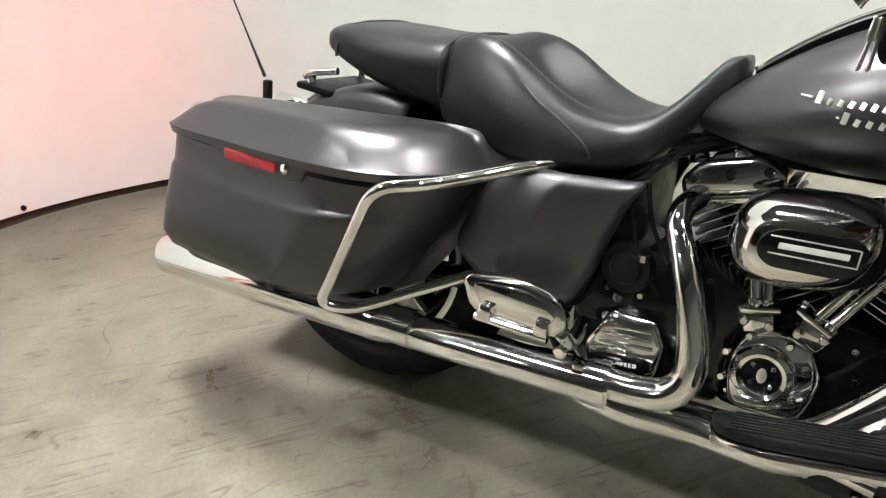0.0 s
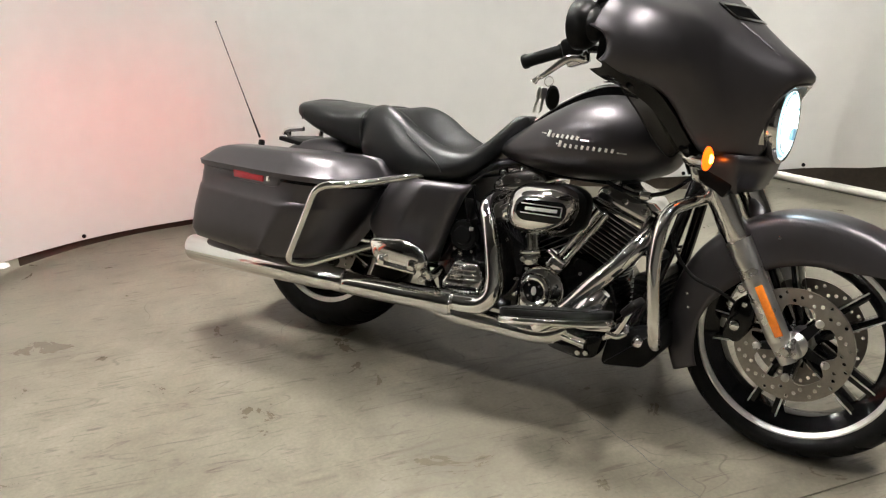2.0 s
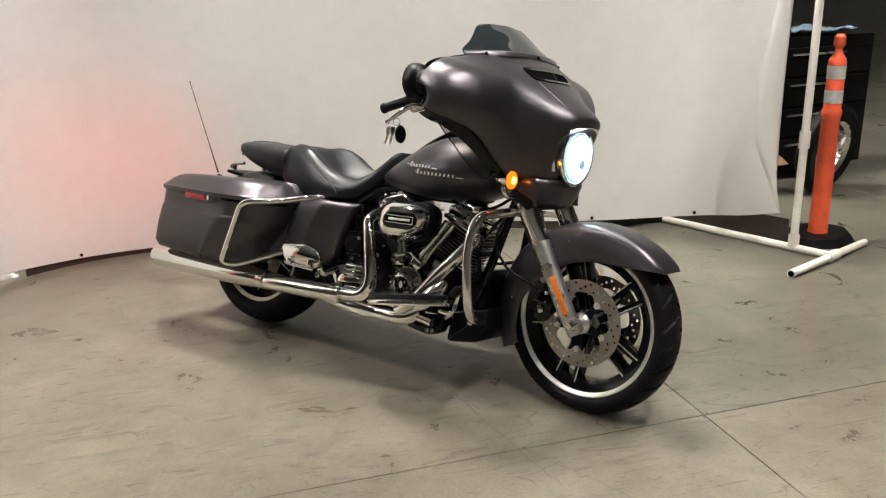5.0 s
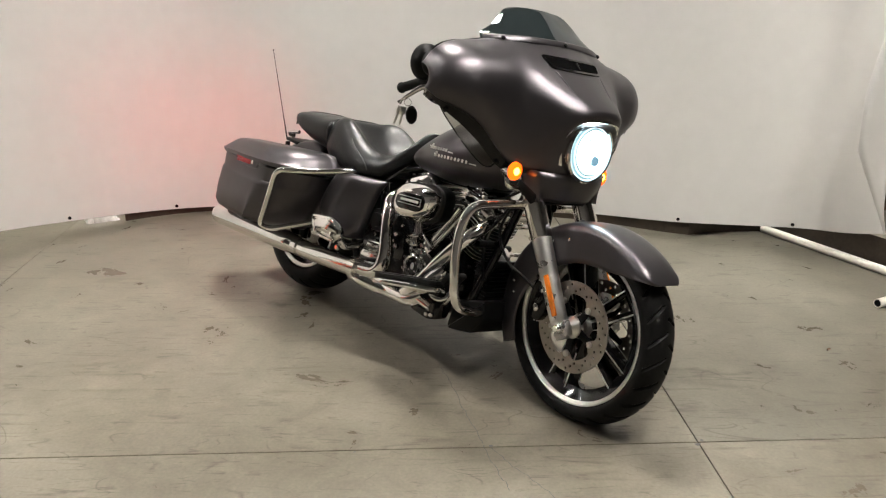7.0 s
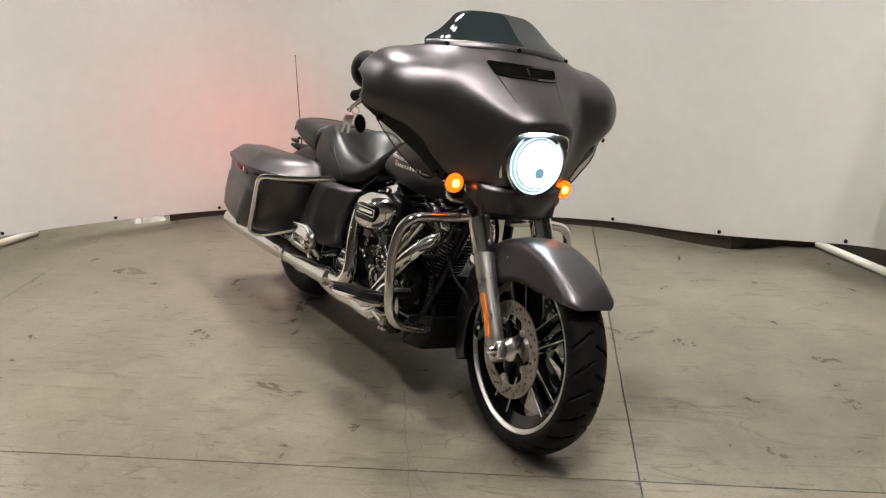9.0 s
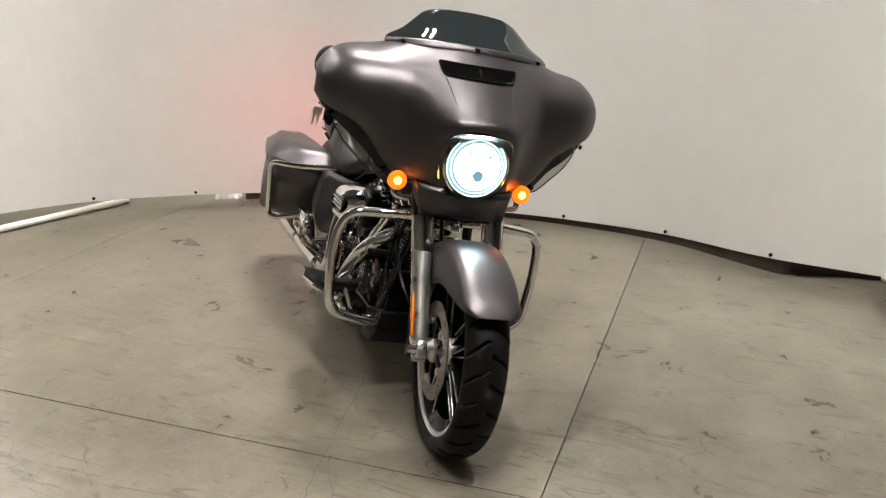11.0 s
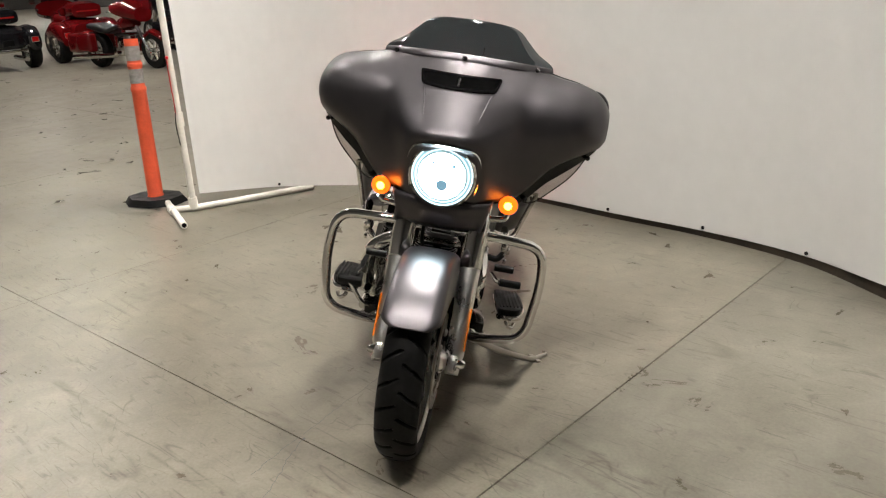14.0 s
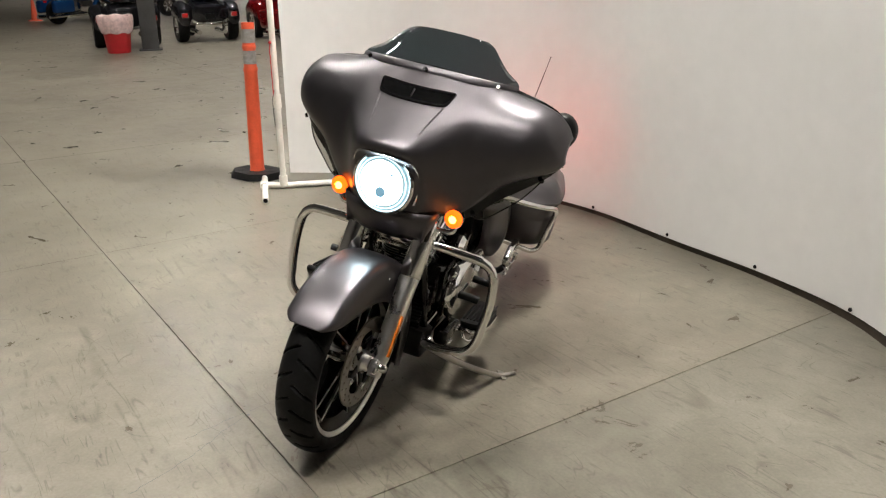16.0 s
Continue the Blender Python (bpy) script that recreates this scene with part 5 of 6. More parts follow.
part("front_head_pipe", tube([(0.925, -0.225, 0.236), (1.005, -0.238, 0.300), (1.095, -0.240, 0.402), (1.165, -0.224, 0.485), (1.192, -0.180, 0.535), (1.190, -0.12, 0.568)], [0.024, 0.0255, 0.026, 0.026, 0.025, 0.023], 24), CHROME, bike, "chrome front header pipe")
part("front_pipe_shield", tube([(1.005, -0.232, 0.262), (1.045, -0.242, 0.292), (1.09, -0.244, 0.335), (1.122, -0.240, 0.378)], [0.014, 0.030, 0.034, 0.016], 20), CHROME, bike, "chrome header shield")
# ---- engine and frame
part("frame_rail", bar([(1.30, -0.05, 0.80), (1.235, -0.12, 0.45), (1.16, -0.14, 0.22), (0.55, -0.14, 0.20), (0.42, -0.13, 0.42), (0.30, -0.12, 0.60), (0.75, -0.07, 0.68), (1.25, -0.05, 0.84)], 0.017, 0.08, 12), GLOSS, bike, "gloss black frame tube")
part("frame_rail", bar([(1.30, 0.05, 0.80), (1.235, 0.12, 0.45), (1.16, 0.14, 0.22), (0.55, 0.14, 0.20), (0.42, 0.13, 0.42), (0.30, 0.12, 0.60), (0.75, 0.07, 0.68), (1.25, 0.05, 0.84)], 0.017, 0.08, 12), GLOSS, bike, "gloss black frame tube")
part("steering_head", tube([(1.27, 0, 0.72), (1.19, 0, 0.88)], 0.036, 18, smooth=False), GLOSS, bike)
part("swing_arm", bar([(0.0, -0.125, 0.325), (0.30, -0.13, 0.33), (0.52, -0.12, 0.34)], 0.024), GLOSS, bike)
part("swing_arm", bar([(0.0, 0.125, 0.325), (0.30, 0.13, 0.33), (0.52, 0.12, 0.34)], 0.024), GLOSS, bike)
for s in (-1, 1):
    part("shock_absorber", tube([(0.06, s * 0.135, 0.36), (0.22, s * 0.135, 0.56)], 0.026, 14, smooth=False), SATIN, bike)
part("battery_box", block(0.30, 0.26, 0.24, 0.02, m=pose(0.47, 0, 0.50)), SATIN, bike)
part("crankcase", prism(rounded([(0.80, 0.23), (1.08, 0.23), (1.14, 0.30), (1.10, 0.40), (0.99, 0.45), (0.86, 0.42), (0.78, 0.34)], 0.04), -0.135, 0.135, 0.02), GLOSS, bike, "gloss black crankcase")
part("gearbox", prism(rounded([(0.55, 0.24), (0.82, 0.23), (0.84, 0.44), (0.74, 0.50), (0.58, 0.47), (0.53, 0.34)], 0.03), -0.150, 0.130, 0.015), GLOSS, bike, "gloss black gearbox")
part("primary_cover", prism(rounded([(0.55, 0.27), (0.66, 0.225), (0.98, 0.235), (1.07, 0.30), (1.05, 0.42), (0.95, 0.46), (0.66, 0.44), (0.56, 0.38)], 0.05), 0.13, 0.205, 0.022, seg=3), CHROME, bike, "chrome primary cover")
part("derby_cover", merge(lathe([(0.0, 0.014), (0.065, 0.012), (0.075, 0.0)], 36, "y"), pose(0.68, 0.205, 0.335)), CHROME, bike, "round chrome derby cover")
part("starter", merge(lathe([(0, 0.17), (0.040, 0.17), (0.048, 0.155), (0.048, 0.02), (0.044, 0.006), (0.030, 0.006), (0.027, 0.0), (0, 0)], 24, "y"), pose(0.628, -0.172, 0.446)), SATIN, bike, "black starter motor end")
for x, z in ((0.620, 0.385), (0.655, 0.425), (0.745, 0.415), (0.752, 0.368), (0.605, 0.345)):
    part("cover_bolt", bolt((x, -0.150, z), (0, -1, 0), 0.010, 0.012), CHROME, bike)

for x, y, z in ((0.60, -0.152, 0.40), (0.66, -0.152, 0.400), (0.735, -0.152, 0.388), (0.772, -0.150, 0.455), (0.80, -0.138, 0.40), (0.832, -0.138, 0.268), (0.992, -0.138, 0.262), (1.02, -0.138, 0.345), (1.01, -0.138, 0.395)):
    part("case_bolt", bolt((x, y, z), (0, -1, 0), 0.007, 0.010), CHROME, bike)
# gearbox end cover
GC = pose(-0.012, 0, -0.003)
tc = part("gearbox_cover", prism(rounded([(0.590, 0.300), (0.615, 0.345), (0.628, 0.370), (0.712, 0.372), (0.735, 0.330), (0.728, 0.272), (0.700, 0.246), (0.625, 0.244), (0.596, 0.262)], 0.010), -0.188, -0.140, 0.012, m=GC, seg=3), CHROME, bike, "chrome gearbox end cover")
part("cover_inset", prism(rounded([(0.606, 0.288), (0.712, 0.302), (0.720, 0.284), (0.704, 0.264), (0.622, 0.258), (0.606, 0.270)], 0.009), -0.1895, -0.1875, 0.0005, m=GC), GLOSS, tc, "black inset")
for i in range(3):
    part("cover_rib", block(0.098 - i * 0.006, 0.006, 0.006, 0.002, m=pose(0.656, -0.189, 0.315 + i * 0.015, 0, -5, 0)), CHROME, tc)
txt = bpy.data.curves.new("lettering", "FONT")
txt.space_character = 1.35
txt.body, txt.size, txt.extrude, txt.align_x, txt.align_y = "SIX SPEED", 0.0095, 0.0006, "CENTER", "CENTER"
tmp = bpy.data.objects.new("lettering", txt)
scene.collection.objects.link(tmp)
me = bpy.data.meshes.new_from_object(tmp.evaluated_get(bpy.context.evaluated_depsgraph_get()))
bpy.data.objects.remove(tmp)
me.materials.clear()
me.materials.append(WHITE_INK)
part("lettering", me, WHITE_INK, tc, "pale raised lettering", pose(0.652, -0.1900, 0.276, 90, -7, 0) @ Matrix.Diagonal((1.1, 1, 1, 1)))

# timing cover
nose = part("timing_cover", prism(rounded([(0.835, 0.246), (0.950, 0.246), (0.978, 0.330), (0.948, 0.390), (0.893, 0.404), (0.838, 0.380), (0.822, 0.320)], 0.03), -0.162, -0.120, 0.012, seg=3), CHROME, bike, "chrome timing cover")
ring_c = aim((0.885, -0.162, 0.324), (0, -1, 0))
part("timer_ring", merge(lathe([(0.052, 0.0), (0.052, 0.010), (0.048, 0.017), (0.040, 0.020), (0.033, 0.017), (0.030, 0.011)], 40, "x"), ring_c), CHROME, nose, "round chrome timer cover")
part("timer_face", merge(lathe([(0.031, 0.012), (0.0, 0.0125)], 32, "x"), ring_c), GLOSS, nose, "gloss black timer face")
part("timer_emblem", merge(lathe([(0.014, 0.012), (0.012, 0.0145), (0.0, 0.015)], 12, "x"), ring_c @ Matrix.Diagonal((1, 0.6, 1, 1))), BADGE, nose, "plain bright emblem")
for a in (45, 135, 225, 315):
    part("timer_screw", bolt(ring_c @ V(0.011, 0.023 * math.cos(radians(a)), 0.023 * math.sin(radians(a))), (0, -1, 0), 0.004, 0.003), CHROME, nose)

for a in (20, 62, 118, 160, 200, 340):
    part("timing_screw", bolt(ring_c @ V(-0.002, 0.068 * math.cos(radians(a)), 0.068 * math.sin(radians(a))), (0, -1, 0), 0.0075, 0.012), CHROME, nose)


def cylinder(base, top, name):
    """Finned barrel and head with a chrome rocker box."""
    base, top = Vector(base), Vector(top)
    d = (top - base).normalized()
    m = aim(base, d, (0, 1, 0))
    L = (top - base).length
    cyl = part(name, merge(lathe([(0.055, 0.0), (0.055, L)], 28, "x"), m), GLOSS, bike, "gloss black finned cylinder")
    for k in range(13):
        x = 0.020 + k * (L - 0.03) / 13
        w = 0.076 if k < 9 else 0.082
        b = block(0.0042, 2 * w * 1.18, 2 * w, 0.0, m=m @ pose(x, 0, 0))
        vert = [e for e in b.edges if abs((e.verts[0].co - e.verts[1].co).normalized().dot(d)) > 0.9]
        bmesh.ops.bevel(b, geom=vert, offset=0.045, segments=4, profile=0.5, affect="EDGES")
        part("fin", b, SATIN, cyl, "black cooling fin with bright edge" if k == 0 else "")
        e = block(0.0016, 2 * w * 1.18 + 0.003, 2 * w + 0.003, 0.0, m=m @ pose(x, 0, 0))
        vert = [q for q in e.edges if abs((q.verts[0].co - q.verts[1].co).normalized().dot(d)) > 0.9]
        bmesh.ops.bevel(e, geom=vert, offset=0.046, segments=4, profile=0.5, affect="EDGES")
        part("fin_edge", e, ALLOY, cyl)
    return cyl


cylinder((0.888, -0.012, 0.396), (0.765, -0.012, 0.606), "rear_cylinder")
cylinder((1.012, -0.010, 0.410), (1.100, -0.010, 0.600), "front_cylinder")


def rocker(c, ang, name):
    m = pose(c[0], 0, c[1], 0, ang, 0)
    r = part(name, prism(rounded([(-0.085, -0.022), (0.085, -0.022), (0.088, 0.012), (0.050, 0.040), (-0.050, 0.040), (-0.088, 0.012)], 0.014), -0.105, 0.105, 0.012, m=m, seg=3), CHROME, bike, "chrome rocker box")
    part("rocker_base", prism(rounded([(-0.090, -0.036), (0.090, -0.036), (0.092, -0.022), (-0.092, -0.022)], 0.004), -0.110, 0.110, 0.003, m=m), CHROME, r)
    for x in (-0.062, 0.0, 0.062):
        part("rocker_bolt", bolt(m @ V(x, -0.104, 0.012), (0, -1, 0.15), 0.009, 0.010), CHROME, r)
        part("rocker_bolt", bolt(m @ V(x, 0.104, 0.012), (0, 1, 0.15), 0.009, 0.010), CHROME, r)
    for x in (-0.058, 0.012):
        part("rocker_dome", merge(lathe([(0.0, 0.024), (0.010, 0.022), (0.017, 0.014), (0.019, 0.0)], 20, "z"), m @ pose(x, -0.070, 0.036)), CHROME, r, "domed chrome bolt cap")
    part("rocker_ridge", prism(rounded([(-0.04, 0.034), (0.04, 0.034), (0.03, 0.050), (-0.03, 0.050)], 0.006), -0.085, 0.085, 0.006, m=m), CHROME, r)


rocker((0.766, 0.618), -15, "rear_rocker_box")
rocker((1.098, 0.604), 20, "front_rocker_box")
for a, b in (((0.852, -0.152, 0.425), (0.815, -0.132, 0.588)), ((0.872, -0.152, 0.425), (0.836, -0.124, 0.590)), ((0.934, -0.156, 0.420), (1.036, -0.134, 0.584)), ((0.956, -0.156, 0.412), (1.060, -0.126, 0.576))):
    a, b = Vector(a), Vector(b)
    part("pushrod_tube", tube([a, a.lerp(b, 0.12), a.lerp(b, 0.13), a.lerp(b, 0.60), a.lerp(b, 0.61), b], [0.015, 0.015, 0.010, 0.010, 0.0125, 0.0125], 14, smooth=False), CHROME, bike, "chrome pushrod tube")
for x, s in ((0.861, -12), (0.944, 32)):
    part("tappet_flange", block(0.066, 0.05, 0.012, 0.004, m=pose(x, -0.156, 0.436, 0, s, 0)), CHROME, bike)
    part("tappet_block", block(0.052, 0.05, 0.034, 0.006, m=pose(x, -0.152, 0.413, 0, s, 0)), CHROME, bike, "chrome tappet block")
    for dx in (-0.02, 0.02):
        part("tappet_bolt", bolt((x + dx, -0.178, 0.413), (0, -1, 0), 0.008, 0.008), CHROME, bike)

# air cleaner
ac_line = [V(q[0] - 0.008, 0, q[1] + 0.002) for q in rounded([(0.802, 0.548), (0.814, 0.612), (0.852, 0.638), (0.960, 0.646), (1.014, 0.628), (1.022, 0.580), (1.004, 0.530), (0.958, 0.503), (0.880, 0.492), (0.820, 0.506)], 0.032)]
ac_mid = sum(ac_line, V(0, 0, 0)) / len(ac_line)
ac_rings = [[ac_mid.lerp(q, f) + V(0, y, 0) for q in ac_line] for f, y in ((1.0, -0.185), (1.0, -0.212), (0.985, -0.226), (0.94, -0.241), (0.86, -0.257), (0.76, -0.271), (0.66, -0.280), (0.56, -0.2845), (0.22, -0.286))]
ac = part("air_cleaner", grid_mesh(ac_rings), CHROME, bike, "chrome domed oval air cleaner cover", angle=60)
part("backing_plate", prism(rounded([(0.812, 0.520), (0.822, 0.615), (0.86, 0.640), (0.98, 0.648), (1.028, 0.622), (1.022, 0.53), (0.965, 0.498), (0.85, 0.498)], 0.03), -0.205, -0.150, 0.006), SATIN, ac, "black air cleaner backing")
part("inset", prism(rounded([(0.850, 0.560), (0.856, 0.590), (0.880, 0.603), (0.985, 0.607), (1.000, 0.590), (0.994, 0.560), (0.970, 0.546), (0.870, 0.543)], 0.014), -0.2885, -0.276, 0.002), GLOSS, ac, "black name inset")
for z in (0.565, 0.591):
    part("inset_line", prism([(0.868, z - 0.0012), (0.868, z + 0.0008), (0.988, z + 0.0038), (0.988, z + 0.0018)], -0.2905, -0.2882, 0.0002), BADGE, ac, "thin bright line")
part("inset_end", prism([(0.986, 0.568), (0.9875, 0.594), (0.9895, 0.594), (0.988, 0.568)], -0.2905, -0.2882, 0.0002), BADGE, ac)
part("inset_bar", prism(rounded([(0.880, 0.5735), (0.881, 0.5825), (0.976, 0.5860), (0.975, 0.5765)], 0.002), -0.2900, -0.2882, 0.0003), WHITE_INK, ac, "plain pale bar of lettering")

# floorboards, pedal, levers
for s in (-1, 1):
    flat = pose(1.0, 0, 0.274, s * 6, -9.5, 0) @ Matrix(((1, 0, 0, -1.0), (0, 0, s, 0), (0, 1, 0, 0), (0, 0, 0, 1)))
    board = part("rider_footboard", merge(prism(rounded([(0.835, 0.262), (0.855, 0.332), (0.92, 0.360), (1.10, 0.360), (1.165, 0.342), (1.182, 0.320), (1.172, 0.262)], 0.03), -0.009, 0.010, 0.004), flat), RUBBER, bike, "black rubber rider footboard with chrome edge")
    part("board_edge", merge(prism(rounded([(0.831, 0.258), (0.851, 0.337), (0.92, 0.366), (1.10, 0.366), (1.170, 0.347), (1.188, 0.320), (1.178, 0.258)], 0.03), -0.010, 0.010, 0.005), flat @ pose(0, -0.020, 0)), CHROME, board, "chrome footboard rim")
    for i in range(7):
        part("board_rib", block(0.26, 0.006, 0.005, 0.002, m=flat @ pose(1.005, 0.0115, 0.272 + i * 0.013, 90, 0, 0)), RUBBER, board)
    part("board_bracket", prism(rounded([(0.93, 0.225), (0.97, 0.185), (1.06, 0.172), (1.11, 0.185), (1.13, 0.255)], 0.015), s * 0.170, s * 0.225, 0.006), GLOSS, bike, "black footboard bracket")
    for x, z in ((0.985, 0.208), (1.062, 0.192), (1.085, 0.196)):
        part("bracket_bolt", bolt((x, s * 0.225, z), (0, s, 0), 0.009, 0.012), CHROME, bike)
    part("board_hook", bar([(1.165, s * 0.325, 0.292), (1.195, s * 0.318, 0.285), (1.212, s * 0.300, 0.298), (1.208, s * 0.290, 0.315)], 0.007, 0.015), CHROME, bike, "chrome footboard end hook")
    # highway guard
    part("engine_guard", bar([(1.325, s * 0.03, 0.655), (1.316, s * 0.16, 0.656), (1.280, s * 0.352, 0.636), (1.276, s * 0.372, 0.50), (1.300, s * 0.352, 0.296), (1.266, s * 0.19, 0.256), (1.22, s * 0.10, 0.252)], 0.0160, 0.065, 18), CHROME, bike, "chrome engine guard loop")
    part("guard_clamp", merge(lathe([(0.0, 0.0), (0.015, 0.0), (0.019, 0.010), (0.016, 0.022), (0.010, 0.030), (0.0, 0.032)], 18, "x"), aim((1.205, s * 0.165, 0.245), (0.4, s, 0))), CHROME, bike, "chrome guard clamp")
part("brake_pedal", bar([(1.10, -0.20, 0.23), (1.17, -0.24, 0.275), (1.205, -0.275, 0.345), (1.215, -0.285, 0.36)], 0.008, 0.03), CHROME, bike, "chrome brake pedal arm")
part("pedal_pad", block(0.05, 0.09, 0.022, 0.009, m=pose(1.215, -0.285, 0.366, 0, -50, 0)), RUBBER, bike, "black brake pedal pad")
part("shift_lever", bar([(0.98, 0.225, 0.40), (1.13, 0.235, 0.43), (1.19, 0.24, 0.45)], 0.008, 0.03), CHROME, bike, "chrome shift lever")
for p, y in (((1.19, 0.24, 0.452), 1), ((0.93, 0.235, 0.41), 1)):
    part("shift_peg", merge(lathe([(0, 0.075), (0.013, 0.075), (0.014, 0.07), (0.014, 0.0), (0, 0)], 16, "y"), pose(*p)), RUBBER, bike, "black rubber shift peg")
part("highway_peg", merge(lathe([(0, 0.07), (0.012, 0.07), (0.012, 0.0)], 14, "y"), pose(1.25, -0.24, 0.50)), SATIN, bike)

# black lower cover, cooler and horn ahead of the engine
low_c = part("chin_cover", prism(rounded([(1.105, 0.165), (1.115, 0.150), (1.225, 0.168), (1.275, 0.230), (1.268, 0.300), (1.120, 0.262)], 0.012), -0.165, 0.165, 0.014), SATIN, bike, "satin black chin cover")
part("oil_cooler", prism(rounded([(1.165, 0.27), (1.235, 0.28), (1.222, 0.43), (1.160, 0.42)], 0.012), -0.130, 0.130, 0.008), SATIN, bike, "black finned oil cooler")
for i in range(9):
    part("cooler_fin", block(0.078, 0.266, 0.003, 0.0, m=pose(1.197, 0, 0.295 + i * 0.014, 0, 4, 0)), GLOSS, bike)
part("horn", merge(lathe([(0, 0.03), (0.03, 0.03), (0.045, 0.012), (0.045, 0), (0, 0)], 28, "y"), pose(0.99, 0.155, 0.545)), CHROME, bike, "round chrome horn cover")
part("coil_cover", prism(rounded([(0.80, 0.672), (0.82, 0.650), (1.06, 0.650), (1.12, 0.672), (1.10, 0.705), (0.82, 0.700)], 0.012), -0.07, 0.07, 0.008), SATIN, bike, "black coil cover under the tank")
# wiring and hoses under the tank
for pts, r in ((((0.60, -0.14, 0.600), (0.68, -0.12, 0.660), (0.80, -0.08, 0.690)), 0.004), (((0.58, -0.15, 0.585), (0.655, -0.13, 0.640), (0.76, -0.09, 0.680)), 0.0035), (((1.05, -0.13, 0.665), (1.14, -0.16, 0.645), (1.22, -0.12, 0.66), (1.28, -0.06, 0.72)), 0.006),
               (((0.61, -0.15, 0.58), (0.63, -0.16, 0.52), (0.65, -0.16, 0.46), (0.69, -0.16, 0.41)), 0.005), (((0.64, -0.15, 0.60), (0.66, -0.155, 0.53), (0.70, -0.16, 0.47)), 0.0045),
               (((1.30, -0.05, 0.70), (1.24, -0.13, 0.60), (1.20, -0.15, 0.50), (1.22, -0.14, 0.36)), 0.007), (((0.56, -0.16, 0.560), (0.63, -0.145, 0.610), (0.70, -0.125, 0.672)), 0.004)):
    part("hose", tube(pts, r, 8), GLOSS, bike)
part("fuel_line_fitting", block(0.03, 0.03, 0.022, 0.005, m=pose(1.17, -0.15, 0.645)), CHROME, bike)

# rear brake cylinder and pedal shaft under the right board, dark bracketry beside the gearbox
part("brake_cylinder", tube([(1.00, -0.225, 0.232), (1.085, -0.235, 0.222)], 0.016, 14, smooth=False), CHROME, bike, "chrome rear brake cylinder")
part("wiring_box", block(0.085, 0.05, 0.075, 0.012, m=pose(0.600, -0.125, 0.520, 0, 12, 0)), SATIN, bike, "black electrical box")
part("hose_clamp", merge(lathe([(0.008, -0.006), (0.0105, -0.006), (0.0105, 0.006), (0.008, 0.006)], 16, "z"), pose(0.655, -0.160, 0.47)), CHROME, bike)
# side stand
part("side_stand", tube([(1.255, 0.155, 0.255), (1.20, 0.285, 0.195), (1.12, 0.385, 0.145), (1.05, 0.445, 0.112), (1.02, 0.475, 0.112), (1.015, 0.500, 0.128)], [0.013, 0.012, 0.011, 0.010, 0.010, 0.006], 12), STEEL, bike, "dull steel side stand, folded out")
part("stand_foot", block(0.06, 0.03, 0.008, 0.003, m=pose(1.035, 0.455, 0.108, -LEAN, 0, 35)), STEEL, bike)
part("stand_spring", tube([(1.23, 0.16, 0.235), (1.13, 0.33, 0.155)], 0.008, 10, smooth=False), GLOSS, bike)

# keys on a ring
kp = STEER @ V(1.006, -0.428, 0.950)
up = BIKE.to_3x3().inverted() @ V(0, 0, 1)
keys = thing("key_ring", "two keys and a black fob hanging from the brake lever", "keys", BIKE @ Matrix.Translation(kp) @ BIKE.to_3x3().inverted().to_4x4())
part("ring", merge(lathe([(0.012 + 0.0012 * math.cos(a), 0.0012 * math.sin(a)) for a in (k * math.pi / 3 for k in range(6))], 24, "y", True), pose(0, 0, -0.008)), CHROME, keys)
part("fob", merge(lathe([(0, 0.007), (0.016, 0.006), (0.020, 0.0), (0.016, -0.006), (0, -0.007)], 20, "y"), pose(0.012, 0.004, -0.052) @ Matrix.Diagonal((1, 1, 1.6, 1))), SATIN, keys, "black key fob")
for x, a in ((-0.012, 14), (-0.020, 24)):
    part("key", prism(rounded([(-0.010, -0.012), (0.010, -0.012), (0.010, -0.036), (0.004, -0.040), (0.004, -0.072), (-0.004, -0.076), (-0.004, -0.040), (-0.010, -0.036)], 0.002), -0.0012, 0.0012, 0.0004, m=pose(x, -0.004, -0.010, 0, a, 20)), ALLOY, keys, "silver key")
# ---- things far behind ----
def h_column(m):
    t = thing("steel_column", "grey painted steel building column on the concrete floor", "column", m)
    part("flange", block(0.30, 0.02, 6.2, 0.002, m=pose(0, -0.13, 3.1)), COLUMN, t)
    part("flange", block(0.30, 0.02, 6.2, 0.002, m=pose(0, 0.13, 3.1)), COLUMN, t)
    part("web", block(0.016, 0.24, 6.2, 0.0, m=pose(0, 0, 3.1)), COLUMN, t)
    part("base_plate", block(0.42, 0.40, 0.025, 0.004, m=pose(0, 0, 0.0125)), COLUMN, t)


h_column(pose(-13.05, 3.42, 0, 0, 0, 75))


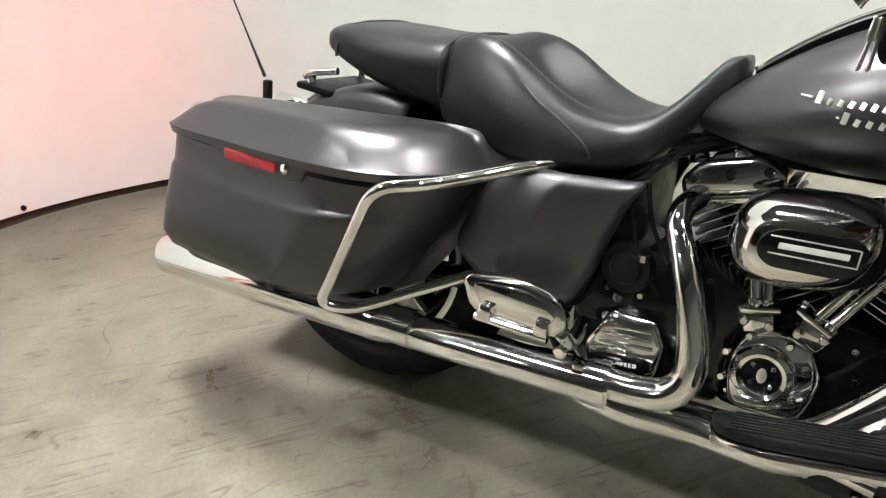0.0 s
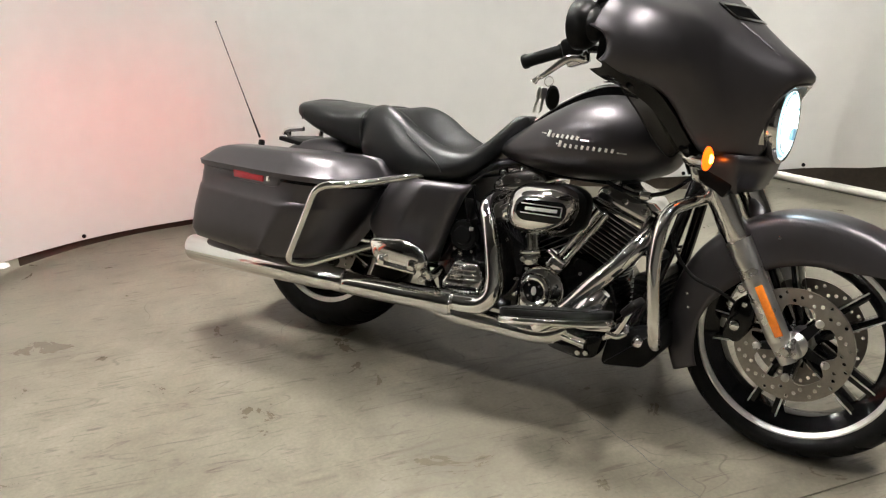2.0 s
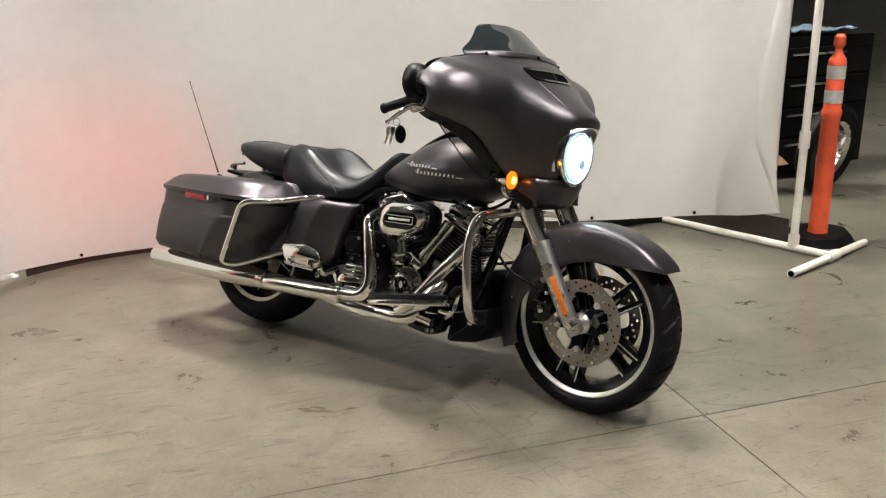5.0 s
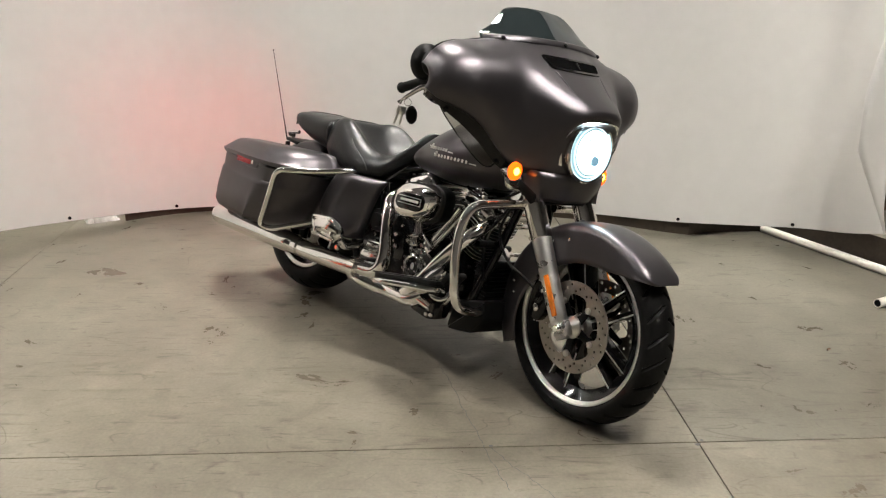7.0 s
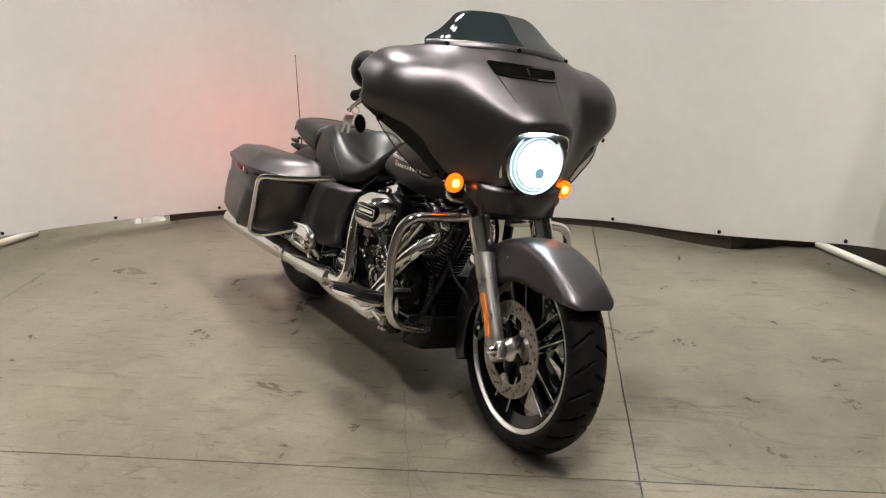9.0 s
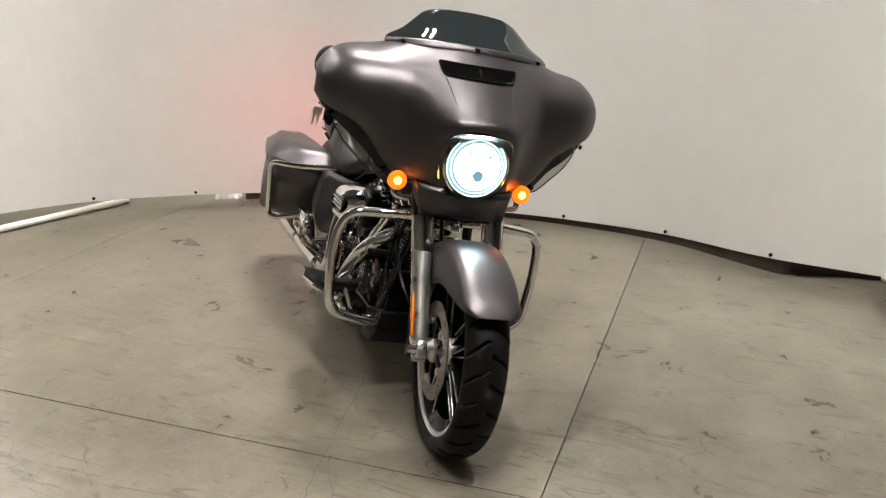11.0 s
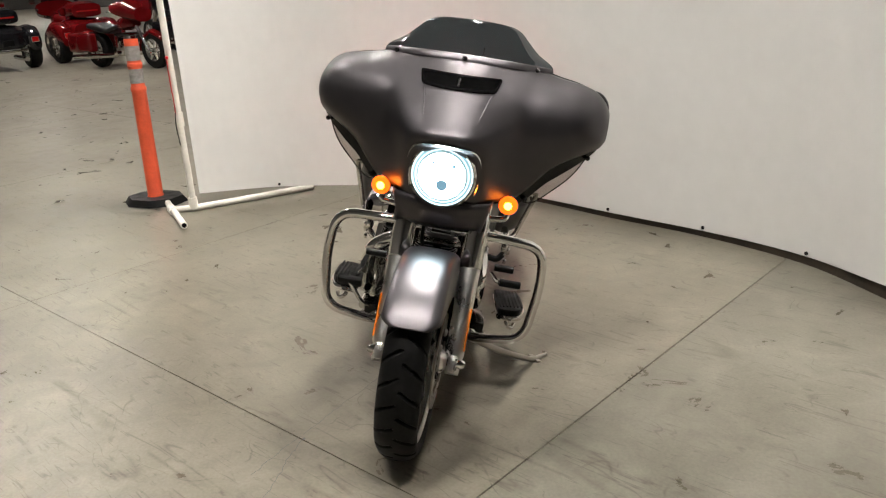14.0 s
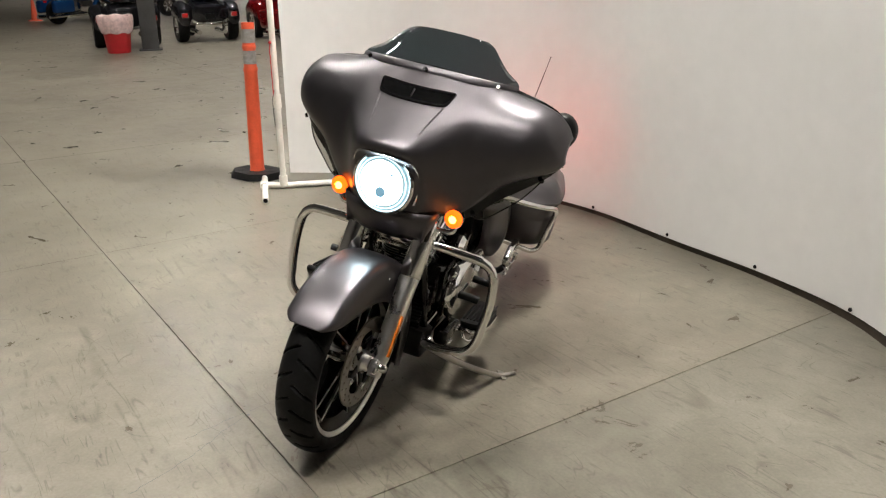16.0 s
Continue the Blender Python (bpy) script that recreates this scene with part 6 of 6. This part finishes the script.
def waste_bin(m):
    t = thing("waste_bin", "round red plastic waste bin with a pale pink liner", "waste bin", m)
    part("body", lathe([(0.0, 0.004), (0.195, 0.004), (0.205, 0.02), (0.255, 0.56), (0.268, 0.565), (0.27, 0.60), (0.255, 0.61), (0.245, 0.60), (0.20, 0.05), (0, 0.05)], 32, "z"), BIN_RED, t)
    rows = []
    for z, r in ((0.36, 0.262), (0.42, 0.285), (0.54, 0.305), (0.64, 0.312), (0.675, 0.298), (0.66, 0.262), (0.60, 0.246)):
        rows.append([V((r + 0.012 * math.sin(k * 1.7 + z * 9)) * math.cos(k * math.pi / 20), (r + 0.012 * math.sin(k * 2.3 + z * 7)) * math.sin(k * math.pi / 20), z + 0.012 * math.sin(k * 1.1)) for k in range(40)])
    part("liner", grid_mesh(rows, True, False), LINER, t, "crumpled pale liner folded over the rim")


waste_bin(pose(-12.86, 2.80, 0))


def small_cone(m):
    t = thing("traffic_cone", "small orange traffic cone on the far floor", "traffic cone", m)
    part("cone", lathe([(0.12, 0.03), (0.10, 0.05), (0.03, 0.68), (0.02, 0.70), (0, 0.70)], 24, "z"), ORANGE, t)
    part("base", block(0.36, 0.36, 0.03, 0.008, m=pose(0, 0, 0.015)), ORANGE, t)


small_cone(pose(-24.8, 2.91, 0))


def far_wheel(t, x, y, R, w, z=None):
    h = part("wheel", merge(lathe([(R * 0.60, -w / 2), (R * 0.92, -w / 2), (R, -w * 0.32), (R, w * 0.32), (R * 0.92, w / 2), (R * 0.60, w / 2)], 32, "y"), pose(x, y, z or R)), RUBBER, t)
    for s in (-1, 1):
        part("rim", merge(lathe([(R * 0.61, s * w * 0.50), (R * 0.56, s * w * 0.44), (R * 0.20, s * w * 0.30), (0, s * w * 0.34)], 28, "y"), pose(x, y, z or R)), CHROME, h, "chrome rim")
        for k in range(6):
            a = k * math.pi / 3
            part("spoke", block(R * 0.40, 0.012, R * 0.09, 0.003, m=pose(x, y + s * w * 0.42, z or R) @ Matrix.Rotation(a, 4, "Y") @ pose(R * 0.36, 0, 0)), ALLOY, h)


def trike(paint, label):
    """Three-wheeled tourer, x ahead, seen from behind."""
    t = thing("trike", label, "trike", group="parked trikes")
    for s in (-1, 1):
        far_wheel(t, 0, s * 0.51, 0.32, 0.21)
        rows = []
        for x, zt, zb, w in ((-0.42, 0.60, 0.36, 0.05), (-0.40, 0.68, 0.34, 0.12), (-0.20, 0.80, 0.42, 0.16), (0.05, 0.82, 0.50, 0.16), (0.30, 0.70, 0.46, 0.13), (0.42, 0.55, 0.42, 0.06)):
            rows.append([V(q.x, q.y + s * 0.50, q.z) for q in body_ring(x, zt, zb, w, (zt + zb) / 2, 2.6, 20)])
        part("fender", grid_mesh(rows), paint, t, "glossy rear fender")
        lamp = part("tail_light", block(0.03, 0.12, 0.09, 0.02, m=pose(-0.425, s * 0.50, 0.55)), TAIL_DIM, t, "red tail light")
        part("lamp_trim", block(0.02, 0.14, 0.11, 0.02, m=pose(-0.415, s * 0.50, 0.55)), CHROME, lamp)
        part("exhaust", tube([(0.2, s * 0.26, 0.22), (-0.52, s * 0.26, 0.21)], 0.045, 16, smooth=False), CHROME, t, "chrome tail pipe")
        part("grip", tube([(1.05, s * 0.42, 1.05), (0.92, s * 0.46, 1.02)], 0.02, 10, smooth=False), RUBBER, t)
        part("mirror", merge(lathe([(0, 0.02), (0.06, 0.01), (0.06, 0), (0, 0)], 16, "x"), pose(1.12, s * 0.46, 1.20)), CHROME, t)
        part("speaker_pod", block(0.16, 0.14, 0.16, 0.05, 3, m=pose(0.10, s * 0.30, 0.98)), paint, t)
    part("trunk", grid_mesh([body_ring(x, zt, 0.40, w, 0.58, 3.5, 28) for x, zt, w in ((-0.46, 0.70, 0.22), (-0.44, 0.76, 0.36), (-0.25, 0.84, 0.40), (0.15, 0.84, 0.38), (0.35, 0.78, 0.30))]), paint, t, "glossy rear trunk")
    part("top_box", grid_mesh([body_ring(x, zt, 0.86, w, 0.98, 3.5, 28) for x, zt, w in ((-0.36, 1.06, 0.20), (-0.34, 1.12, 0.30), (-0.15, 1.16, 0.32), (0.10, 1.14, 0.30))]), paint, t, "glossy luggage box")
    part("box_lamp", block(0.02, 0.44, 0.03, 0.008, m=pose(-0.365, 0, 0.98)), TAIL_DIM, t, "red light strip")
    part("plate_bar", block(0.012, 0.20, 0.11, 0.004, m=pose(-0.47, 0, 0.52)), SATIN, t)
    part("bumper", bar([(-0.48, -0.30, 0.38), (-0.52, 0, 0.37), (-0.48, 0.30, 0.38)], 0.022, 0.1), CHROME, t, "chrome rear bumper")
    part("seat", grid_mesh([body_ring(x, zt, zb, w, (zt + zb) / 2, 2.8, 24) for x, zt, zb, w in ((0.12, 0.90, 0.74, 0.18), (0.25, 0.86, 0.70, 0.20), (0.50, 0.80, 0.66, 0.20), (0.75, 0.80, 0.68, 0.10))]), LEATHER, t, "black seat")
    part("backrest", block(0.08, 0.36, 0.24, 0.04, 3, m=pose(0.14, 0, 1.02)), LEATHER, t)
    part("tank", grid_mesh([body_ring(x, zt, zb, w, (zt + zb) / 2, 2.3, 24) for x, zt, zb, w in ((0.72, 0.82, 0.74, 0.06), (0.85, 0.93, 0.68, 0.16), (1.05, 0.98, 0.68, 0.18), (1.22, 0.90, 0.74, 0.10))]), paint, t)
    part("engine", block(0.42, 0.34, 0.36, 0.05, 3, m=pose(0.90, 0, 0.46)), CHROME, t, "chrome engine block")
    part("cowl", grid_mesh([body_ring(x, zt, zb, w, (zt + zb) / 2, 2.6, 24) for x, zt, zb, w in ((1.12, 1.20, 0.90, 0.42), (1.25, 1.18, 0.84, 0.38), (1.38, 1.08, 0.82, 0.22))]), paint, t)
    part("screen", grid_mesh([[V(1.20 - 0.18 * f, y, 1.16 + 0.36 * f - y * y * 0.6) for y in (-0.26, -0.13, 0, 0.13, 0.26)] for f in (0, 0.5, 1)], False, False), SMOKED, t)
    part("fork", tube([(1.22, 0, 0.95), (1.58, 0, 0.30)], 0.05, 12, smooth=False), CHROME, t)
    far_wheel(t, 1.60, 0, 0.31, 0.13)
    return t


TAIL_DIM = glowing("dim_tail_lens", (0.9, 0.02, 0.02), 0.09, (0.16, 0.004, 0.004))
tr = trike(BLACK_PAINT, "glossy black touring trike parked in a row")
tr.matrix_basis = pose(-14.1, 3.24, 0, 0, 0, 172)
copy_thing(tr, pose(-14.3, 4.90, 0, 0, 0, 176))
copy_thing(tr, pose(-14.2, 8.9, 0, 0, 0, 183))
tr2 = trike(RED_PAINT, "glossy red touring trike parked in a row")
tr2.matrix_basis = pose(-14.3, 6.52, 0, 0, 0, 180)


def far_bike(paint, m, label):
    t = thing("parked_motorcycle", label, "motorcycle", m, group="parked motorcycles")
    far_wheel(t, 0, 0, 0.32, 0.17)
    far_wheel(t, 1.6, 0, 0.32, 0.13)
    part("tank", grid_mesh([body_ring(x, zt, zb, w, (zt + zb) / 2, 2.3, 24) for x, zt, zb, w in ((0.70, 0.76, 0.70, 0.05), (0.85, 0.88, 0.66, 0.16), (1.02, 0.91, 0.66, 0.19), (1.20, 0.82, 0.72, 0.09))]), paint, t)
    part("seat", grid_mesh([body_ring(x, zt, zb, w, (zt + zb) / 2, 2.8, 24) for x, zt, zb, w in ((-0.08, 0.80, 0.70, 0.15), (0.25, 0.80, 0.62, 0.18), (0.50, 0.71, 0.60, 0.18), (0.72, 0.78, 0.70, 0.08))]), LEATHER, t, "black seat")
    for s in (-1, 1):
        part("saddlebag", block(0.66, 0.20, 0.34, 0.06, 3, m=pose(-0.02, s * 0.32, 0.48)), paint, t)
        part("fork_leg", tube([(1.34, s * 0.12, 0.74), (1.60, s * 0.12, 0.30)], 0.03, 12, smooth=False), CHROME, t)
        part("handlebar", tube([(1.15, 0, 0.98), (1.08, s * 0.25, 1.02), (0.95, s * 0.40, 1.0)], 0.014, 10), CHROME, t)
        part("exhaust", tube([(0.8, s * 0.24, 0.25), (-0.45, s * 0.26, 0.21)], 0.045, 16, smooth=False), CHROME, t, "chrome muffler")
    part("fairing", grid_mesh([body_ring(x, zt, zb, w, (zt + zb) / 2, 2.6, 24) for x, zt, zb, w in ((1.10, 1.18, 0.92, 0.44), (1.25, 1.20, 0.84, 0.36), (1.42, 1.05, 0.80, 0.18))]), paint, t)
    part("front_fender", grid_mesh([body_ring(x, zt, zb, 0.08, zb + 0.05, 2.6, 16) for x, zt, zb in ((1.24, 0.40, 0.30), (1.36, 0.60, 0.48), (1.60, 0.68, 0.58), (1.86, 0.56, 0.48))]), paint, t)
    part("engine", block(0.46, 0.34, 0.40, 0.05, 3, m=pose(0.92, 0, 0.42)), CHROME, t, "chrome engine block")
    part("tail_light", block(0.04, 0.12, 0.06, 0.02, m=pose(-0.34, 0, 0.62)), TAIL_DIM, t)
    return t


far_bike(BLUE_PAINT, pose(-22.7, 3.25, 0, 0, 0, 120), "glossy blue touring motorcycle parked far off")
far_bike(BLACK_PAINT, pose(-23.6, 5.2, 0, 0, 0, 110), "glossy black touring motorcycle parked far off")
far_bike(RED_PAINT, pose(-12.42, 5.95, 0, 0, 0, 9.5), "dark red cruiser motorcycle parked side-on before the trikes")
far_bike(BLACK_PAINT, pose(-13.5, 8.2, 0, 0, 0, 15), "glossy black motorcycle parked beside the trikes")

# ---- dark store behind the backdrop's end ----
def cabinet(m):
    t = thing("tool_cabinet", "tall dark steel tool cabinet with drawers", "cabinet", m)
    part("body", block(1.1, 0.5, 0.95, 0.01, m=pose(0, 0, 0.56)), SATIN, t)
    for k in range(4):
        d = part("drawer", block(1.02, 0.02, 0.19, 0.006, m=pose(0, -0.258, 0.22 + k * 0.215)), SATIN, t)
        part("handle", block(0.5, 0.014, 0.014, 0.004, m=pose(0, -0.276, 0.27 + k * 0.215)), ALLOY, d)
    for x in (-0.45, 0.45):
        for y in (-0.18, 0.18):
            part("foot", block(0.05, 0.05, 0.09, 0.006, m=pose(x, y, 0.045)), RUBBER, t)


cabinet(pose(4.35, 3.45, 0, 0, 0, 8))


def spare_wheel(m):
    t = thing("spare_wheel", "loose motorcycle wheel leaning in the dark store", "wheel", m)
    part("tyre", lathe([(0.20, -0.05), (0.27, -0.06), (0.31, -0.03), (0.315, 0), (0.31, 0.03), (0.27, 0.06), (0.20, 0.05)], 40), RUBBER, t)
    part("rim", lathe([(0.205, -0.05), (0.17, -0.03), (0.17, 0.03), (0.205, 0.05)], 40), ALLOY, t, "bright rim")
    part("hub", lathe([(0.0, -0.05), (0.05, -0.05), (0.05, 0.05), (0, 0.05)], 24), ALLOY, t)
    for k in range(5):
        part("spoke", block(0.15, 0.03, 0.03, 0.006, m=Matrix.Rotation(k * 2 * math.pi / 5, 4, "Y") @ pose(0.11, 0, 0)), ALLOY, t)


spare_wheel(pose(4.22, 2.80, 0.310, 8, 0, 20))


def bottle(m):
    t = thing("spray_bottle", "pale plastic bottle with a white cap on the cabinet", "bottle", m)
    part("body", lathe([(0, 0), (0.035, 0), (0.038, 0.01), (0.038, 0.15), (0.015, 0.19), (0.015, 0.21), (0, 0.21)], 20, "z"), COLUMN, t)
    part("cap", lathe([(0.016, 0.205), (0.016, 0.24), (0, 0.242)], 16, "z"), WHITE_INK, t)


bottle(pose(4.05, 3.35, 1.035))
b = bmesh.new()
bmesh.ops.create_grid(b, x_segments=24, y_segments=16, size=0.5)
for v in b.verts:
    v.co.x *= 0.55
    v.co.y *= 0.40
    v.co.z = 0.03 + 0.035 * noise.noise(V(v.co.x * 9, v.co.y * 9, 1.0)) + 0.02 * noise.noise(V(v.co.x * 22, v.co.y * 22, 5.0))
cl = mesh_thing("shop_cloth", b, CLOTH_BLUE, "crumpled blue-grey shop cloth lying on the cabinet", "cloth", pose(4.42, 3.40, 1.045))
s_ = cl.modifiers.new("thickness", "SOLIDIFY")
s_.thickness = 0.006
bx = thing("cardboard_box", "open brown cardboard box on the floor", "box", pose(3.75, 3.05, 0, 0, 0, 15))
for sx, sy, x, y in ((0.36, 0.006, 0, -0.13), (0.36, 0.006, 0, 0.13), (0.006, 0.26, -0.18, 0), (0.006, 0.26, 0.18, 0)):
    part("side", block(sx, sy, 0.26, 0.001, m=pose(x, y, 0.133)), WOOD, bx)
part("bottom", block(0.35, 0.25, 0.006, 0.0, m=pose(0, 0, 0.003)), WOOD, bx)
for s, a in ((-1, -35), (1, 35)):
    part("flap", block(0.35, 0.12, 0.005, 0.001, m=pose(0, s * 0.13, 0.262, -s * 30, 0, 0) @ pose(0, s * 0.06, 0)), WOOD, bx)
hose = thing("coiled_hose", "black coiled air hose hanging by the cabinet", "hose", pose(4.0, 3.12, 1.0))
part("coil", tube([(0.03 * math.cos(k * 0.7), 0.03 * math.sin(k * 0.7), -k * 0.008) for k in range(70)], 0.005, 6, n=1), RUBBER, hose)
part("hook", tube([(0, 0, 0.02), (0, 0, 0.06), (0.03, 0.05, 0.08), (0.06, 0.10, 0.05)], 0.004, 6), ALLOY, hose)


# loose cord on the pole of the backdrop stand
cord = part("cord", tube([(-1.820, 1.545, 1.02), (-1.813, 1.535, 0.97), (-1.817, 1.537, 0.86), (-1.805, 1.533, 0.74), (-1.813, 1.535, 0.66)], 0.0035, 8), BIN_RED, left_stand, "loose red cord tied to the pole")
part("cord_end", tube([(-1.816, 1.543, 0.70), (-1.807, 1.527, 0.64), (-1.821, 1.530, 0.56), (-1.805, 1.527, 0.50), (-1.809, 1.531, 0.46)], 0.003, 8), SATIN, cord, "black cord")
part("knot", merge(lathe([(0, 0.012), (0.009, 0.007), (0.011, 0.0), (0.009, -0.007), (0, -0.012)], 12, "z"), pose(-1.818, 1.542, 1.015)), BIN_RED, cord)


def crumpled_wrap(m, seed, length):
    """A low crumpled strip of plastic."""
    r = random.Random(seed)
    rows = []
    for i in range(15):
        x = (i / 14 - 0.5) * length
        h = 0.045 * (1 - abs(i / 14 - 0.5) * 1.2)
        rows.append([V(x + r.uniform(-1, 1) * 0.006, f * 0.05 + r.uniform(-1, 1) * 0.006, 0.002 + max(0.0, h * (1 - f * f) + r.uniform(-1, 1) * 0.010 * (1 - f * f))) for f in (-1, -0.6, -0.3, 0, 0.3, 0.6, 1)])
    mesh_thing("plastic_wrap", grid_mesh(rows, False, False), WRAP, "crumpled dull white plastic wrap under the backdrop hem", "plastic wrap", m, angle=25)


crumpled_wrap(pose(-1.03, 2.70, 0.0, 0, 0, 28), 3, 0.18)
# ---- floor: sawn concrete slabs over a dark bed ----
bed = mesh_thing("floor", block(77.8, 38.2, 0.1, 0, m=pose(-23.9, 7.0, -0.062)), COLUMN, "sealed grey concrete floor, scuffed, with sawn joints", kind="structure")
bed.matrix_basis = Matrix.Translation((1.72, 0.275, 0)) @ Matrix.Rotation(radians(1.55), 4, "Z") @ Matrix.Translation((-1.72, -0.275, 0))
xs = [-62.6, -51.9, -43.4, -34.9, -26.5, -20.84, -15.2, -9.56, -6.74, -3.92, -1.10, 1.72, 4.54, 7.36, 11.0, 15.0]
ys = [-12, -6.1, -2.9, 0.275, 3.5, 6.7, 10.3, 14.0, 20.0, 26.0]


def slab(x0, x1, y0, y1):
    gl, gr = (0.0006 if x == -1.10 else 0.002 for x in (x0, x1))
    g = 0.002
    b = block(x1 - x0 - gl - gr, y1 - y0 - 2 * g, 0.012, 0.0)
    top = [e for e in b.edges if all(v.co.z > 0 for v in e.verts)]
    bmesh.ops.bevel(b, geom=top, offset=0.001, segments=1, affect="EDGES")
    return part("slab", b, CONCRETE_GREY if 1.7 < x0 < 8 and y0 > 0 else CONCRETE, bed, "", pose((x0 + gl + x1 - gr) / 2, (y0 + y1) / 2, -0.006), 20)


for x0, x1 in zip(xs, xs[1:]):
    for y0, y1 in zip(ys, ys[1:]):
        slab(x0, x1, y0, y1)


# hairline cracks across a joint
rng_f = random.Random(5)
for pts in (((0.905, 0.80), (0.945, 0.66), (0.985, 0.45), (1.03, 0.275)), ((1.045, 0.262), (1.11, 0.15), (1.21, -0.005), (1.30, -0.20)), ((1.025, 0.268), (1.06, 0.12), (1.085, 0.03))):
    line = spline([(x, y, 0) for x, y in pts], 8)
    line = [V(p.x + rng_f.uniform(-1, 1) * 0.004, p.y + rng_f.uniform(-1, 1) * 0.004, 0) for p in line]
    rows = [[V(p.x - 0.0011, p.y, 0.0004) for p in line], [V(p.x + 0.0011, p.y, 0.0004) for p in line]]
    part("crack", grid_mesh(rows, False, False), COLUMN, bed, "thin dark hairline crack", bed.matrix_basis.inverted())
# chips along the joints where they meet
for x, y, r in ((1.715, 0.262, 0.012), (1.735, 0.285, 0.008), (1.05, 0.262, 0.008), (0.62, 0.235, 0.006), (2.1, 0.285, 0.006)):
    ring = [V(x + r * rng_f.uniform(0.5, 1.2) * math.cos(a), y + r * rng_f.uniform(0.4, 0.9) * math.sin(a), 0.0006) for a in (2 * math.pi * k / 9 for k in range(9))]
    b = bmesh.new()
    b.faces.new([b.verts.new(q) for q in ring])
    part("chip", b, COLUMN, bed, "chipped joint edge", bed.matrix_basis.inverted())


def dry_leaf(m):
    rows = [[V(x, w * f, 0.003 + 0.004 * abs(f) + 0.002 * math.sin(x * 300)) for f in (-1, -0.5, 0, 0.5, 1)] for x, w in ((-0.012, 0.001), (-0.006, 0.005), (0.0, 0.007), (0.007, 0.005), (0.013, 0.001))]
    mesh_thing("leaf_scrap", grid_mesh(rows, False, False), WOOD, "small curled tan scrap lying on the concrete", "debris", m)


dry_leaf(pose(2.461, 0.934, 0.0, 0, 0, 25))
